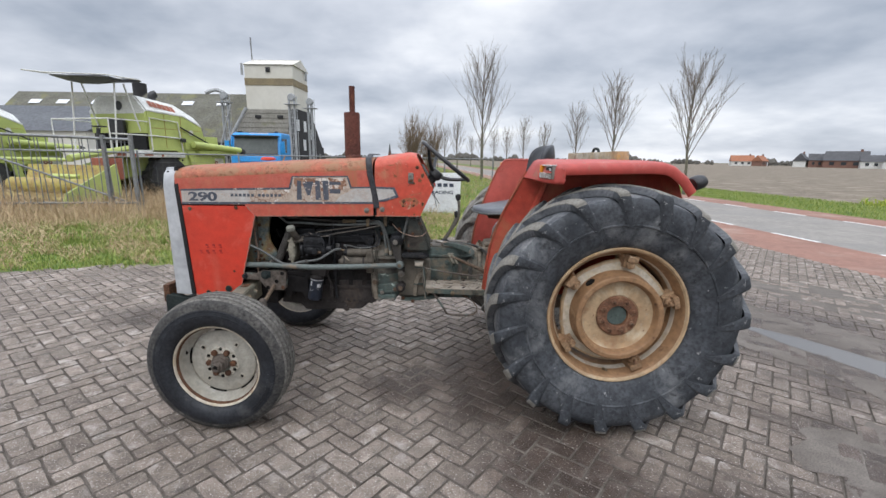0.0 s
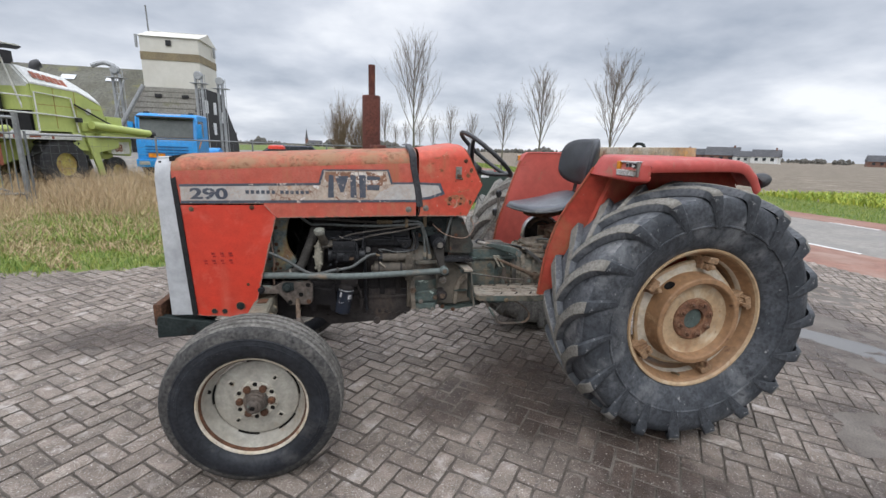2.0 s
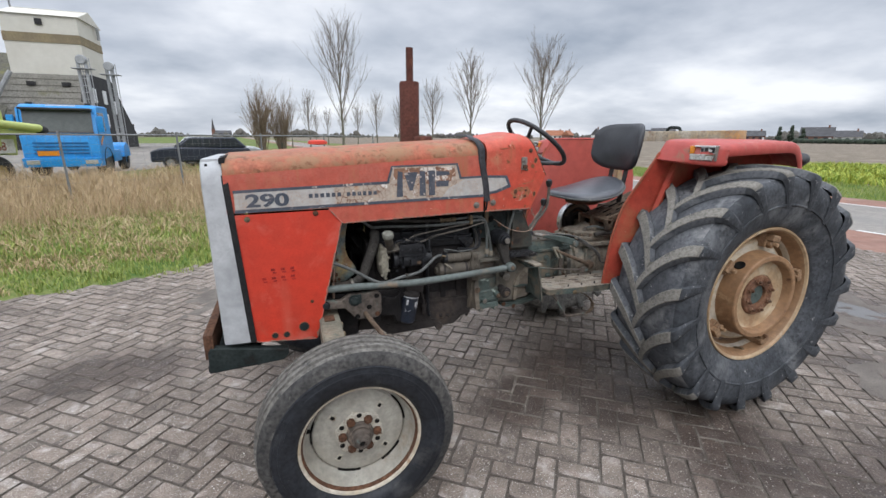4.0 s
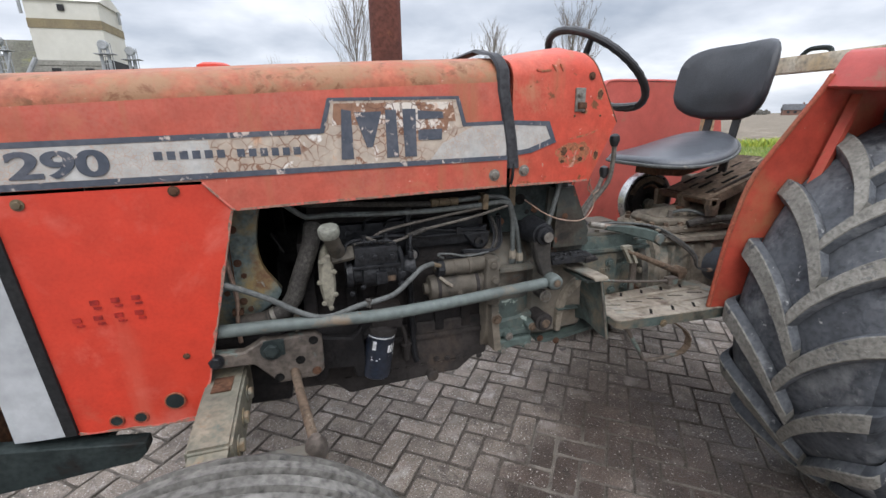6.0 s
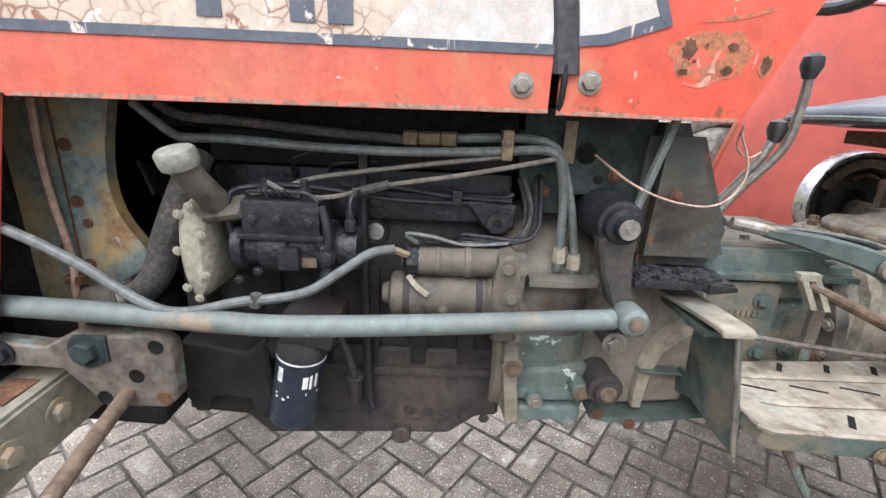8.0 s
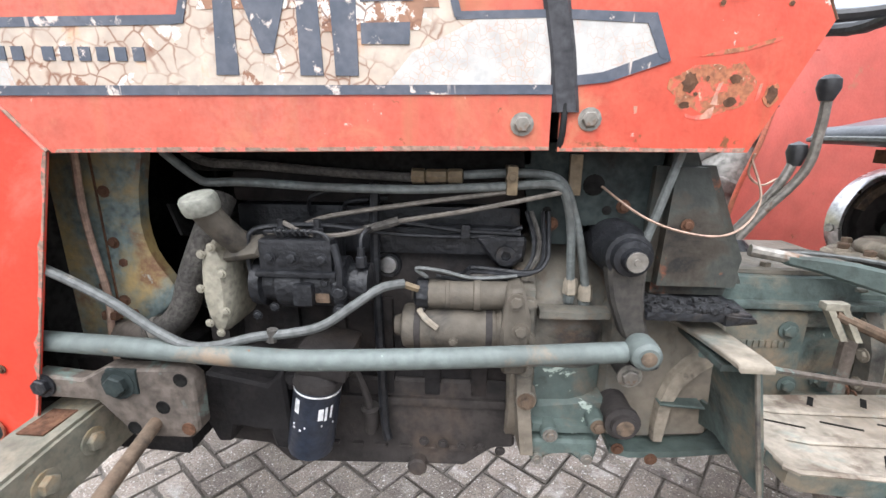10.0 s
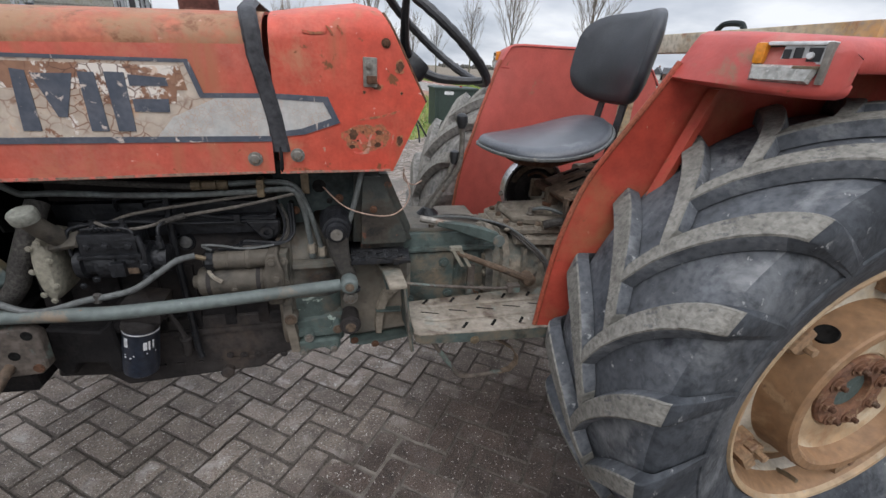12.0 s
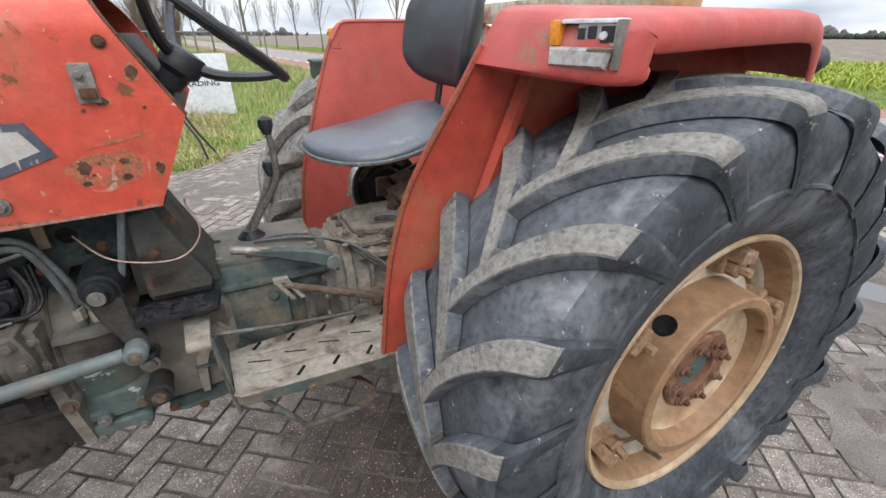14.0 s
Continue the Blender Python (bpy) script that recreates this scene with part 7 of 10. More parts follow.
lobes = [(0.814, 0.632), (0.813, 0.606), (0.820, 0.588), (0.834, 0.580), (0.850, 0.584), (0.862, 0.596), (0.905, 0.600), (0.918, 0.589), (0.934, 0.582), (0.950, 0.588), (0.958, 0.606), (0.956, 0.634)]
part("lower_cover", plate(lobes, -0.194, -0.10, 0.006), flange_mat, E_, "blue-green lobed cover patched with flaking paint")
part("cover_web", plate([(0.806, 0.70), (0.806, 0.60), (0.965, 0.60), (0.985, 0.66), (0.972, 0.72)], -0.168, -0.05, 0.012), flange_mat, E_)
part("bolt_ridge", rings([[(x - 0.013, -0.202, z), (x + 0.013, -0.202, z), (x + 0.018, -0.15, z), (x - 0.018, -0.15, z)] for x, z in ((0.800, 0.955), (0.800, 0.80), (0.805, 0.70), (0.812, 0.64), (0.816, 0.60))]), bell_mat, E_)
for z in (0.93, 0.86, 0.795):
    bolt(0.803, -0.203, z, E_, 0.010, bell_mat, z * 7)
for x, z, r in ((0.808, 0.726, 0.021), (0.859, 0.651, 0.017), (0.951, 0.676, 0.018), (0.838, 0.593, 0.012), (0.935, 0.599, 0.014)):
    part("bolt_boss", lathe([(r + 0.004, -0.14), (r, -0.200), (r - 0.003, -0.203), (0.0, -0.204)], (x, 0, z), "y", 16), flange_mat if x > 0.82 else bell_mat, E_)
    bolt(x, -0.203, z, E_, r * 0.60, (steel, rusty_tan)[z > 0.66], x * 11)
part("clutch_rod_bolt", tube([(0.935, -0.15, 0.655), (0.935, -0.15, 0.625)], 0.012, 8), bell_mat, E_)
# front of the gearbox with its bottom flange and a curved rib
part("gearbox_front", plate([(0.955, 0.915), (1.21, 0.90), (1.21, 0.606), (1.03, 0.590), (0.955, 0.60)], -0.140, 0.15, 0.022), bell_mat, E_, "dark green and brown gearbox front")
part("curved_rib", rings([[(x - w, -0.135, z + w * k), (x - w * 0.7, -0.156, z + w * k * 0.7), (x + w * 0.7, -0.156, z - w * k * 0.7), (x + w, -0.135, z - w * k)] for x, z, w, k in ((1.175, 0.812, 0.014, 1.2), (1.140, 0.785, 0.016, 1.0), (1.112, 0.752, 0.017, 0.7), (1.096, 0.705, 0.017, 0.2), (1.091, 0.650, 0.016, 0.0), (1.090, 0.612, 0.013, 0.0))]), cast_mat, E_, "pale tan curved casting rib")
part("bottom_flange", rings([[(x, -0.168, z - 0.007), (x, -0.10, z - 0.007), (x, -0.10, z + 0.007), (x, -0.168, z + 0.007)] for x, z in ((0.99, 0.596), (1.03, 0.586), (1.12, 0.592), (1.26, 0.612))]), green_mat, E_)
for x, z in ((1.005, 0.602), (1.075, 0.580)):
    bolt(x, -0.170, z, E_, 0.009, rust_mat, x * 9)
part("pedal_shaft", lathe([(0.030, -0.14), (0.030, -0.20), (0.034, -0.202), (0.034, -0.215), (0.024, -0.217), (0.024, -0.228), (0.0, -0.23)], (0.992, 0, 0.693), "y", 18), sump_mat, E_)
part("shaft_end", lathe([(0.0, -0.2315), (0.015, -0.231), (0.017, -0.229)], (0.992, 0, 0.693), "y", 16), rusty_tan, E_)
bolt(0.996, -0.205, 0.792, E_, 0.016, steel, 0.3)
part("bolt_shank", tube([(0.996, -0.13, 0.792), (0.996, -0.206, 0.792)], 0.019, 12), bell_mat, E_)
cp = part("cowl_support", plate([(0.785, 1.215), (1.04, 1.215), (1.03, 1.05), (0.945, 1.03), (0.935, 1.065), (0.90, 1.062), (0.885, 1.025), (0.812, 1.026), (0.80, 1.08)], -0.13, -0.118), green_dark, E_, "dark green cowl support plate with holes")
for x, z, r in ((0.918, 1.139, 0.018), (0.835, 1.090, 0.006), (0.946, 1.092, 0.007)):
    part("plate_hole", lathe([(0.0, -0.1312), (r, -0.1312), (r + 0.002, -0.1300)], (x, 0, z), "y", 16), dark_void, cp)
for x, z in ((0.975, 1.10), (0.845, 1.065)):
    bolt(x, -0.131, z, E_, 0.009, rust_mat)
# dark plate added to block light through the gap behind the engine
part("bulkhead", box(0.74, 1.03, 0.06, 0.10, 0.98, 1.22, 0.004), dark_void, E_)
part("latch_tongue", box(0.868, 0.890, -0.150, -0.140, 1.122, 1.195, 0.002), brass, E_)
gus = rings([[(x, -0.17 + d, z) for x, z in ((1.022, 1.20), (1.112, 1.20), (1.205, 0.985), (1.196, 0.936), (1.012, 0.936))] for d in (0.0, 0.20)])
bmesh.ops.bevel(gus, geom=gus.edges[:], offset=0.024, segments=4, affect="EDGES")
part("column_housing", gus, column_mat, E_, "grimy green steering column housing with a rusty patch")
part("stay_rod", tube([(1.045, -0.18, 1.205), (1.018, -0.18, 1.10), (0.996, -0.18, 1.02)], 0.008, 8, smooth=False), pipe_mat, E_)
bolt(1.075, -0.1725, 1.075, E_, 0.008, rust_mat)
part("grimy_shelf", box(1.0, 1.175, -0.235, -0.02, 0.918, 0.934, 0.004), oily, E_, "shelf caked with black grime")
tarb = bmesh.new()
for k in range(130):
    x, y = random.uniform(1.005, 1.15), random.uniform(-0.23, -0.17)
    s = random.uniform(0.003, 0.008)
    box(x - s, x + s, y - s, y + s, 0.932, 0.934 + s * 1.2, s * 0.5, tarb)
part("caked_grime", tarb, tar, E_, "crumbly black grime")
part("shelf_end", rings([[(1.13, -0.24, 0.932), (1.178, -0.24, 0.928), (1.185, -0.235, 0.918), (1.13, -0.24, 0.914)], [(1.12, -0.15, 0.932), (1.19, -0.15, 0.93), (1.19, -0.15, 0.918), (1.12, -0.15, 0.914)]]), oily, E_)
part("copper_wire", tube([(0.93, -0.14, 1.138), (0.985, -0.19, 1.095), (1.05, -0.20, 1.07), (1.12, -0.2, 1.063), (1.165, -0.19, 1.085), (1.185, -0.18, 1.13), (1.165, -0.17, 1.19)], 0.0022, 5), copper, E_, "bare copper wire")
part("copper_wire", tube([(1.168, -0.17, 1.20), (1.17, -0.16, 1.165), (1.20, -0.15, 1.145), (1.23, -0.14, 1.155)], 0.0022, 5), copper, E_)

# gearbox, levers, linkage
gb = bmesh.new()
box(1.10, 1.52, -0.10, 0.17, 0.585, 0.93, 0.02, gb)
box(1.14, 1.45, -0.115, 0.19, 0.86, 0.965, 0.012, gb)
box(1.18, 1.36, -0.125, -0.08, 0.70, 0.90, 0.02, gb)
part("gearbox", gb, green_mat, E_, "grimy blue-green gearbox casing")
for x, z in ((1.20, 0.72), (1.32, 0.86), (1.34, 0.74), (1.42, 0.74), (1.43, 0.88)):
    bolt(x, -0.126 if x < 1.37 else -0.104, z, E_, 0.013, green_mat, x * 5)
for k in range(8):
    part("casting_mark", box(1.235 + k * 0.012, 1.243 + k * 0.012, -0.128, -0.124, 0.822, 0.836, 0.001), green_mat, E_)
# rear axle centre: a flanged, ribbed casting caked with dirt
ra = rings([[(x, YC + u * w, 0.775 + v * h) for u, v in ((-0.7, -1), (-0.97, -0.7), (-1, 0.1), (-0.96, 0.55), (-0.75, 0.88), (-0.4, 1), (0.4, 1), (0.75, 0.88), (0.96, 0.55), (1, 0.1), (0.97, -0.7), (0.7, -1))] for x, w, h in ((1.50, 0.155, 0.165), (1.535, 0.155, 0.165), (1.54, 0.175, 0.18), (1.565, 0.175, 0.18), (1.57, 0.158, 0.16), (1.66, 0.175, 0.165), (1.80, 0.20, 0.175), (1.95, 0.215, 0.185), (2.06, 0.22, 0.19))])
part("rear_axle_centre", ra, cast_mat, E_, "dirt-caked tan rear axle casing")
part("casting_ridge", rings([[(x, y, 0.915), (x, y - 0.014, 0.918), (x, y - 0.014, 0.936), (x, y + 0.04, 0.942)] for x, y in ((1.58, -0.118), (1.66, -0.132), (1.80, -0.152), (1.95, -0.168))]), cast_mat, E_)
for k in range(4):
    part("casting_rib", rings([[(1.62 + 0.085 * k - w, -0.11 - 0.012 * k + d, z) for w, d in ((0.008, 0.0), (-0.008, 0.0), (-0.006, -0.03), (0.006, -0.03))] for z in (0.69, 0.80, 0.90)]), cast_mat, E_)
for k in range(5):
    a = 2.2 + k * 0.5
    bolt(1.568, YC + 0.165 * math.cos(a) - 0.004, 0.775 + 0.168 * math.sin(a), E_, 0.010, cast_mat, k, "bolt", "", Matrix.Rotation(math.pi / 2, 4, "Z"))
# hydraulic cover: stepped plate with a row of bolts on bosses
cov = slab([(1.545, -0.075), (1.60, -0.115), (1.85, -0.125), (1.95, -0.11), (1.95, 0.17), (1.60, 0.17), (1.545, 0.13)], 0.945, 0.968, 0.005)
cov = part("hydraulic_cover", cov, cast_mat, E_, "dirty bolted hydraulic cover")
part("cover_step", slab([(1.59, -0.05), (1.64, -0.085), (1.82, -0.095), (1.90, -0.07), (1.90, 0.13), (1.63, 0.13), (1.59, 0.10)], 0.966, 1.000, 0.010), cast_mat, cov)
part("cover_hump", rings([[(x, YC - 0.03 + 0.06 * math.cos(a), 0.995 + h * math.sin(a)) for a in (math.pi * q / 8 for q in range(9))] for x, h in ((1.62, 0.005), (1.65, 0.03), (1.78, 0.045), (1.92, 0.04))]), cast_mat, cov)
for x, y in ((1.565, -0.06), (1.605, -0.095), (1.67, -0.105), (1.735, -0.108), (1.80, -0.112), (1.87, -0.11), (1.565, 0.02), (1.565, 0.09), (1.62, 0.15), (1.72, 0.15)):
    part("bolt_boss", lathe([(0.018, 0.966), (0.016, 0.975), (0.0, 0.976)], (x, y, 0), "z", 10), cast_mat, cov)
    part("cover_bolt", lathe([(0.0115, 0.975), (0.0115, 0.986), (0.009, 0.988), (0.0, 0.988)], (x, y, 0), "z", 6), rusty_tan, cov)
part("banjo_fitting", lathe([(0.016, 0.99), (0.016, 1.005), (0.010, 1.008), (0.010, 1.03), (0.0, 1.031)], (1.66, -0.055, 0), "z", 8), steel, cov)
part("breather", lathe([(0.013, 0.99), (0.013, 1.02), (0.018, 1.022), (0.018, 1.034), (0.0, 1.038)], (1.74, -0.02, 0), "z", 12), rust_mat, cov)
part("rubber_hose", tube([(1.68, -0.13, 0.985), (1.72, -0.14, 0.998), (1.80, -0.145, 1.000), (1.92, -0.15, 1.003), (2.02, -0.15, 1.03)], 0.015, 10), hose_mat, E_, "greasy black rubber hose")
part("lift_pipe", tube([(1.66, -0.055, 1.02), (1.70, -0.09, 1.035), (1.76, -0.12, 1.02), (1.86, -0.15, 0.985), (1.95, -0.18, 0.97)], 0.007, 8), pipe_mat, E_)
part("lift_pipe", tube([(1.74, 0.02, 1.03), (1.80, 0.0, 1.06), (1.90, -0.02, 1.055), (2.0, -0.06, 1.02)], 0.007, 8), rust_mat, E_)
# gearbox details: rib lines, a raised joint and small brackets
for z0, z1 in ((0.70, 0.705), (0.905, 0.912)):
    part("casting_ridge", box(1.19, 1.50, -0.134, -0.10, z0, z1 + 0.006, 0.003), green_mat, E_)
part("joint_flange", rings([[(1.475, YC + u * 0.15, 0.77 + v * 0.17), (1.502, YC + u * 0.15, 0.77 + v * 0.17), (1.502, YC + u * 0.185, 0.77 + v * 0.195), (1.475, YC + u * 0.185, 0.77 + v * 0.195)] for u, v in ((math.cos(2 * math.pi * q / 24), math.sin(2 * math.pi * q / 24)) for q in range(25))], caps=False), bell_mat, E_)
for q in range(9):
    a = 1.9 + q * 0.34
    bolt(1.474, YC + 0.168 * math.cos(a), 0.77 + 0.182 * math.sin(a), E_, 0.010, cast_mat, q, "bolt", "", Matrix.Rotation(-math.pi / 2, 4, "Z"))
part("selector_cover", slab([(1.18, -0.09), (1.30, -0.10), (1.47, -0.10), (1.47, 0.15), (1.18, 0.15)], 0.962, 0.978, 0.004), bell_mat, E_)
for x, y in ((1.20, -0.075), (1.28, -0.085), (1.37, -0.085), (1.45, -0.085), (1.45, 0.0), (1.20, 0.06)):
    part("cover_bolt", lathe([(0.010, 0.977), (0.010, 0.987), (0.0, 0.988)], (x, y, 0), "z", 6), cast_mat, E_)
part("pull_link", rings([[(1.40, -0.16, z), (1.425, -0.16, z), (1.425, -0.148, z), (1.40, -0.148, z)] for z in (0.86, 0.80, 0.745)]), bracket_mat, E_)
part("return_spring", tube([(1.42 + 0.0055 * q, -0.158 + 0.007 * math.cos(q * 2.1), 0.76 - 0.004 * q + 0.007 * math.sin(q * 2.1)) for q in range(22)], 0.0022, 5), rust_mat, E_)
part("clevis", box(1.53, 1.575, -0.225, -0.195, 0.772, 0.800, 0.005), bracket_mat, E_)
for q in range(26):
    # clods of dried dirt in the corners of the castings
    x, y, z, r = random.choice(((1.15, -0.11, 0.93, 0.012), (1.5, -0.15, 0.66, 0.012), (1.55, -0.14, 0.95, 0.012), (1.48, -0.13, 0.95, 0.010), (1.62, -0.16, 0.70, 0.014)))
    x, z = x + random.uniform(-0.05, 0.18), z + random.uniform(-0.02, 0.02)
    r *= random.uniform(0.4, 1.0)
    clod = bmesh.new()
    bmesh.ops.create_icosphere(clod, subdivisions=1, radius=r, matrix=Matrix.Translation((x, y + random.uniform(-0.005, 0.02), z)) @ Matrix.Diagonal((1.4, 1, 0.7, 1)))
    part("dried_dirt", clod, cast_mat, E_)
for sgn in (-1, 1):
    part("axle_trumpet", lathe([(0.155, 0.12), (0.15, 0.20), (0.11, 0.26), (0.10, 0.40), (0.12, 0.48), (0.12, 0.62)], (2.29, YC, 0.737), "y", 24) if sgn > 0 else lathe([(0.155, -0.12), (0.15, -0.20), (0.11, -0.26), (0.10, -0.40), (0.12, -0.48), (0.12, -0.62)], (2.29, YC, 0.737), "y", 24), cast_mat, E_)
part("differential_case", box(2.04, 2.50, -0.2, 0.26, 0.55, 0.95, 0.05), cast_mat, E_)
part("hydraulic_lift_cover", box(1.95, 2.45, -0.15, 0.21, 0.94, 1.14, 0.03), cast_mat, E_)
disc = part("brake_drum", lathe([(0.0, 0.30), (0.03, 0.29), (0.04, 0.27), (0.085, 0.268), (0.09, 0.285), (0.112, 0.287), (0.115, 0.26), (0.128, 0.258), (0.130, 0.30), (0.0, 0.31)], (1.82, 0, 1.005), "y", 36), sump_mat, E_, "greasy brake drum with a bright rim")
part("drum_rim", lathe([(0.130, 0.262), (0.132, 0.255), (0.141, 0.254), (0.144, 0.262), (0.144, 0.30), (0.130, 0.30)], (1.82, 0, 1.005), "y", 40), chrome, disc)
part("brake_shoe", rings([[(1.82 - r * math.cos(a), y, 1.005 + r * math.sin(a)) for r, y in ((0.100, 0.245), (0.122, 0.245), (0.122, 0.275), (0.100, 0.275))] for a in (0.35 + 0.18 * q for q in range(12))]), rusty_tan, disc)
part("shoe_spring", tube([(1.78, 0.25, 1.07), (1.82, 0.245, 1.085), (1.87, 0.25, 1.06)], 0.006, 6), rust_mat, disc)
part("drum_hub", lathe([(0.0, 0.235), (0.022, 0.235), (0.026, 0.242), (0.030, 0.27), (0.0, 0.28)], (1.83, 0, 0.985), "y", 14), green_mat, disc)
part("axle_stub", tube([(1.83, 0.26, 0.985), (1.84, 0.15, 0.97), (1.86, 0.08, 0.95)], (0.028, 0.040), 12), cast_mat, E_)
part("drum_knob", tube([(1.69, 0.28, 0.985), (1.67, 0.275, 0.987)], (0.010, 0.012), 8), steel, E_)
part("gear_lever", tube([(1.298, 0.06, 0.985), (1.34, 0.05, 1.06), (1.394, 0.025, 1.155), (1.400, 0.015, 1.24), (1.393, 0.006, 1.310)], 0.0095, 10), steel, E_, "worn gear lever")
part("lever_knob", lathe([(0.0, 1.32), (0.012, 1.322), (0.021, 1.345), (0.019, 1.362), (0.010, 1.370), (0.0, 1.372)], (1.392, 0.006, -0.025), "z", 14), black_plastic, E_, "black lever knob")
part("gear_lever", tube([(1.285, 0.08, 0.985), (1.335, 0.07, 1.06), (1.368, 0.05, 1.13), (1.382, 0.045, 1.175)], 0.0095, 10), steel, E_)
part("lever_knob", lathe([(0.0, -0.03), (0.012, -0.028), (0.020, 0.0), (0.017, 0.016), (0.0, 0.024)], (1.385, 0.045, 1.195), "z", 14), black_plastic, E_)
part("lever_gaiter", lathe([(0.06, 0.955), (0.062, 0.965), (0.045, 0.975), (0.035, 0.985), (0.02, 1.0), (0.0, 1.0)], (1.298, 0.065, 0), "z", 18), oily, E_)
part("lever_base", lathe([(0.075, 0.94), (0.075, 0.957), (0.0, 0.957)], (1.298, 0.065, 0), "z", 18), pipe_mat, E_)
lk = rings([[(x, y - 0.010, z - h), (x, y + 0.014, z - h), (x, y + 0.014, z + h), (x, y - 0.010, z + h)] for x, y, z, h in ((1.29, -0.115, 1.002, 0.010), (1.34, -0.128, 0.996, 0.014), (1.40, -0.145, 0.984, 0.020), (1.45, -0.160, 0.972, 0.022), (1.49, -0.172, 0.958, 0.024), (1.51, -0.176, 0.938, 0.018))])
bmesh.ops.bevel(lk, geom=lk.edges[:], offset=0.005, segments=1, affect="EDGES")
part("hand_brake_link", lk, green_mat, E_, "pale blue-green hand brake linkage")
part("link_pivot", lathe([(0.020, -0.14), (0.020, -0.150), (0.0, -0.152)], (1.492, -0.042, 0.956), "y", 14), link_mat, E_)
part("lever_handle", tube([(1.236, -0.099, 1.014), (1.29, -0.112, 1.006), (1.34, -0.125, 0.998)], 0.012, 10), steel, E_)
part("brake_rod", tube([(1.345, -0.187, 0.922), (1.43, -0.187, 0.885), (1.52, -0.187, 0.846), (1.615, -0.187, 0.804)], (0.009, 0.014), 10), rusty_tan, E_)
part("rod_end", lathe([(0.0, -0.188), (0.014, -0.188), (0.024, -0.182), (0.024, -0.145), (0.0, -0.143)], (1.621, -0.016, 0.802), "y", 12), rusty_tan, E_)
for dx, dz in ((0.0, 0.0), (0.026, -0.002)):
    part("fork_blade", rings([[(x + dx, -0.195, z + dz), (x + dx + 0.012, -0.195, z + dz), (x + dx + 0.012, -0.178, z + dz), (x + dx, -0.178, z + dz)] for x, z in ((1.322, 0.940), (1.340, 0.910), (1.362, 0.872))]), pale_mat, E_)
part("fork_bridge", box(1.322, 1.362, -0.196, -0.177, 0.930, 0.944, 0.003), pale_mat, E_)
part("clutch_rod", tube([(1.10, -0.235, 0.858), (1.25, -0.225, 0.826), (1.45, -0.215, 0.795), (1.56, -0.21, 0.785)], 0.006, 6), bracket_mat, E_)
for k in range(3):
    part("cable", tube([(1.30, 0.00, 0.985), (1.42, -0.02 - 0.01 * k, 0.992), (1.54, -0.08 - 0.012 * k, 0.965 + 0.008 * k), (1.60 + 0.012 * k, -0.155, 0.93), (1.665 + 0.008 * k, -0.19, 0.87), (1.69, -0.20, 0.82), (1.76, -0.20, 0.80)], 0.0045, 6), (hose_mat, hose_mat, hose_grey)[k], E_)
part("cable_plug", tube([(1.745, -0.20, 0.803), (1.79, -0.20, 0.798)], 0.009, 8), copper, E_, "orange cable connector")
part("brake_canister", lathe([(0.0, -0.262), (0.020, -0.262), (0.030, -0.256), (0.058, -0.252), (0.064, -0.244), (0.064, -0.232), (0.071, -0.226), (0.074, -0.16), (0.066, -0.13), (0.0, -0.12)], (1.835, 0, 0.808), "y", 28), vinyl_seat, E_, "dark blue-grey brake canister")

# pedal, step post, step and stirrup
ped = rings([[(x, y, z - 0.010), (x + w, y, z - 0.010), (x + w, y, z), (x, y, z)] for x, y, z, w in ((1.076, -0.120, 0.888, 0.072), (1.084, -0.16, 0.889, 0.069), (1.094, -0.22, 0.891, 0.060), (1.100, -0.300, 0.895, 0.054), (1.102, -0.332, 0.895, 0.053), (1.103, -0.338, 0.890, 0.053))])
bmesh.ops.bevel(ped, geom=ped.edges[:], offset=0.002, segments=1, affect="EDGES")
part("clutch_pedal", ped, cast_mat, E_, "bare worn pedal plate")
outline = ((-0.304, 0.876), (-0.322, 0.760), (-0.338, 0.655), (-0.290, 0.652), (-0.242, 0.664), (-0.197, 0.672), (-0.118, 0.640), (-0.101, 0.664), (-0.127, 0.704), (-0.172, 0.712), (-0.174, 0.795), (-0.181, 0.822))
post = rings([[(1.152 + d + 0.10 * (0.88 - z), y, z) for y, z in outline] for d in (0.0, 0.007)])
bmesh.ops.bevel(post, geom=post.edges[:], offset=0.002, segments=1, affect="EDGES")
part("step_post", post, green_mat, E_, "dark green folded step support")
part("post_rim", tube([(1.153, -0.300, 0.878), (1.162, -0.322, 0.76), (1.174, -0.337, 0.655)], 0.0042, 6), bell_mat, E_)
part("gusset_shelf", slab([(1.08, -0.165), (1.165, -0.172), (1.165, -0.11), (1.08, -0.11)], 0.702, 0.708, 0.002), green_mat, E_)
part("step_arm", box(1.098, 1.150, -0.300, -0.15, 0.862, 0.874, 0.003), green_mat, E_)
stp = slab([(1.168, -0.178), (1.74, -0.135), (1.74, -0.402), (1.56, -0.394), (1.40, -0.386), (1.190, -0.374), (1.178, -0.364)], 0.734, 0.744, 0.003)
step = part("step", stp, step_mat, E_, "muddy worn footplate with slots and ridges")
part("step_edge", rings([[(x, y, z) for y, z in ((yy - 0.004, 0.741), (yy + 0.004, 0.741), (yy + 0.006, zl), (yy - 0.002, zl))] for x, yy, zl in ((1.176, -0.33, 0.716), (1.180, -0.366, 0.713), (1.192, -0.376, 0.710), (1.40, -0.388, 0.706), (1.56, -0.396, 0.705), (1.74, -0.404, 0.705))]), green_mat, step)
part("step_lip", tube([(1.177, -0.362, 0.742), (1.191, -0.375, 0.742), (1.40, -0.387, 0.742), (1.74, -0.403, 0.742)], 0.0055, 6, smooth=False), step_mat, step)
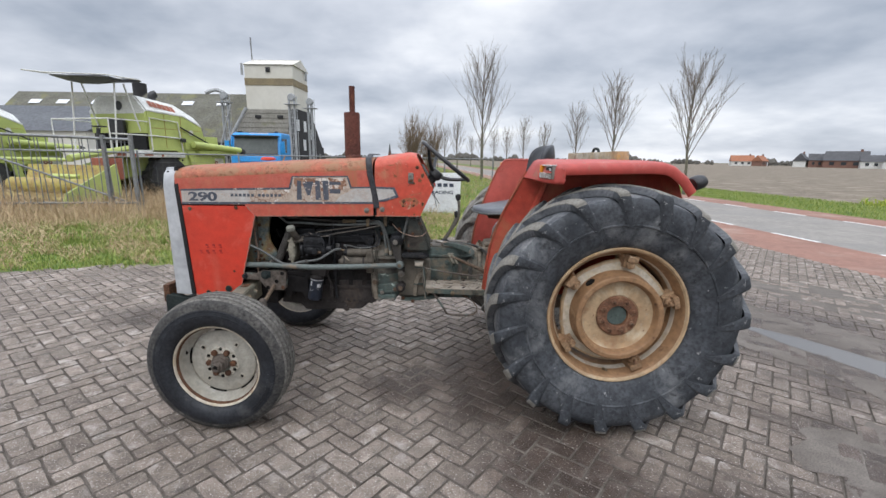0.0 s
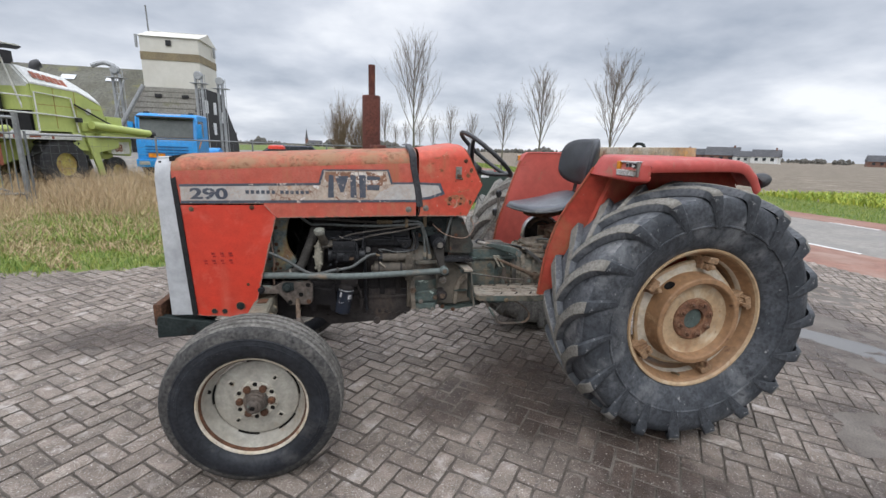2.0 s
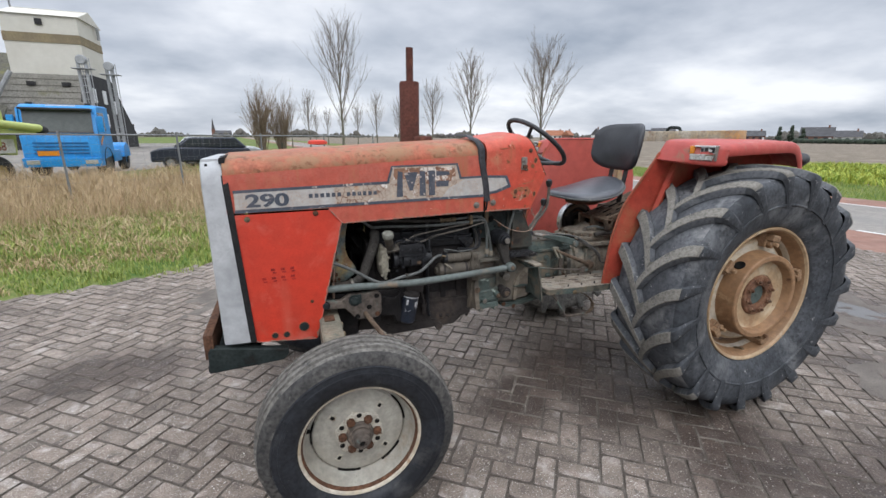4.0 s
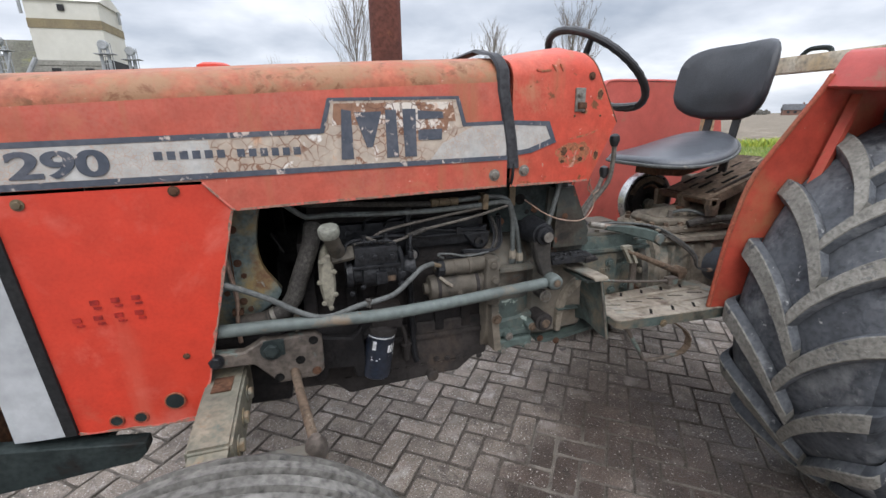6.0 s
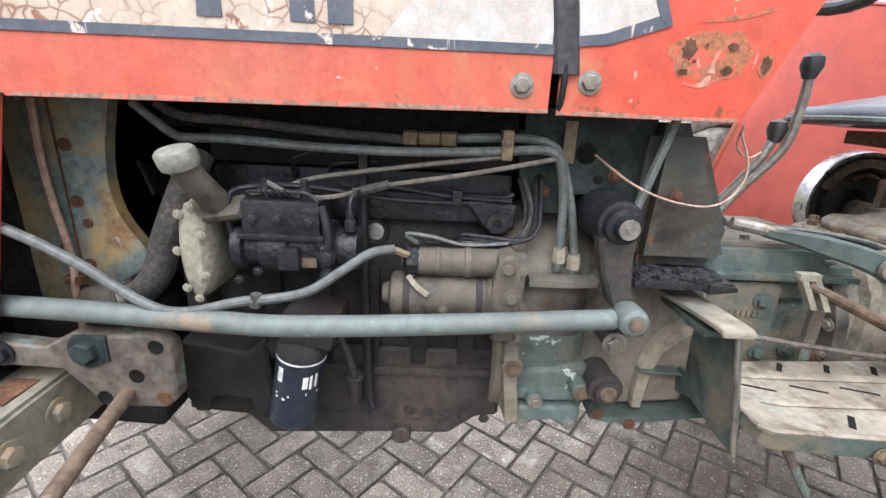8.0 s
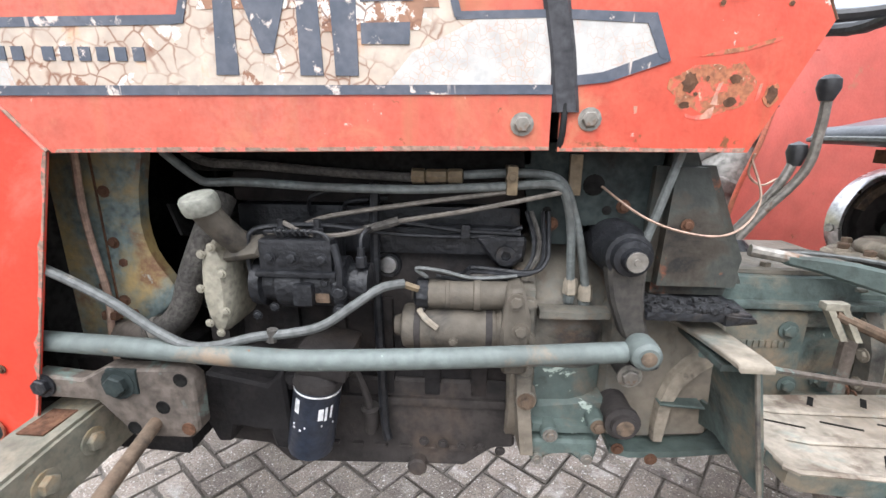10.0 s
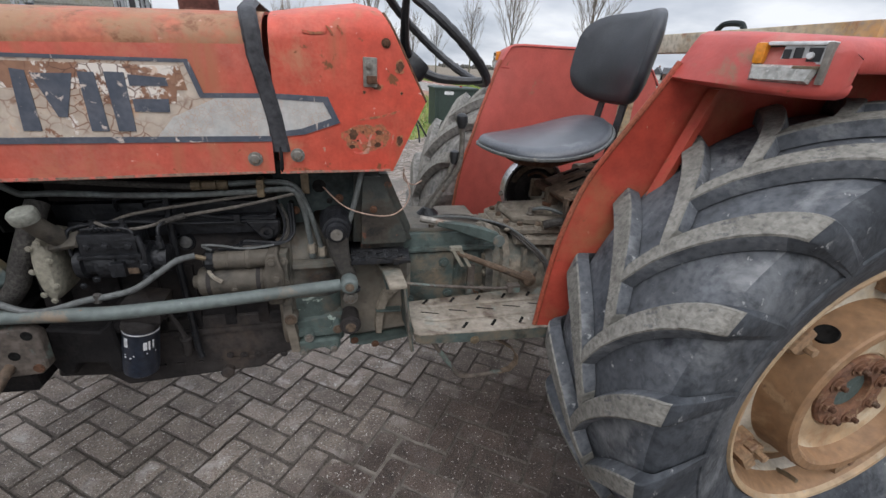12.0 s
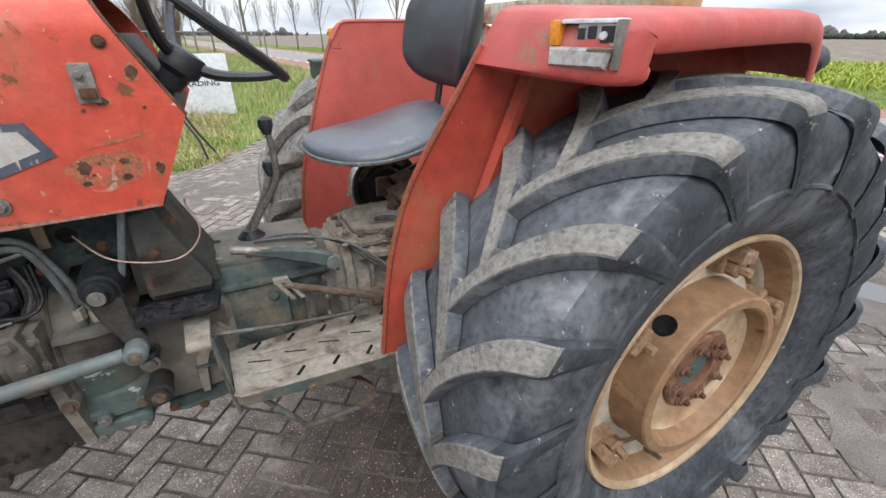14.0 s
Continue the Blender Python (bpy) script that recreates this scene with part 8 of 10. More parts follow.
for yy in (-0.225, -0.306):
    part("step_ridge", slab([(1.215, yy), (1.25, yy - 0.010), (1.69, yy - 0.010), (1.69, yy + 0.010), (1.25, yy + 0.010)], 0.743, 0.750, 0.003), step_mat, step)
for k in range(5):
    for yy, ang, half, wide in ((-0.190, 0.9, 0.017, 0.0045), (-0.262, -0.32, 0.030, 0.0018), (-0.350, 0.9, 0.019, 0.0045)):
        if k == 0 and yy < -0.3:
            continue
        q = box(-half, half, -wide, wide, 0.7435, 0.7455, 0)
        moved(q, Matrix.Translation((1.245 + k * 0.095, yy, 0)) @ Matrix.Rotation(ang, 4, "Z"))
        part("step_slot", q, dark_void, step)
part("stirrup", tube([(1.226, -0.36, 0.714), (1.30, -0.36, 0.60), (1.335, -0.36, 0.556), (1.43, -0.357, 0.549), (1.48, -0.355, 0.549)], 0.0075, 8), bracket_mat, E_, "bent brown stirrup step")
strap_line = ((1.43, 0.548, 0.004), (1.475, 0.548, 0.010), (1.505, 0.554, 0.013), (1.526, 0.578, 0.014), (1.526, 0.610, 0.013), (1.50, 0.645, 0.012), (1.455, 0.678, 0.012), (1.415, 0.698, 0.012))
part("stirrup_strap", rings([[(x, -0.355 - w, z), (x, -0.355 + w, z), (x + 0.004, -0.355 + w, z + 0.003), (x + 0.004, -0.355 - w, z + 0.003)] for x, z, w in strap_line]), rusty_tan, E_, "flat rusty strap of the stirrup")
bolt(1.36, -0.391, 0.715, E_, 0.010, brass)
part("side_step_far", slab([(1.165, 0.20), (1.70, 0.20), (1.70, 0.45), (1.165, 0.42)], 0.70, 0.712, 0.003), step_mat, E_)
# black boxes added to close the hollow bonnet and cowl against light
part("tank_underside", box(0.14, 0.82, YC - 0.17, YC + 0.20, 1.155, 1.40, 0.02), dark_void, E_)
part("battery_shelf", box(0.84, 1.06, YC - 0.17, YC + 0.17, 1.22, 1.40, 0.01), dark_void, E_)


# ---- grass and crops ----
def blade_material(name, a, b_, rough=0.7):
    m = bpy.data.materials.new(name)
    m.use_nodes = True
    n, l = m.node_tree.nodes, m.node_tree.links
    p = n["Principled BSDF"]
    mixn = n.new("ShaderNodeMix")
    mixn.data_type = "RGBA"
    l.new(n.new("ShaderNodeNewGeometry").outputs["Random Per Island"], mixn.inputs[0])
    mixn.inputs[6].default_value, mixn.inputs[7].default_value = (*a, 1), (*b_, 1)
    l.new(mixn.outputs[2], p.inputs["Base Color"])
    p.inputs["Roughness"].default_value = rough
    return m


grass_green = blade_material("green_grass_blade", (0.098, 0.182, 0.026), (0.320, 0.345, 0.085))
grass_dry = blade_material("dry_grass_stalk", (0.29, 0.190, 0.105), (0.54, 0.415, 0.245))
crop_mat = blade_material("yellow_green_crop_leaf", (0.15, 0.25, 0.03), (0.40, 0.41, 0.055))
rng = np.random.default_rng(5)


def blades(name, n, place_fn, h0, h1, w, lean, mat, label, category="grass"):
    """Many two-step bent blades in one mesh."""
    xy = place_fn(n)
    n = len(xy)
    h = rng.uniform(h0, h1, n) * xy[:, 2]
    az = rng.uniform(0, 2 * np.pi, n)
    bend = rng.uniform(0.1, lean, n) * h
    side = rng.uniform(0, 2 * np.pi, n)
    sx, sy_ = np.cos(side) * w / 2, np.sin(side) * w / 2
    z0 = np.full(n, -0.022)
    bx, by = xy[:, 0], xy[:, 1]
    v = np.empty((n, 5, 3))
    v[:, 0] = np.stack([bx - sx, by - sy_, z0], 1)
    v[:, 1] = np.stack([bx + sx, by + sy_, z0], 1)
    mx, my = bx + np.cos(az) * bend * 0.35, by + np.sin(az) * bend * 0.35
    v[:, 2] = np.stack([mx + sx * 0.8, my + sy_ * 0.8, h * 0.6], 1)
    v[:, 3] = np.stack([mx - sx * 0.8, my - sy_ * 0.8, h * 0.6], 1)
    v[:, 4] = np.stack([bx + np.cos(az) * bend, by + np.sin(az) * bend, h], 1)
    base = np.arange(n)[:, None] * 5
    quads = (base + np.array([[0, 1, 2, 3]])).tolist()
    tris = (base + np.array([[3, 2, 4]])).tolist()
    me = bpy.data.meshes.new(name)
    me.from_pydata(v.reshape(-1, 3).tolist(), [], quads + tris)
    me.materials.append(mat)
    return tagged(new(name, me), label, category, kind="stuff")


def yard_edge(x):
    """y at which the grass begins beside the paving."""
    return np.interp(x, [-14, -5, -1.6, 1.0, 3.5, 6.8], [0.6, 2.38, 3.30, 5.0, 9.0, 9.4])


def clumped(x, y, s, t):
    f = np.sin(x * 1.7 * s + 0.6 * np.sin(y * 1.3)) * np.sin(y * 1.9 * s + x * 0.7) + 0.6 * np.sin(x * 4.1 + y * 3.3)
    return f > t


def near_bank(n):
    x, y = rng.uniform(-13, 1.5, n), rng.uniform(0.5, 12.5, n)
    d = y - yard_edge(x) + 0.12 * np.sin(x * 7) + 0.08 * np.sin(x * 17)
    k = (d > 0) & (rng.uniform(0, 1, n) < np.clip(1.2 - d / 14, 0.3, 1))
    return np.stack([x, y, np.clip(0.35 + d * 0.12, 0.3, 0.8) * np.where(clumped(x, y, 0.8, 0.2), 1.3, 0.75)], 1)[k]


def back_bank(n):
    x, y = rng.uniform(-6, 7.5, n), 4.5 + 45 * rng.uniform(0, 1, n) ** 2
    d = y - yard_edge(x)
    k = (d > 0.02) & (x < 7.8 - 0.105 * y)
    return np.stack([x, y, np.clip(0.5 + d * 0.1, 0.5, 1.0) * (1 + y / 40)], 1)[k]


def dry_bank(n):
    x, y = rng.uniform(-14, 1.0, n), rng.uniform(1.5, 15.5, n)
    d = y - yard_edge(x)
    tall = np.clip((d - 2.9) / 2.2, 0, 1)
    k = (d > 1.2) & (rng.uniform(0, 1, n) < 0.20 + 0.80 * tall) & (clumped(x, y, 1.0, -0.3) | (tall > 0.7))
    ruff = 0.75 + 0.35 * np.sin(x * 1.9 + 1.3 * np.sin(y * 1.1)) * np.sin(y * 2.3 + x)
    return np.stack([x, y, (0.28 + 0.82 * tall) * ruff], 1)[k]


def verge_far(n):
    y = rng.uniform(-14, 60, n)
    x = rng.uniform(15.3, 20.4, n) - 0.105 * y
    return np.stack([x, y, np.full(n, 1.0)], 1)


def crop_strip(n):
    x, y = rng.uniform(20, 34, n), rng.uniform(-12, 15, n)
    return np.stack([x - 0.105 * y, y, np.full(n, 1.0)], 1)


def thatch(n):
    """Patches of flattened dead grass."""
    q = near_bank(n)
    d = q[:, 1] - yard_edge(q[:, 0])
    return q[clumped(q[:, 0] * 1.3 + 2.0, q[:, 1] * 1.6, 0.9, 0.30) | ((d > 1.1) & clumped(q[:, 0] * 1.1, q[:, 1] * 1.3 + 1.0, 1.2, -0.25))]


blades("grass_bank", 130000, near_bank, 0.05, 0.16, 0.012, 1.7, grass_green, "uneven green grass on the bank beside the paving")
blades("grass_bank", 30000, back_bank, 0.05, 0.18, 0.018, 1.3, grass_green, "green grass between yard, sign and road")
blades("dry_grass", 9000, back_bank, 0.08, 0.26, 0.012, 1.3, grass_dry, "straw-coloured grass between yard and sign")
blades("dry_grass", 85000, dry_bank, 0.16, 0.82, 0.008, 1.1, grass_dry, "tall straw-coloured dry grass along the fence")
blades("dry_grass", 120000, thatch, 0.06, 0.20, 0.010, 3.2, grass_dry, "flattened dry grass on the bank")
blades("verge_grass", 50000, verge_far, 0.03, 0.09, 0.016, 0.8, grass_green, "green grass on the verge across the road")
blades("crop_strip", 32000, crop_strip, 0.10, 0.34, 0.05, 1.4, crop_mat, "strip of yellow-green crop beyond the verge", "crop")


# ---- bare trees ----
bark = material("grey_green_bark", (0.12, 0.115, 0.08), (0.17, 0.155, 0.115), 6, 0.9, 0, 0.4, 40)
willow_mat = material("straw_brown_willow_twigs", (0.25, 0.185, 0.125), (0.18, 0.13, 0.09), 6, 0.9)
twig_mat = material("brown_twigs", (0.22, 0.19, 0.16), (0.15, 0.125, 0.105), 6, 0.9)


def bare_tree(name, at, height, seed, label, spread=0.5, bush=False, twigs=1.0):
    r = random.Random(seed)
    t = thing(name, at, label, "tree", "roadside trees" if not bush else "")
    base = Vector(at)
    lean = Vector((r.uniform(-0.02, 0.02), r.uniform(-0.02, 0.02), 1))
    hr = height * 0.011 + 0.02
    crown = bmesh.new()
    stems = []
    if bush:
        for k in range(22):
            a = r.uniform(0, 6.28)
            q = r.uniform(0.05, 0.34)
            stems.append((base + Vector((r.uniform(-0.35, 0.35), r.uniform(-0.35, 0.35), 0.0)), Vector((q * math.cos(a), q * math.sin(a), 1)).normalized(), height * r.uniform(0.55, 0.92), 0.045))
        part("trunk", tube([base, base + Vector((0.03, 0, 0.5)), base + Vector((0.02, 0.02, 1.0))], (0.22, 0.17), 10), bark, t)
    else:
        top = base + lean * height * 0.86
        part("trunk", tube([base - Vector((0, 0, 0.05)), base + lean * height * 0.22, base + lean * height * 0.5 + Vector((r.uniform(-0.1, 0.1), r.uniform(-0.1, 0.1), 0)), top], (hr, 0.015), 9), bark, t)
        n_limb = 20
        for k in range(n_limb):
            f = 0.27 + 0.56 * k / n_limb
            a = k * 2.399 + r.uniform(-0.3, 0.3)
            slope = r.uniform(1.7, 2.8)
            stems.append((base + lean * height * f, Vector((math.cos(a), math.sin(a), slope)).normalized(), height * (0.46 - 0.28 * (f - 0.27) / 0.6) * r.uniform(0.75, 1.05) * spread * 2, hr * 0.27))
    def grow(p, d, ln, rad, depth):
        side = Vector((r.uniform(-1, 1), r.uniform(-1, 1), r.uniform(-0.3, 0.6)))
        mid = p + d * ln * 0.5 + side * ln * 0.05
        end = p + d * ln + Vector((0, 0, ln * 0.10)) + side * ln * 0.04
        tube([p, mid, end], (rad, max(0.0022, rad * 0.3)), 5 if depth < 2 else 4, crown)
        if depth >= 3:
            return
        kids = int(((7, 4, 3)[depth] + r.random()) * twigs)
        for j in range(kids):
            f = 0.25 + 0.75 * (j + r.random() * 0.7) / max(1, kids)
            f = min(f, 0.98)
            q = p + (mid - p) * (f * 2) if f < 0.5 else mid + (end - mid) * (f * 2 - 1)
            v = (d + Vector((r.uniform(-0.6, 0.6), r.uniform(-0.6, 0.6), r.uniform(0.0, 0.5)))).normalized()
            grow(q, v, ln * r.uniform(0.30, 0.52), max(0.0035, rad * 0.40), depth + 1)
    for p, d, ln, rad in stems:
        grow(p, d, ln, rad, 0 if not bush else 1)
    part("crown", crown, willow_mat if bush else twig_mat, t, "dense brown bare twigs" if bush else "open crown of bare twigs")
    return t


tree_label = "slim bare roadside tree with upswept twigs in winter"
bare_tree("roadside_tree", (3.85, 30.0, 0), 9.0, 3, "tall slim bare tree on the grass beside the road")
bare_tree("roadside_tree", (13.25, 18.9, 0), 6.3, 8, tree_label)
bare_tree("roadside_tree", (12.65, 27.4, 0), 7.4, 21, tree_label, 0.42)
t4 = bare_tree("roadside_tree", (12.2, 34.9, 0), 6.6, 34, tree_label, 0.42, twigs=0.75)
for x, y, s, a in ((11.3, 43, 0.85, 1.1), (10.5, 51, 1.05, 2.3), (9.6, 60, 0.95, 4.0), (8.7, 69, 1.0, 0.4), (7.4, 80, 1.0, 3.0), (6.1, 92, 1.0, 5.0), (2.2, 42, 0.9, 2.2), (0.8, 56, 0.9, 1.2), (-0.5, 70, 0.95, 3.3)):
    t5 = copy_thing(t4, Matrix.Translation((x, y, 0)) @ Matrix.Rotation(a, 4, "Z"))
    t5.scale = (s, s, s)
bare_tree("willow_clump", (-2.0, 36.5, 0), 4.4, 5, "bushy bare pollard willow in rough grass", bush=True, twigs=2.6)
bare_tree("willow_clump", (-0.3, 39.0, 0), 4.0, 6, "bushy bare pollard willow in rough grass", bush=True, twigs=2.2)

# ---- sign, bin ----
board_mat = material("white_sign_board", (0.74, 0.75, 0.76), (0.66, 0.67, 0.68), 3, 0.5, 0, 0.03)
ink = material("dark_blue_ink", (0.03, 0.04, 0.07), (0.04, 0.05, 0.08), 9, 0.5)
sign = thing("sign_board", (1.05, 9.2, 0), "white sign board with dark letters standing in the grass", "sign")
part("board", moved(box(0.38, 1.67, 9.20, 9.225, 0.02, 1.20, 0.004), Matrix.Identity(4)), board_mat, sign)
lettering("TRADING", 0.135, Matrix.Translation((0.74, 9.197, 0.60)) @ Matrix(((1, 0, 0, 0), (0, 0, -1, 0), (0, 1, 0, 0), (0, 0, 0, 1))), ink, "word", sign, "dark blue word TRADING", 1.22)
for k in range(6):
    part("text_bar", box(0.50 + k * 0.17, 0.62 + k * 0.17, 9.1965, 9.20, 0.80, 0.90, 0), ink, sign)
part("sign_post", box(0.55, 0.61, 9.226, 9.28, -0.05, 1.1, 0.004), bark, sign)
part("sign_post", box(1.40, 1.46, 9.226, 9.28, -0.05, 1.1, 0.004), bark, sign)
bin_mat = material("dark_green_bin_plastic", (0.025, 0.04, 0.035), (0.03, 0.05, 0.04), 5, 0.5)
wb = thing("waste_bin", (4.2, 10.4, 0), "large dark green container with a lid standing in the grass", "container")
part("bin_body", rings([[(4.2 + s * u, 10.4 + s * v, z) for u, v in ((-0.57, -0.40), (0.57, -0.40), (0.57, 0.40), (-0.57, 0.40))] for z, s in ((-0.02, 0.96), (0.5, 0.98), (0.93, 1.0))]), bin_mat, wb)
part("bin_lid", rings([[(4.2 + s * u, 10.4 + s * v, z) for u, v in ((-0.60, -0.43), (0.60, -0.43), (0.60, 0.43), (-0.60, 0.43))] for z, s in ((0.925, 1.0), (0.965, 1.0), (0.985, 0.94))]), bin_mat, wb)
part("bin_label", box(3.88, 4.12, 9.990, 10.005, 0.80, 0.88, 0.0), white_mark, wb, "white label")
part("lid_knob", lathe([(0.0, 0.98), (0.035, 0.98), (0.035, 1.02), (0.0, 1.03)], (4.35, 10.15, 0), "z", 10), red_mark, wb, "red knob")
for x in (3.75, 4.65):
    part("bin_rib", box(x - 0.02, x + 0.02, 9.988, 10.01, 0.05, 0.92, 0.004), bin_mat, wb)

# ---- fences ----
galv = material("weathered_galvanised_steel", (0.27, 0.28, 0.285), (0.20, 0.205, 0.205), 5, 0.5, 0.5, 0.1, 60, [((0.15, 0.085, 0.05), 9, 0.64, 0.72)])
gate = thing("steel_bar_fence", (-8.7, 7.8, 0), "leaning weathered steel bar fence in tall dry grass", "fence")
fa, fb_ = Vector((-7.03, 8.35, 0)), Vector((-10.9, 7.15, 0))
fdir = (fb_ - fa).normalized()
flen = (fb_ - fa).length
def fence_z(s):
    return 0.10 * s / flen
part("top_rail", tube([fa + Vector((0, 0, 1.95)), fb_ + Vector((0, 0, 2.05))], 0.035, 8, smooth=False), galv, gate)
part("middle_rail", tube([fa + Vector((0, 0, 1.62)), fb_ + Vector((0, 0, 1.66))], 0.022, 8, smooth=False), galv, gate)
part("bottom_rail", tube([fa + Vector((0, 0, 0.30)), fb_ + Vector((0, 0, 0.34))], 0.03, 8, smooth=False), galv, gate)
part("brace", tube([fa + fdir * 0.3 + Vector((0, 0, 0.35)), fa + fdir * 3.2 + Vector((0, 0, 1.6))], 0.025, 8, smooth=False), galv, gate)
bar_me = None
for k in range(30):
    p = fa + fdir * (0.14 + k * 0.13)
    lean_m = Matrix.Translation(p) @ Matrix.Rotation(0.03 * math.sin(k * 1.7), 4, "Y")
    if bar_me is None:
        ob = part("bar", tube([(0, 0, 0.12), (0, 0, 1.96)], 0.012, 6, smooth=False), galv, gate)
        ob.matrix_basis = lean_m
        bar_me = ob.data
    else:
        again("bar", bar_me, lean_m, gate)
for p in (fa, fa + fdir * 0.62, fb_):
    part("post", rings([[(p.x + u, p.y + v, z) for u, v in ((-0.04, -0.04), (0.04, -0.04), (0.04, 0.04), (-0.04, 0.04))] for z in (-0.1, 2.06)]), galv, gate)

mesh_fence = thing("wire_mesh_fence", (-4.0, 10.5, 0), "low wire mesh fence with thin grey posts", "fence")
ma, mb = Vector((-7.0, 8.5, 0)), Vector((3.2, 15.5, 0))
mdir = (mb - ma).normalized()
mlen = (mb - ma).length
part("rail", tube([ma + Vector((0, 0, 1.60)), mb + Vector((0, 0, 1.60))], 0.020, 8, smooth=False), galv, mesh_fence)
for k in range(6):
    p = ma + mdir * (mlen * k / 5)
    part("post", tube([p - Vector((0, 0, 0.1)), p + Vector((0, 0, 1.68))], 0.026, 8, smooth=False), galv, mesh_fence)
wires = bmesh.new()
for k in range(9):
    tube([ma + Vector((0, 0, 0.15 + k * 0.175)), mb + Vector((0, 0, 0.15 + k * 0.175))], 0.0022, 3, wires, smooth=False)
for k in range(80):
    p = ma + mdir * (mlen * (k + 0.5) / 80)
    tube([p + Vector((0, 0, 0.1)), p + Vector((0, 0, 1.6))], 0.0018, 3, wires, smooth=False)
tagged(part("wire_mesh", wires, galv, mesh_fence), kind="stuff")

# ---- combine harvesters ----
lime = material("faded_lime_green_paint", (0.42, 0.48, 0.14), (0.36, 0.42, 0.13), 2, 0.45, 0, 0.03, 30, [((0.26, 0.27, 0.12), 2.5, 0.62, 0.76)], fleck=0.92, mottle=0.06)
off_white = material("off_white_paint", (0.72, 0.72, 0.69), (0.62, 0.62, 0.58), 2, 0.45, 0, 0.05)
yellow_rust = material("rusty_yellow_paint", (0.46, 0.40, 0.10), (0.33, 0.22, 0.08), 3, 0.6, 0, 0.1, 30, [((0.20, 0.09, 0.05), 5, 0.56, 0.66)])
brick_rust = material("red_rust_paint", (0.34, 0.10, 0.06), (0.25, 0.10, 0.06), 3, 0.7)
dark_glass = bpy.data.materials.new("dark_window_glass")
dark_glass.use_nodes = True
dgp = dark_glass.node_tree.nodes["Principled BSDF"]
dgp.inputs["Base Color"].default_value, dgp.inputs["Roughness"].default_value = (0.03, 0.035, 0.04, 1), 0.08
rubber = material("dark_tyre_rubber", (0.025, 0.025, 0.027), (0.045, 0.045, 0.045), 4, 0.8)

def combine(label):
    """Built with its front at x = 0, its rear at x = 6, its near side at y = -1.3."""
    c = thing("combine_harvester", (0, 0, 0), label, "harvester", "harvesters behind the fence")
    def hull(sections, mat, name, lab=""):
        return part(name, rings([[(x, -w, z0), (x, -w, z1), (x, -v, z2), (x, v, z2), (x, w, z1), (x, w, z0)] for x, w, v, z0, z1, z2 in sections]), mat, c, lab, 20)
    hull([(1.32, 1.22, 0.80, 1.72, 3.0, 3.3), (2.75, 1.22, 0.80, 1.72, 2.93, 3.1), (3.55, 1.22, 0.9, 1.72, 2.62, 2.72), (3.72, 1.20, 0.9, 1.72, 2.0, 2.1)], lime, "grain_tank", "faded lime green grain tank")
    hull([(1.30, 1.235, 0.82, 3.0, 3.05, 3.50), (2.75, 1.235, 0.82, 2.93, 2.98, 3.36), (3.50, 1.235, 0.90, 2.62, 2.68, 2.98), (3.56, 1.20, 0.88, 2.60, 2.64, 2.90)], off_white, "tank_top", "off-white sloping tank top")
    for k in range(6):
        q = box(-0.065, 0.065, -0.006, 0.002, -0.13, 0.13, 0)
        moved(q, Matrix.Translation((1.62 + k * 0.17, -1.05 - 0.004 * k, 3.265 - 0.022 * k)) @ Matrix.Rotation(radians(-42), 4, "X") @ Matrix.Rotation(0.09, 4, "Y"))
        part("name_bar", q, brick_rust, c)
    part("chassis", box(1.2, 4.3, -0.75, 0.75, 0.85, 1.76, 0.03), lime, c)
    part("side_cover", plate([(2.4, 1.74), (2.4, 1.20), (3.3, 1.10), (4.1, 1.25), (4.1, 1.74)], -1.22, -1.17, 0.01), lime, c)
    part("rear_ladder", plate([(2.75, 1.7), (3.05, 1.7), (3.35, 0.35), (3.10, 0.35)], -1.30, -1.24, 0.01), lime, c)
    part("platform_beam", box(0.0, 2.6, -1.32, -0.8, 1.48, 1.66, 0.02), off_white, c, "rust-stained off-white platform beam")
    for x0, x1, z0 in ((0.05, 0.32, 1.52), (0.55, 0.72, 1.50), (0.98, 1.30, 1.53), (1.62, 1.70, 1.5)):
        part("rust_patch", box(x0, x1, -1.3235, -1.32, z0, z0 + 0.10, 0), brick_rust, c)
    part("straw_hood", plate([(3.70, 2.20), (4.45, 2.08), (5.0, 1.55), (4.9, 0.95), (3.9, 1.05), (3.70, 1.4)], -0.95, 0.85, 0.03), lime, c)
    part("rear_panel", box(3.74, 4.35, -1.20, -0.96, 1.76, 2.28, 0.02), lime, c)
    part("discharge_tube", tube([(2.9, -1.42, 1.96), (4.2, -1.42, 1.86), (5.3, -1.42, 1.78)], 0.125, 14), lime, c, "lime green folded discharge tube")
    part("discharge_spout", tube([(5.28, -1.42, 1.78), (5.45, -1.42, 1.70)], (0.14, 0.16), 14), rubber, c)
    part("tube_shelf", box(3.2, 5.2, -1.40, -1.0, 1.60, 1.72, 0.03), lime, c)
    for x in (1.95, 2.62):
        part("panel_seam", box(x, x + 0.02, -1.229, -1.218, 1.80, 2.95, 0.0), yellow_rust, c)
    part("panel_seam", box(1.4, 3.5, -1.229, -1.218, 2.45, 2.468, 0.0), yellow_rust, c)
    part("panel_badge", lathe([(0.0, -1.232), (0.10, -1.232), (0.10, -1.215)], (3.05, 0, 2.38), "y", 16), off_white, c)
    part("side_strut", tube([(2.55, -1.28, 2.55), (3.9, -1.32, 1.95)], 0.028, 8, smooth=False), rubber, c)
    part("work_lamp", box(2.45, 2.62, -1.42, -1.30, 2.02, 2.16, 0.03), black_plastic, c)
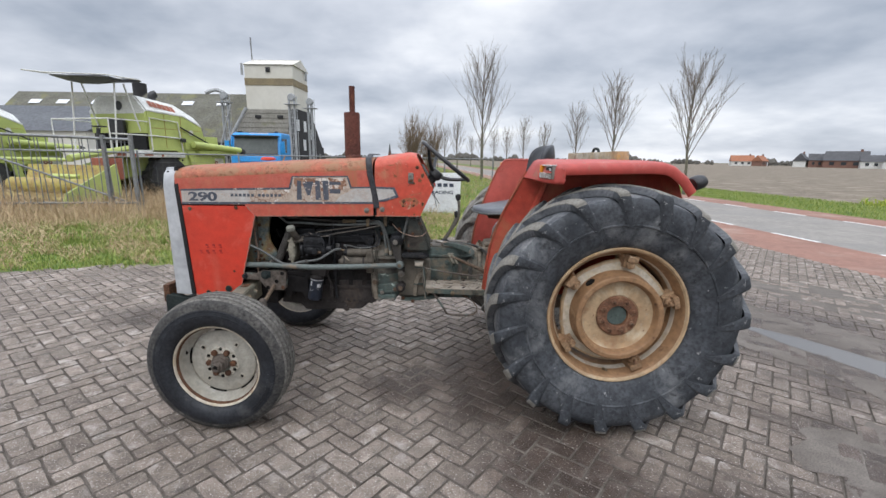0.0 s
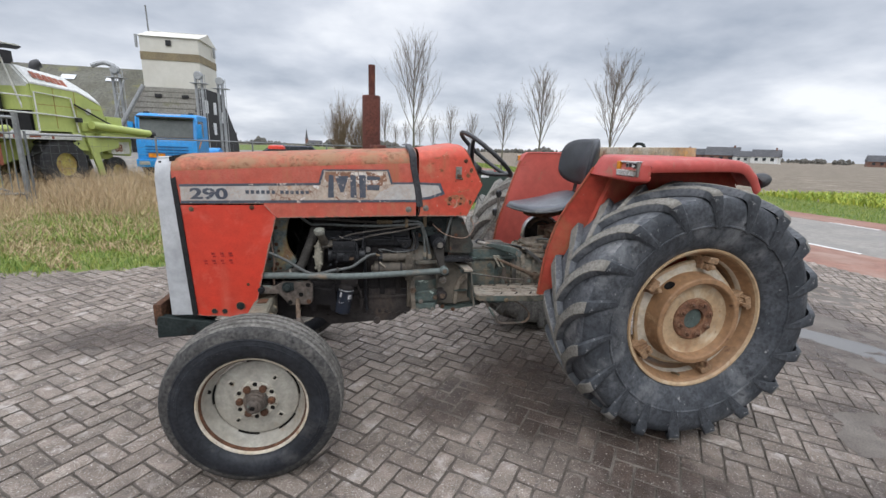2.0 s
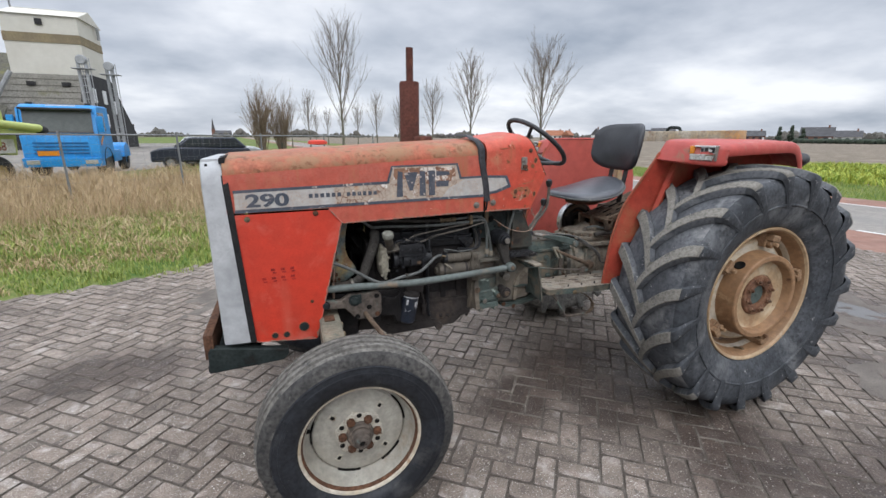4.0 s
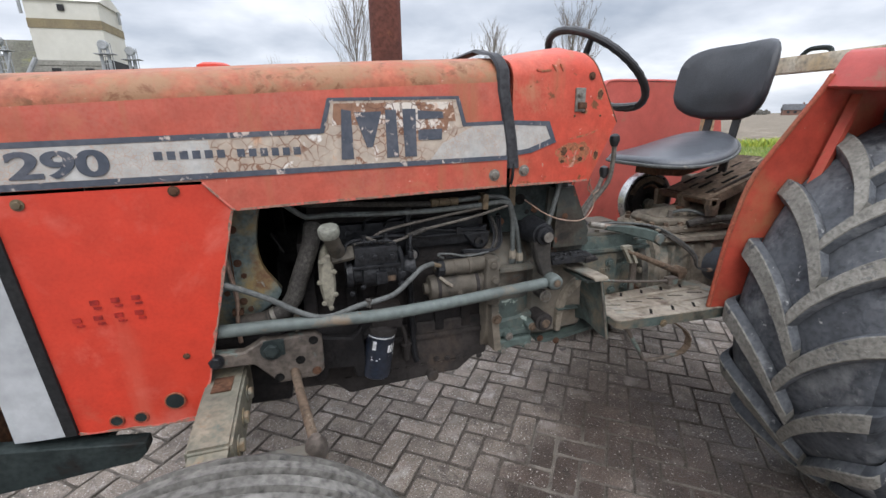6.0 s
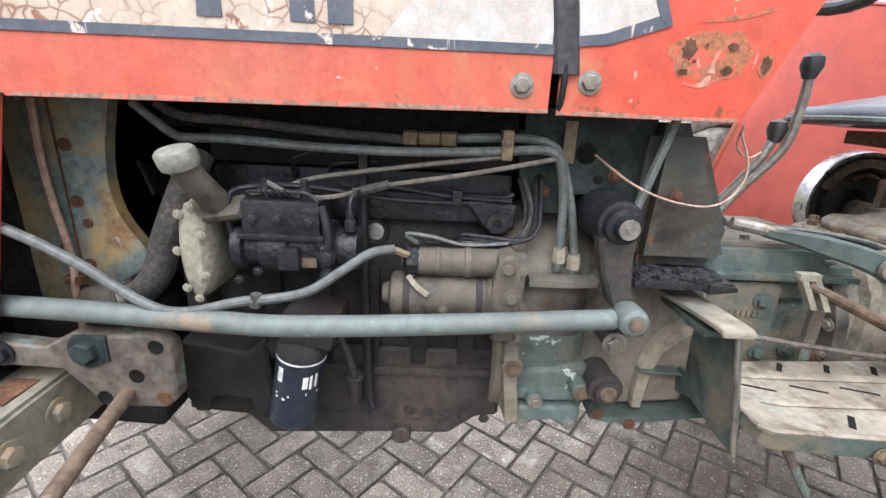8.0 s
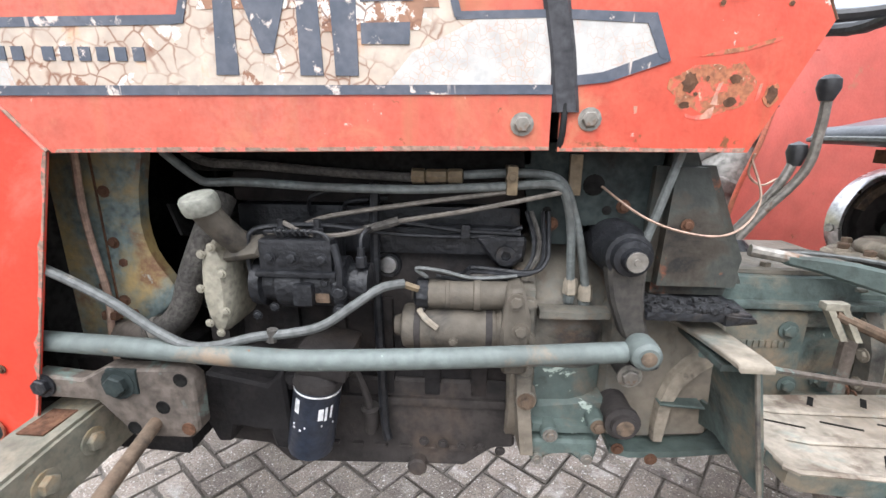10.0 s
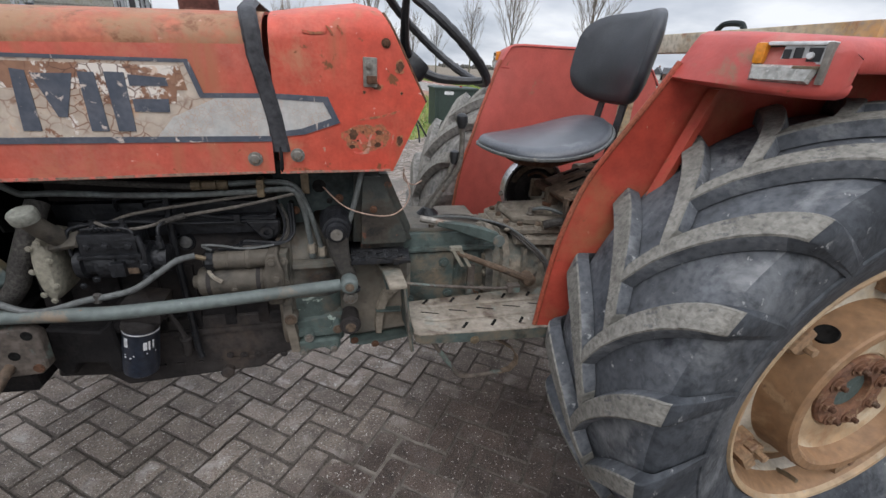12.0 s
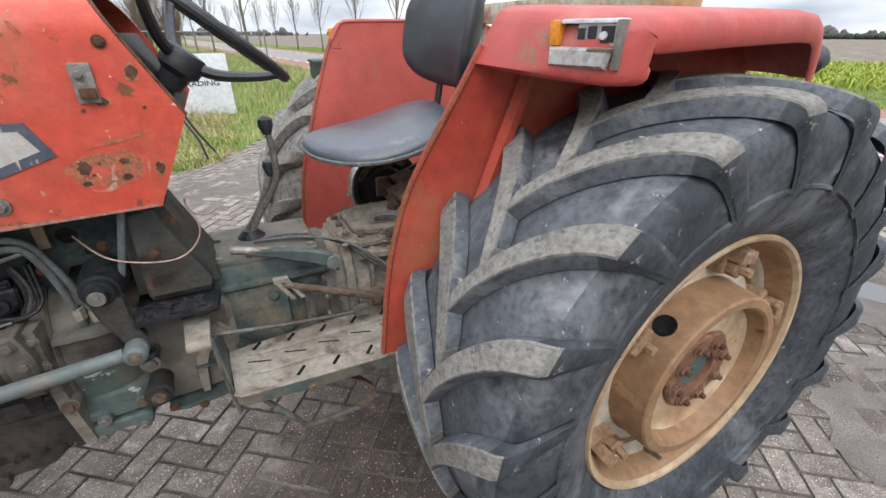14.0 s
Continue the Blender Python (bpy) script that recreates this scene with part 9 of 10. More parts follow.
    part("side_flap", plate([(2.70, 1.75), (2.70, 2.05), (3.2, 2.05), (3.3, 1.75)], -1.27, -1.2, 0.02), lime, c)
    for x, r, w, y in ((2.05, 0.78, 0.5, 1.0), (4.35, 0.48, 0.3, 0.70)):
        for sg in (-1, 1):
            wh = part("wheel", lathe([(r * 0.45, -w / 2), (r * 0.86, -w / 2), (r, -w / 3), (r, w / 3), (r * 0.86, w / 2), (r * 0.45, w / 2)], (x, sg * y, r - 0.03), "y", 28, closed=True), rubber, c, "worn dark tyre")
            part("rim", lathe([(0, -w / 4), (r * 0.44, -w / 3), (r * 0.47, -w / 2), (r * 0.47, w / 2), (r * 0.44, w / 3), (0, w / 4)], (x, sg * y, r - 0.03), "y", 20), yellow_rust, wh)
            if r > 0.6:
                for k in range(16):
                    q = box(-0.05, 0.05, -w / 2, w / 2, r - 0.02, r + 0.045, 0.01)
                    moved(q, Matrix.Translation((x, sg * y, r - 0.03)) @ Matrix.Rotation(k * math.pi / 8, 4, "Y") @ Matrix.Rotation(0.5 * (1 if k % 2 else -1), 4, "Z"))
                    part("tread_bar", q, rubber, wh)
    # open platform
    part("platform", box(0.0, 1.4, -1.2, 1.2, 1.62, 1.72, 0.02), off_white, c)
    part("driver_seat", box(0.70, 1.15, -0.45, 0.20, 1.95, 2.12, 0.05), black_plastic, c)
    part("seat_back", box(1.05, 1.18, -0.45, 0.20, 2.05, 2.75, 0.06), black_plastic, c)
    part("engine_bay", box(1.22, 1.31, -1.18, 1.1, 1.70, 2.28, 0.01), dark_void, c)
    part("bay_door", box(1.20, 1.24, -1.18, -0.62, 1.74, 2.22, 0.01), seal_black, c)
    part("bulkhead", rings([[(x, -1.2, 2.28), (x, -1.2, 3.02), (x, -0.80, 3.46), (x, 0.80, 3.46), (x, 1.2, 3.02), (x, 1.2, 2.28)] for x in (1.24, 1.315)]), lime, c)
    part("bulkhead_top", rings([[(x, -1.195, 2.92), (x, -1.205, 3.02), (x, -0.80, 3.47), (x, 0.80, 3.47), (x, 1.205, 3.02), (x, 1.195, 2.92)] for x in (1.232, 1.30)]), off_white, c)
    part("round_vent", lathe([(0.15, 1.22), (0.14, 1.205), (0, 1.205)], (0, -0.15, 3.18), "x", 20), black_plastic, c)
    part("exhaust_bend", tube([(2.3, -0.4, 3.3), (2.3, -0.4, 3.62), (2.42, -0.45, 3.70)], 0.13, 12), black_plastic, c)
    part("control_column", tube([(0.45, -0.02, 1.7), (0.55, -0.02, 2.4)], 0.06, 8), black_plastic, c)
    part("steering_wheel", lathe([(0.20, -0.02), (0.23, 0.0), (0.20, 0.02), (0.17, 0.0)], (0.58, -0.02, 2.45), "z", 18, closed=True), black_plastic, c)
    rails = [[(0.0, -1.2, 1.7), (0.0, -1.2, 2.65), (1.35, -1.2, 2.65)], [(0.0, -1.27, 2.2), (1.5, -1.27, 2.2), (2.6, -1.27, 2.15)], [(0.0, 1.2, 1.7), (0.0, 1.2, 2.65), (1.35, 1.2, 2.65)], [(1.35, -1.27, 1.7), (1.35, -1.27, 2.78), (2.45, -1.27, 2.72), (2.58, -1.27, 1.7)], [(0.0, -1.2, 2.65), (0.0, 1.2, 2.65)]]
    for p in rails:
        part("hand_rail", tube(p, 0.022, 8, smooth=False), off_white, c)
    for p in ([(0.35, -0.95, 1.7), (0.55, -0.95, 3.78)], [(1.3, -0.95, 2.2), (0.85, -0.95, 3.78)], [(0.35, 0.85, 1.7), (0.55, 0.85, 3.86)], [(1.3, 0.85, 2.2), (0.85, 0.85, 3.86)]):
        part("canopy_post", tube(p, 0.025, 8, smooth=False), off_white, c)
    part("canopy", rings([[(x0, y, 3.86 + dz), (0.62, y, 3.80 - sag + dz), (1.15, y, 3.84 + dz), (1.28, y, 3.93 + dz), (1.12, y, 3.98 + dz), (0.62, y, 3.87 - sag + dz), (x0 + 0.02, y, 3.90 + dz)] for x0, y, dz, sag in ((0.12, -1.22, 0.0, 0.0), (0.05, -0.9, 0.03, 0.05), (0.0, -0.2, 0.05, 0.09), (0.0, 0.5, 0.08, 0.08), (0.1, 1.15, 0.14, 0.02))]), black_plastic, c, "sagging black canopy")
    for q in ([(1.2, -1.22, 3.95), (0.1, -1.24, 3.93), (0.0, 1.2, 4.07), (-0.1, 2.0, 4.16)], [(1.2, -1.22, 3.95), (1.1, 1.2, 4.07), (-0.1, 2.0, 4.16)], [(0.6, -1.2, 3.90), (0.3, 1.2, 4.06)]):
        part("canopy_frame", tube(q, 0.022, 6, smooth=False), off_white, c)
    # feeder and header
    part("feeder_house", plate([(1.3, 1.5), (1.3, 0.9), (-0.6, 0.35), (-0.8, 0.9)], -0.6, 0.6, 0.02), lime, c)
    part("header_trough", plate([(-0.55, 1.25), (-0.45, 0.25), (-1.7, 0.15), (-1.75, 0.3), (-0.75, 0.45)], -1.9, 1.7, 0.02), yellow_rust, c, "rusty yellow header")
    part("header_side", plate([(-0.5, 1.3), (-0.4, 0.2), (-2.1, 0.15), (-2.0, 0.5)], -1.96, -1.9, 0.01), lime, c)
    part("header_auger", tube([(-1.05, -1.85, 0.62), (-1.05, 1.65, 0.62)], 0.22, 14, smooth=False), yellow_rust, c)
    part("rusty_guard", box(-0.5, -0.1, -1.7, -0.9, 0.8, 1.45, 0.05), brick_rust, c)
    part("reel_pipe", tube([(-1.6, -1.8, 1.4), (-1.6, 1.6, 1.4)], 0.05, 8, smooth=False), lime, c)
    part("reel_arm", tube([(0.3, -1.5, 1.75), (-1.7, -1.85, 1.45)], 0.09, 8, smooth=False), lime, c)
    lettering("68", 0.34, Matrix.Translation((4.18, -0.962, 1.12)) @ Matrix(((1, 0, 0, 0), (0, 0, -1, 0), (0, 1, 0, 0), (0, 0, 0, 1))), brick_rust, "type_number", c, "dark red number 68")
    part("number_field", box(4.03, 4.83, -0.958, -0.953, 1.03, 1.45, 0), off_white, c)
    return c


harvester = combine("faded lime green and white combine harvester behind the fence")
h_m = Matrix.Translation((-10.34, 10.77, 0)) @ Matrix.Rotation(radians(75), 4, "Z")
harvester.matrix_basis = h_m
h2 = copy_thing(harvester, Matrix.Translation((-17.3, 10.8, 0)) @ Matrix.Rotation(radians(75), 4, "Z"))

# ---- lorry ----
blue = material("bright_blue_lorry_paint", (0.015, 0.27, 0.66), (0.012, 0.22, 0.56), 2, 0.35, 0, 0.03)
blue_slat = material("shaded_blue_slat_paint", (0.008, 0.125, 0.34), (0.007, 0.10, 0.28), 2, 0.4, 0, 0.03)
screen_glass = material("grey_windscreen_glass", (0.105, 0.115, 0.110), (0.075, 0.082, 0.080), 0.8, 0.10, gloss=0.6)
truck = thing("blue_lorry", (0, 0, 0), "bright blue lorry tractor unit parked behind the fence", "lorry")
part("cab", plate([(0.0, 0.55), (0.0, 1.55), (0.14, 1.65), (0.30, 2.62), (0.55, 2.72), (1.95, 2.72), (2.0, 0.75), (1.5, 0.7)], -1.2, 1.2, 0.05, None, None), blue, truck, "bright blue cab")
part("windscreen", plate([(0.125, 1.70), (0.285, 2.50), (0.275, 2.50), (0.115, 1.70)], -1.06, 1.06, 0), screen_glass, truck, "grey reflecting windscreen")
part("wiper_sill", plate([(0.10, 1.66), (0.125, 1.71), (0.09, 1.71), (0.07, 1.66)], -1.08, 1.08, 0), black_plastic, truck)
part("sun_visor", box(0.06, 0.34, -1.1, 1.1, 2.50, 2.58, 0.02), black_plastic, truck)
part("roof_stripe", box(0.40, 0.46, -0.55, 0.35, 2.66, 2.70, 0.0), board_mat, truck)
for y in (-1.19, 1.19):
    part("pillar", plate([(0.02, 1.62), (0.26, 2.56), (0.34, 2.56), (0.16, 1.62)], y - 0.035, y + 0.035, 0.01), blue, truck)
    part("wheel_arch", lathe([(0.60, -0.03), (0.60, 0.03), (0.0, 0.03)], (1.0, y * 1.008, 0.50), "y", 20), black_plastic, truck)
part("side_stripe", plate([(0.30, 1.18), (0.75, 1.50), (0.75, 1.62), (0.30, 1.32)], -1.215, -1.203), amber, truck, "orange side stripe")
for k in range(4):
    part("grille_slat", box(-0.02, 0.01, -0.85, 0.85, 0.86 + k * 0.13, 0.92 + k * 0.13, 0.01), blue_slat, truck)
part("bumper", box(-0.12, 0.35, -1.22, 1.22, 0.38, 0.72, 0.04), blue, truck)
for y in (-0.9, 0.9):
    part("headlight", box(-0.14, -0.10, y - 0.2, y + 0.2, 0.48, 0.64, 0.02), clear_lens, truck)
    part("side_window", box(0.45, 1.25, y * 1.335 - 0.004, y * 1.335 + 0.004, 1.75, 2.45, 0.0), dark_glass, truck)
    part("mirror", box(0.0, 0.12, y * 1.5 - 0.1, y * 1.5 + 0.1, 1.7, 2.3, 0.03), blue, truck)
    part("roof_lamp", box(0.6, 0.75, y - 0.1, y + 0.1, 2.72, 2.80, 0.02), black_plastic, truck)
part("orange_panel", box(-0.03, -0.015, 0.1, 0.75, 0.80, 0.98, 0), amber, truck)
part("frame", box(1.8, 5.2, -0.45, 0.45, 0.65, 0.95, 0.02), blue, truck)
part("mudguard", plate([(3.6, 0.6), (3.7, 1.1), (4.2, 1.25), (4.7, 1.1), (4.8, 0.6)], -1.2, 1.2, 0.02), blue, truck)
part("fuel_tank", box(2.1, 3.3, -1.15, -0.6, 0.45, 0.95, 0.06), blue, truck)
for x in (1.0, 4.2):
    for y in (-1.0, 1.0):
        wh = part("wheel", lathe([(0.2, -0.15), (0.44, -0.16), (0.5, -0.1), (0.5, 0.1), (0.44, 0.16), (0.2, 0.15)], (x, y, 0.48), "y", 24, closed=True), rubber, truck)
        part("rim", lathe([(0, -0.08), (0.26, -0.1), (0.28, 0.0), (0.26, 0.1), (0, 0.08)], (x, y, 0.48), "y", 18), blue, wh)
truck.matrix_basis = Matrix.Translation((-8.3, 18.6, 0)) @ Matrix.Rotation(radians(94), 4, "Z")


# ---- parked cars ----
def car(paint, label):
    c = thing("parked_car", (0, 0, 0), label, "car", "cars behind the fence")
    part("body", plate([(0, 0.35), (0.02, 0.85), (0.4, 0.98), (1.2, 1.03), (4.3, 0.98), (4.42, 0.75), (4.4, 0.32)], -0.86, 0.86, 0.06), paint, c)
    part("roof", plate([(0.95, 1.0), (1.7, 1.50), (3.7, 1.52), (4.25, 1.0)], -0.76, 0.76, 0.06), paint, c)
    part("windscreen", plate([(1.02, 1.05), (1.60, 1.43), (1.57, 1.45), (0.99, 1.07)], -0.68, 0.68), dark_glass, c)
    for y in (-0.765, 0.765):
        for x0, x1, xs in ((1.35, 2.2, 0.3), (2.28, 3.0, 0.0), (3.08, 3.9, -0.15)):
            part("side_window", plate([(x0, 1.05), (x1, 1.05), (x1 + min(xs, 0), 1.44), (x0 + max(xs, 0), 1.44)], y - 0.006, y + 0.006), dark_glass, c)
        part("headlight", box(-0.01, 0.05, y * 0.8 - 0.12, y * 0.8 + 0.12, 0.62, 0.76, 0.02), clear_lens, c)
    for x in (0.8, 3.55):
        for y in (-0.78, 0.78):
            wh = part("wheel", lathe([(0.18, -0.1), (0.30, -0.1), (0.32, -0.06), (0.32, 0.06), (0.30, 0.1), (0.18, 0.1)], (x, y, 0.30), "y", 20, closed=True), rubber, c)
            part("rim", lathe([(0, -0.07), (0.19, -0.09), (0.19, 0.09), (0, 0.07)], (x, y, 0.30), "y", 14), galv, wh)
    return c


navy_paint = material("dark_navy_car_paint", (0.015, 0.02, 0.035), (0.02, 0.025, 0.04), 2, 0.25)
silver_paint = material("silver_car_paint", (0.45, 0.46, 0.47), (0.4, 0.41, 0.42), 2, 0.3, 0.4)
car1 = car(navy_paint, "dark navy estate car parked behind the fence")
car1.matrix_basis = Matrix.Translation((-6.3, 22.5, 0)) @ Matrix.Rotation(radians(8), 4, "Z")
car2 = car(silver_paint, "silver car parked behind the fence")
car2.matrix_basis = Matrix.Translation((-1.5, 25.5, 0)) @ Matrix.Rotation(radians(185), 4, "Z")

# ---- grain store with tower ----
cladding = material("pale_grey_cladding", (0.55, 0.535, 0.475), (0.50, 0.48, 0.42), 0.4, 0.6, 0, 0.03, 8, mottle=0.04, fleck=0.94)
gutter_grey = material("pale_galvanised_tube", (0.40, 0.415, 0.42), (0.30, 0.31, 0.315), 1.5, 0.5, 0.3, 0.05, 20)
store_roof = material("grey_cement_roof_sheets", (0.205, 0.195, 0.170), (0.155, 0.148, 0.125), 0.6, 0.85, 0, 0.2, 6, [((0.12, 0.115, 0.07), 0.5, 0.56, 0.70)], mottle=0.12)
band_mat = material("stained_ochre_band", (0.26, 0.21, 0.12), (0.20, 0.16, 0.10), 0.8, 0.7)
slate = material("mossy_grey_roof_sheets", (0.105, 0.100, 0.075), (0.15, 0.145, 0.12), 0.5, 0.85, 0, 0.3, 6, [((0.17, 0.165, 0.06), 0.35, 0.55, 0.70)])
dark_wall = material("black_timber_cladding", (0.022, 0.022, 0.024), (0.035, 0.034, 0.034), 1.0, 0.8)
store = thing("grain_store", (-26, 62, 0), "long grain store with mossy roof and a pale clad tower", "building")
part("tower", rings([[(-26.4, 58, z), (-19.9, 58, z), (-19.9, 64, z), (-26.4, 64, z)] for z in (7.6, 13.6)]), cladding, store, "pale clad tower")
part("tower_roof", rings([[(-26.6, 57.8, 13.55), (-19.7, 57.8, 13.55), (-19.7, 61, 14.7), (-26.6, 61, 14.7)], [(-26.6, 64.2, 13.55), (-19.7, 64.2, 13.55), (-19.7, 61, 14.75), (-26.6, 61, 14.75)]]), cladding, store)
part("gable", rings([[(-19.85, 58, 13.6), (-19.85, 64, 13.6), (-19.85, 61, 14.65)], [(-20.0, 58, 13.6), (-20.0, 64, 13.6), (-20.0, 61, 14.65)]]), cladding, store)
part("ochre_band", rings([[(-26.45, 57.95, z), (-19.85, 57.95, z), (-19.85, 64.05, z), (-26.45, 64.05, z)] for z in (10.9, 11.8)]), band_mat, store)
part("louvre", box(-23.5, -22.9, 57.86, 57.96, 12.6, 13.2, 0.02), dark_wall, store)
part("roof_slope", rings([[(-62.0, 54.5, 3.2), (-62.0, 62.5, 10.3), (-62.0, 70, 3.2)], [(-26.4, 54.5, 3.2), (-26.4, 62.5, 10.3), (-26.4, 70, 3.2)]]), slate, store, "mossy grey sheet roof")
part("front_roof", rings([[(-27.3, 55.0, 3.0), (-19.7, 55.0, 3.0), (-19.7, 58.0, 7.8), (-27.0, 58.0, 7.8)], [(-27.3, 66.0, 3.0), (-19.7, 66.0, 3.0), (-19.7, 65.0, 7.8), (-27.0, 65.0, 7.8)]]), store_roof, store, "grey cement sheet roof below the tower")
for k in range(7):
    # overlapping courses of sheets
    z = 3.3 + 0.66 * k
    y = 55.0 + (z - 3.0) * 3.0 / 4.8
    part("sheet_course", box(-27.2, -19.75, y - 0.06, y + 0.10, z - 0.03, z + 0.03, 0), store_roof, store)
for x in (-24.6, -21.6):
    part("roof_hatch", box(x - 0.35, x + 0.35, 57.0, 57.35, 6.55, 6.95, 0.03), dark_wall, store)
for x, y, h in ((-26.7, 57.9, 2.4), (-19.55, 62.5, 2.2)):
    part("tower_duct", tube([(x, y, 12.2), (x, y, 12.2 + h * 0.6)], 0.16, 8), gutter_grey, store)
part("end_wall", plate([(0, 0)] * 0 or [(-19.58, 0.0), (-19.58, 3.0), (-19.50, 3.0), (-19.50, 0.0)], 55, 70), dark_wall, store)
part("end_gable", rings([[(-19.55, 54.8, 0.0), (-19.55, 54.8, 2.6), (-19.55, 58.0, 7.9), (-19.55, 64, 7.9), (-19.55, 71, 1.6), (-19.55, 71, 0)], [(-20.3, 54.8, 0.0), (-20.3, 54.8, 2.6), (-20.3, 58.0, 7.9), (-20.3, 64, 7.9), (-20.3, 71, 1.6), (-20.3, 71, 0)]]), dark_wall, store, "black timber gable wall")
for y, z in ((57.5, 5.0), (60.5, 5.0), (63.5, 4.0), (60, 2.4)):
    part("window", box(-19.56, -19.48, y, y + 1.0, z, z + 1.5, 0), board_mat, store)
part("front_wall", box(-61.8, -19.7, 54.6, 54.9, -0.1, 3.2), dark_wall, store)
for x in (-58, -54, -49, -43, -36, -31):
    part("roof_light", moved(box(-0.8, 0.8, -0.45, 0.45, -0.02, 0.05, 0), Matrix.Translation((x, 60.6, 8.72)) @ Matrix.Rotation(math.atan2(7.1, 8.0), 4, "X")), board_mat, store)
for x, y, z1 in ((-19.3, 54.4, 8.9), (-18.65, 54.4, 8.6), (-17.7, 57.0, 8.7), (-17.2, 57.0, 8.5), (-27.9, 54.3, 9.0), (-27.2, 54.3, 8.6)):
    part("elevator_leg", tube([(x, y, 0), (x, y, z1)], 0.17, 8, smooth=False), gutter_grey, store)
    part("leg_rail", tube([(x + 0.36, y - 0.1, 0), (x + 0.36, y - 0.1, z1 + 0.5)], 0.045, 6, smooth=False), gutter_grey, store)
for x, y, z in ((-18.95, 54.4, 8.8), (-17.45, 57.0, 8.6), (-27.6, 54.3, 8.9)):
    part("elevator_head", moved(lathe([(0.0, -0.30), (0.40, -0.30), (0.46, -0.22), (0.46, 0.22), (0.40, 0.30), (0.0, 0.30)], (0, 0, 0), "y", 16), Matrix.Translation((x, y, z + 0.15))), gutter_grey, store)
    part("head_platform", box(x - 0.85, x + 0.95, y - 0.55, y + 0.55, z - 0.75, z - 0.68, 0.02), gutter_grey, store)
    for k in range(11):
        part("leg_rung", box(x - 0.35, x + 0.45, y - 0.14, y - 0.08, 1.0 + k * 0.68, 1.07 + k * 0.68, 0), gutter_grey, store)
part("outlet_spout", tube([(-27.6, 54.3, 9.4), (-28.6, 54.2, 9.7), (-29.8, 54.1, 9.3)], 0.24, 8), gutter_grey, store)
part("conveyor", tube([(-24.9, 54.4, 7.6), (-28.9, 53.6, 0.5)], 0.22, 8, smooth=False), gutter_grey, store)
part("conveyor", tube([(-26.6, 53.9, 8.0), (-28.6, 53.6, 1.5)], 0.10, 8, smooth=False), gutter_grey, store)
part("mast", tube([(-26.1, 60, 14.5), (-26.15, 60, 17.4)], 0.09, 6, smooth=False), galv, store)
part("roof_vent", lathe([(0, 11.6), (0.9, 11.6), (0.9, 9.6), (0, 9.6)], (-44, 62.5, 0), "z", 14), dark_wall, store)
shed_mat = material("dark_blue_grey_roof_sheets", (0.070, 0.075, 0.085), (0.10, 0.105, 0.115), 0.5, 0.7, 0, 0.2, 6)
shed = thing("low_shed", (-44, 30, 0), "low grey shed roof behind the harvesters", "building")
part("shed_roof", rings([[(-50, 30, 3.2), (-50, 36, 5.6), (-50, 42, 3.2)], [(-26, 30, 3.2), (-26, 36, 5.6), (-26, 42, 3.2)]]), shed_mat, shed)
part("shed_wall", box(-49.8, -26.2, 30.2, 41.8, -0.1, 3.25), cladding, shed)

# ---- distance: church, houses, trees along the horizon ----
brickwork = material("red_brown_brickwork", (0.22, 0.115, 0.085), (0.18, 0.10, 0.075), 0.5, 0.85, 0, 0.2, 6)
roof_dark = material("dark_grey_roof_tiles", (0.07, 0.07, 0.075), (0.10, 0.10, 0.105), 0.6, 0.8, 0, 0.2, 8)
roof_orange = material("orange_roof_tiles", (0.36, 0.15, 0.08), (0.28, 0.12, 0.07), 0.6, 0.8)
far_green = material("far_winter_trees", (0.085, 0.082, 0.070), (0.125, 0.115, 0.10), 0.3, 0.95, 0, 0.5, 3)
conifer = material("dark_conifer_foliage", (0.022, 0.034, 0.022), (0.04, 0.055, 0.032), 1, 0.95, 0, 0.5, 6)
church = thing("church", (-85, 640, 0), "distant church with a slender dark spire", "church")
part("spire", rings([[(-85 + r * math.cos(a), 640 + r * math.sin(a), z) for a in (k * math.pi / 4 for k in range(8))] for z, r in ((9, 2.0), (23, 0.05))]), roof_dark, church)
part("bell_tower", box(-87.0, -83.0, 638, 642, 0, 9.2), brickwork, church)
part("nave", rings([[(-83, 635, 0), (-83, 635, 4), (-83, 640, 7.5), (-83, 645, 4), (-83, 645, 0)], [(-64, 635, 0), (-64, 635, 4), (-64, 640, 7.5), (-64, 645, 4), (-64, 645, 0)]]), roof_dark, church)


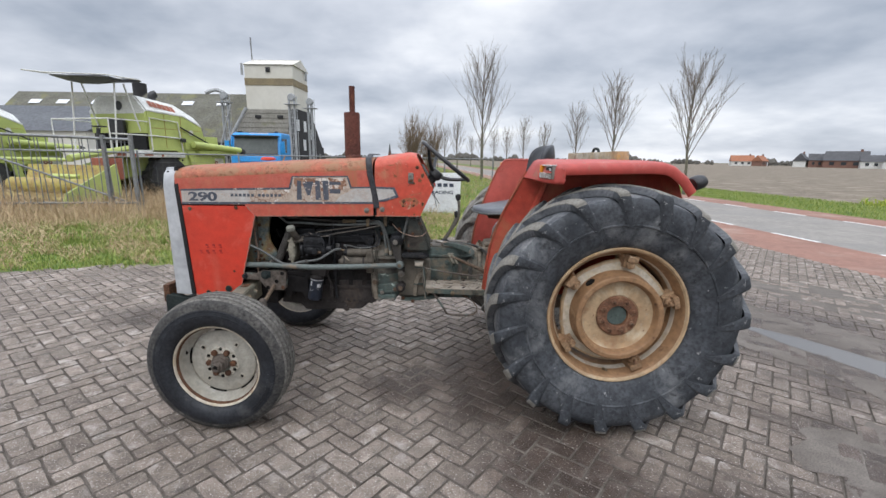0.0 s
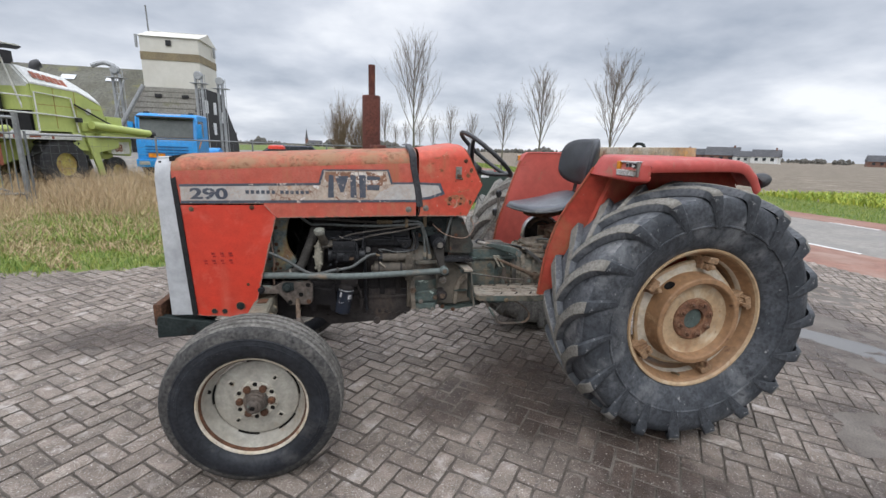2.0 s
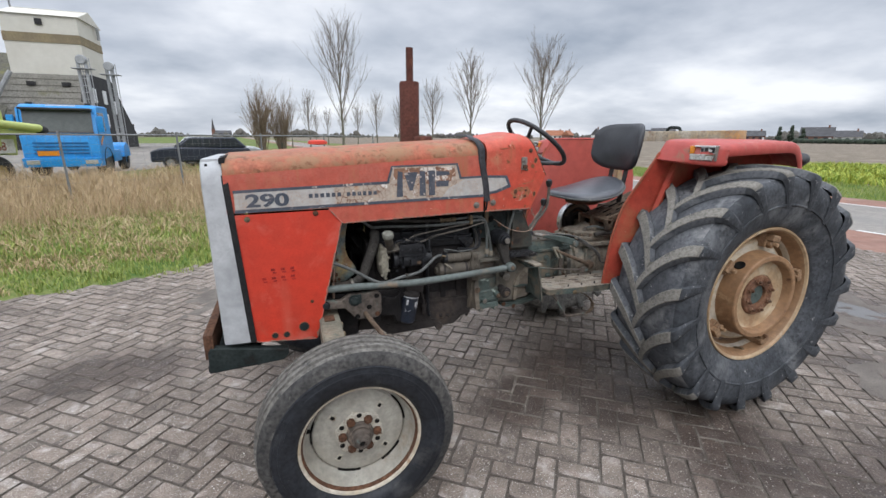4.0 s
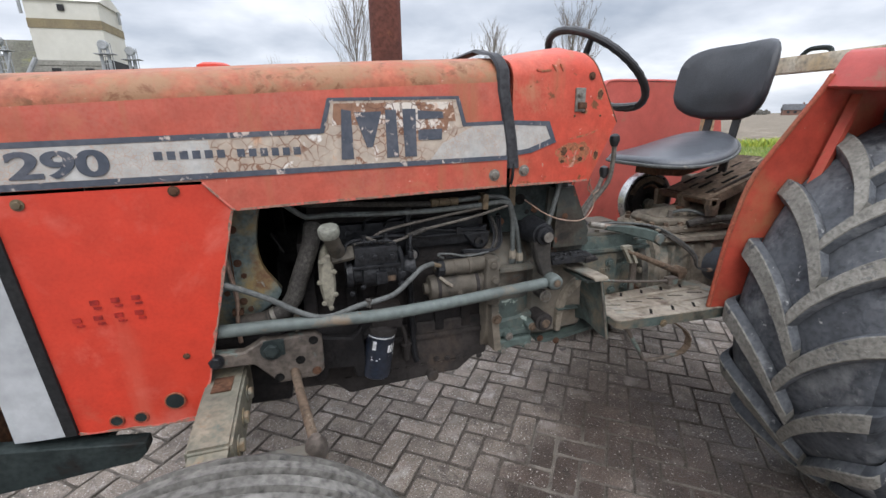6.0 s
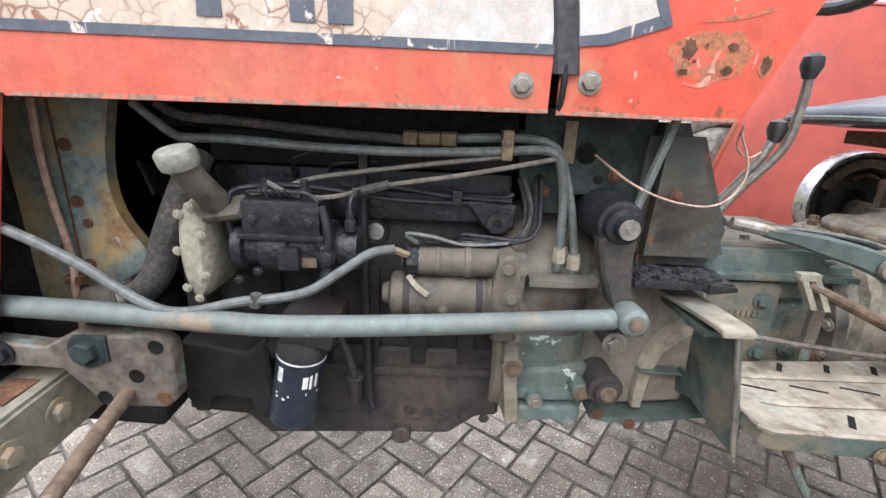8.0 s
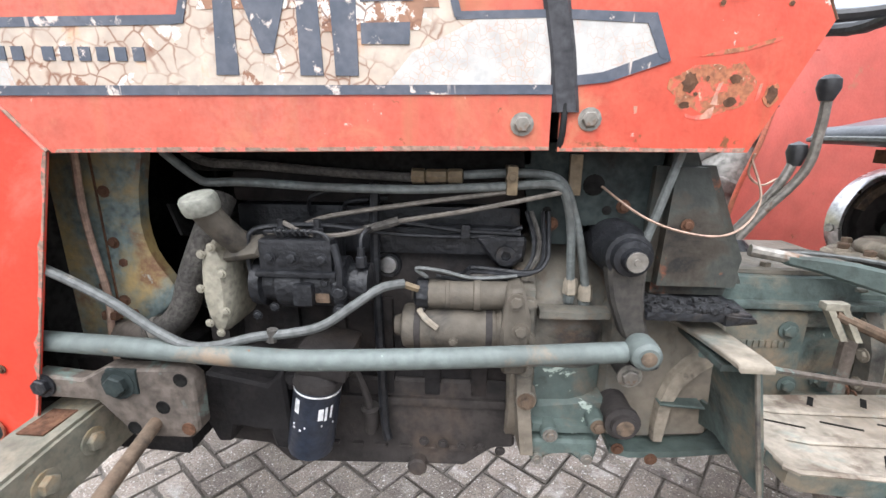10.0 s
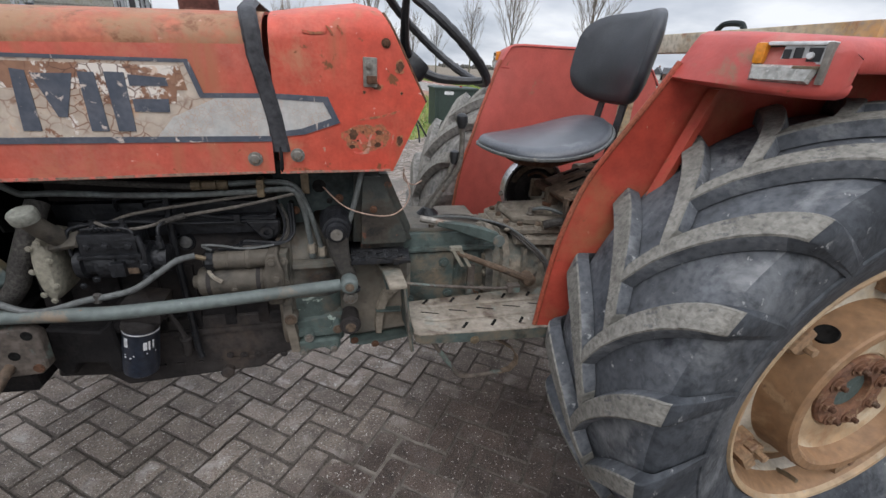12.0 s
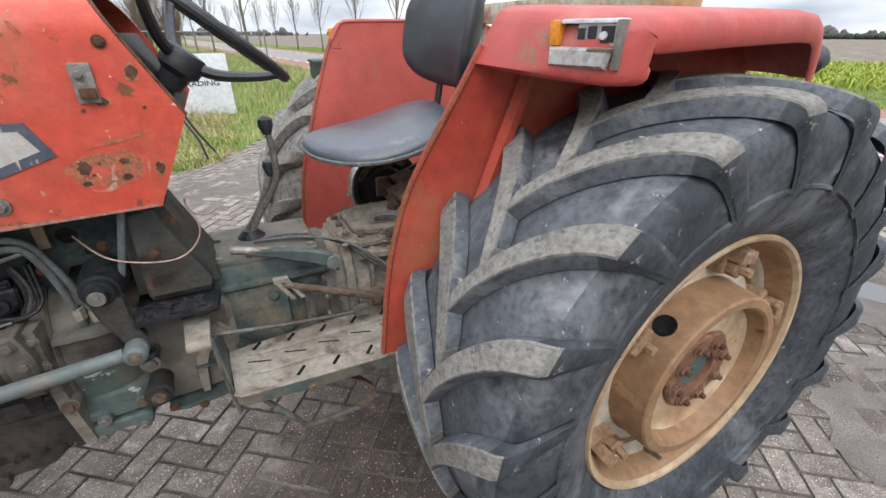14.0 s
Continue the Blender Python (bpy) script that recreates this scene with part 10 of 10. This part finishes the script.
def far_house(az, dist, w, h, roof_h, wall_mat, roof_mat, turn, label, chimney=True):
    a = radians(az)
    dist *= 1.45
    cx, cy = 1.0 + dist * math.sin(a), -3.0 + dist * math.cos(a)
    hs = thing("farm_house", (cx, cy, 0), label, "house", "houses beyond the field")
    m = Matrix.Translation((cx, cy, 0)) @ Matrix.Rotation(radians(turn) - a, 4, "Z")
    d = w * 0.6
    part("wall", moved(box(-w / 2, w / 2, -d / 2, d / 2, -0.1, h), m), wall_mat, hs)
    part("roof", moved(rings([[(-w / 2 - 0.3, -d / 2 - 0.4, h - 0.1), (-w / 2 - 0.3, 0, h + roof_h), (-w / 2 - 0.3, d / 2 + 0.4, h - 0.1)], [(w / 2 + 0.3, -d / 2 - 0.4, h - 0.1), (w / 2 + 0.3, 0, h + roof_h), (w / 2 + 0.3, d / 2 + 0.4, h - 0.1)]]), m), roof_mat, hs)
    for k in range(3):
        part("window", moved(box(-w * 0.35 + k * w * 0.28, -w * 0.35 + k * w * 0.28 + w * 0.12, -d / 2 - 0.05, -d / 2 + 0.02, h * 0.35, h * 0.8), m), dark_glass, hs)
    part("door", moved(box(w * 0.36, w * 0.44, -d / 2 - 0.05, -d / 2 + 0.02, 0, h * 0.75), m), board_mat, hs)
    if chimney:
        part("chimney", moved(box(w * 0.3, w * 0.36, -0.4, 0.4, h + roof_h - 0.6, h + roof_h + 0.9), m), brickwork, hs)
    return hs


far_house(33.6, 230, 12, 2.8, 3.6, off_white, roof_orange, 10, "distant white farm house with orange tiled roof")
far_house(35.2, 225, 9, 3.0, 3.2, brickwork, roof_orange, 70, "distant brick barn with orange tiled roof")
far_house(38.6, 210, 9, 3.2, 4.0, off_white, roof_dark, 80, "distant white gabled house with dark roof")
far_house(40.0, 208, 9, 3.6, 3.4, brickwork, roof_dark, 5, "distant brick house with dark roof")
far_house(41.9, 205, 16, 3.6, 4.6, brickwork, roof_dark, -5, "distant long brick house with dark roof")
far_house(44.0, 200, 11, 3.2, 3.0, off_white, roof_dark, 6, "distant pale house with grey roof")
far_house(45.8, 195, 12, 3.4, 3.6, off_white, roof_dark, -8, "distant pale house with grey roof")
far_house(59.6, 200, 13, 2.8, 4.4, brickwork, roof_dark, 0, "distant low house with dark tiled roof")
far_house(61.9, 205, 10, 2.6, 3.0, off_white, roof_dark, 4, "distant low house with dark tiled roof")
far_house(72.8, 150, 11, 2.8, 4.6, off_white, roof_dark, -15, "distant white house with dark roof")
far_house(54.5, 240, 12, 3.0, 3.4, brickwork, roof_dark, 10, "distant brick house with dark roof")
hedge = bmesh.new()
for k in range(240):
    az = 58 + 24 * k / 240
    a = radians(az)
    d = 205 + 5 * math.sin(k * 0.9)
    moved_ = Matrix.Translation((1 + d * math.sin(a), -3 + d * math.cos(a), 0.6))
    b2 = bmesh.new()
    bmesh.ops.create_icosphere(b2, subdivisions=1, radius=0.9 + 0.35 * random.random(), matrix=moved_)
    join(b2, hedge)
tagged(part("hedge", hedge, conifer, None, "", 180), "long dark clipped hedge before the far houses", "hedge", kind="stuff")
for az, d, h in ((56.6, 250, 6.5), (57.6, 252, 7.0), (58.5, 246, 5.5), (70.0, 215, 6.0), (75.0, 210, 5.0)):
    a = radians(az)
    cx, cy = 1 + d * math.sin(a), -3 + d * math.cos(a)
    tr = thing("conifer_tree", (cx, cy, 0), "distant dark evergreen tree beside a house", "tree", "evergreens beyond the field")
    part("trunk", tube([(cx, cy, -0.1), (cx, cy, h * 0.5)], (0.2, 0.1), 6, smooth=False), bark, tr)
    cb = bmesh.new()
    r = random.Random(int(az * 10))
    for k in range(70):
        z = r.uniform(0.6, h)
        rad = (1 - (z / h)) * 1.3 + 0.25
        q, an = r.uniform(0.3, 1) * rad, r.uniform(0, 6.28)
        b2 = bmesh.new()
        bmesh.ops.create_icosphere(b2, subdivisions=1, radius=r.uniform(0.3, 0.6), matrix=Matrix.Translation((cx + q * math.cos(an), cy + q * math.sin(an), z)))
        join(b2, cb)
    part("crown", cb, conifer, tr, "", 180)
woods = bmesh.new()
rw = random.Random(9)
vs_, fs_ = [], []
for k in range(2600):
    az = rw.uniform(-40, 70)
    dist = rw.uniform(420, 900)
    dense = math.sin(az * 0.9) + math.sin(az * 0.31 + 1.0) + 0.6 * math.sin(az * 2.3)
    if dense < rw.uniform(-1.6, 1.4):
        continue
    a = radians(az)
    hh = rw.uniform(2.0, 6.5) * (1.3 if dense > 1.0 else 0.8)
    bx, by = dist * math.sin(a), dist * math.cos(a)
    w = hh * rw.uniform(0.35, 0.7)
    n0 = len(vs_)
    for zz, ww in ((-0.5, 0.9), (hh * 0.45, 1.0), (hh * 0.8, 0.65), (hh, 0.12)):
        for j in range(6):
            an = j * math.pi / 3 + rw.random() * 0.5
            rr = w * ww * rw.uniform(0.7, 1.2)
            vs_.append((bx + rr * math.cos(an), by + rr * math.sin(an), zz))
    for lv in range(3):
        for j in range(6):
            fs_.append((n0 + lv * 6 + j, n0 + lv * 6 + (j + 1) % 6, n0 + lv * 6 + 6 + (j + 1) % 6, n0 + lv * 6 + 6 + j))
    fs_.append(tuple(n0 + 18 + j for j in range(6)))
woods.free()
wm = bpy.data.meshes.new("far_woods")
wm.from_pydata(vs_, [], fs_)
wm.materials.append(far_green)
tagged(new("far_woods", wm), "hazy belt of bare trees and shrubs along the horizon", "trees", kind="stuff")


# ---- paving in herringbone, laid last ----
LONG, SHORT, GAP = 0.2, 0.1, 0.0058
PITCH = 0.1055
TURN_P = radians(52.5)
cos_p, sin_p = math.cos(TURN_P), math.sin(TURN_P)
OX = 1.031 - (cos_p * PITCH - sin_p * PITCH / 2)
OY = 0.334 - (sin_p * PITCH + cos_p * PITCH / 2)
MIRROR = 1


def in_yard(x, y):
    if not (-9.5 < x < 8.0 - 0.105 * y and -6.5 < y < 9.0):
        return False
    edge = float(yard_edge(x))
    return y < edge + 0.1 * math.sin(3.1 * x) + 0.05


def paver_mesh(sx, sy, r):
    """A worn block: its rounded rim is a ragged band, dark with dirt."""
    hx, hy = sx / 2, sy / 2
    v = [(-hx, -hy, -0.03), (hx, -hy, -0.03), (hx, hy, -0.03), (-hx, hy, -0.03), (-hx, -hy, -0.005), (hx, -hy, -0.005), (hx, hy, -0.005), (-hx, hy, -0.005)]
    rim = []
    for x0, y0, x1, y1, n in ((-1, -1, 1, -1, 6), (1, -1, 1, 1, 3), (1, 1, -1, 1, 6), (-1, 1, -1, -1, 3)):
        for k in range(n):
            t = k / n
            c = 0.0034 + r.uniform(-0.0020, 0.0040) + (0.003 if k == 0 else 0)
            ux, uy = x0 + (x1 - x0) * t, y0 + (y1 - y0) * t
            rim.append((max(-hx + c, min(hx - c, ux * hx)), max(-hy + c, min(hy - c, uy * hy)), r.uniform(-0.0006, 0.0)))
    v += rim
    f = [(0, 1, 5, 4), (1, 2, 6, 5), (2, 3, 7, 6), (3, 0, 4, 7)]
    i = 8
    for s_, (c0, c1) in zip((6, 3, 6, 3), ((4, 5), (5, 6), (6, 7), (7, 4))):
        ids = [8 + (i - 8 + q) % 18 for q in range(s_ + 1)]
        f.append((c0, c1, *ids[::-1]))
        i += s_
    f.append(tuple(range(8, 26)))
    return v, f


rp = random.Random(4)
shapes = [paver_mesh(2 * PITCH - GAP, PITCH - GAP, rp) for _ in range(9)]
meshes = []
for pv, pf_ in shapes:
    one = bpy.data.meshes.new("paver")
    one.from_pydata(pv, [], pf_)
    one.materials.append(paver_one)
    one.materials.append(joint_mat)
    for p in one.polygons:
        p.material_index = 0 if p.index == 8 else 1
    meshes.append(one)
paving = thing("paving", (1.0, -0.8, 0), "yard of grey concrete pavers laid in herringbone", "paving", kind="structure")
rest_v, rest_f, rest_m = [], [], []
count = 0
for i in range(-130, 131):
    for j in range(-130, 131):
        k = (i - j) % 4
        if k == 0:
            u, v, ang = (i + 1) * PITCH, (j + 0.5) * PITCH, 0.0
        elif k == 3:
            u, v, ang = (i + 0.5) * PITCH, (j + 1) * PITCH, math.pi / 2
        else:
            continue
        v *= MIRROR
        x, y = OX + cos_p * u - sin_p * v, OY + sin_p * u + cos_p * v
        if not in_yard(x, y):
            continue
        z = rp.uniform(-0.003, 0.002)
        m = Matrix.Translation((x, y, z)) @ Matrix.Rotation(TURN_P + ang + rp.uniform(-0.012, 0.012), 4, "Z") @ Matrix.Rotation(rp.uniform(-0.012, 0.012), 4, "X") @ Matrix.Rotation(rp.uniform(-0.008, 0.008), 4, "Y")
        if count < 300 and -0.2 < x < 2.7 and -2.6 < y < -0.05:
            again("paver", rp.choice(meshes), m, paving)
            count += 1
        else:
            n0 = len(rest_v)
            pv, pf_ = rp.choice(shapes)
            rest_v += [m @ Vector(p) for p in pv]
            rest_f += [tuple(n0 + q for q in f) for f in pf_]
            rest_m += [1] * 8 + [0]
rest = bpy.data.meshes.new("paver_field")
rest.from_pydata([tuple(p) for p in rest_v], [], rest_f)
rest.materials.append(paver_many)
rest.materials.append(joint_mat)
rest.polygons.foreach_set("material_index", rest_m)
ro = new("paver_field", rest)
ro.parent = paving
ro.matrix_parent_inverse = placed[paving].inverted()
tagged(ro, kind="stuff")

# grit strewn over the pavers
grit_mat = material("pale_grit", (0.36, 0.33, 0.29), (0.22, 0.20, 0.175), 30, 0.9, vary=0.3, island=True, gloss=0.2)
gv, gf = [], []
for k in range(3600):
    x, y = rp.uniform(-2.2, 4.6), rp.uniform(-3.0, 2.2)
    r = rp.uniform(0.0012, 0.0038) * (1.5 if rp.random() < 0.08 else 1.0)
    n0 = len(gv)
    a = rp.uniform(0, 6.28)
    for q in range(3):
        gv.append((x + r * math.cos(a + q * 2.09) * rp.uniform(0.7, 1.3), y + r * math.sin(a + q * 2.09), -0.003))
    gv.append((x, y, r * rp.uniform(0.7, 1.3)))
    gf += [(n0, n0 + 1, n0 + 3), (n0 + 1, n0 + 2, n0 + 3), (n0 + 2, n0, n0 + 3)]
grit = bpy.data.meshes.new("grit")
grit.from_pydata(gv, [], gf)
grit.materials.append(grit_mat)
tagged(new("grit", grit), "fine pale grit scattered over the paving", "grit", kind="stuff")
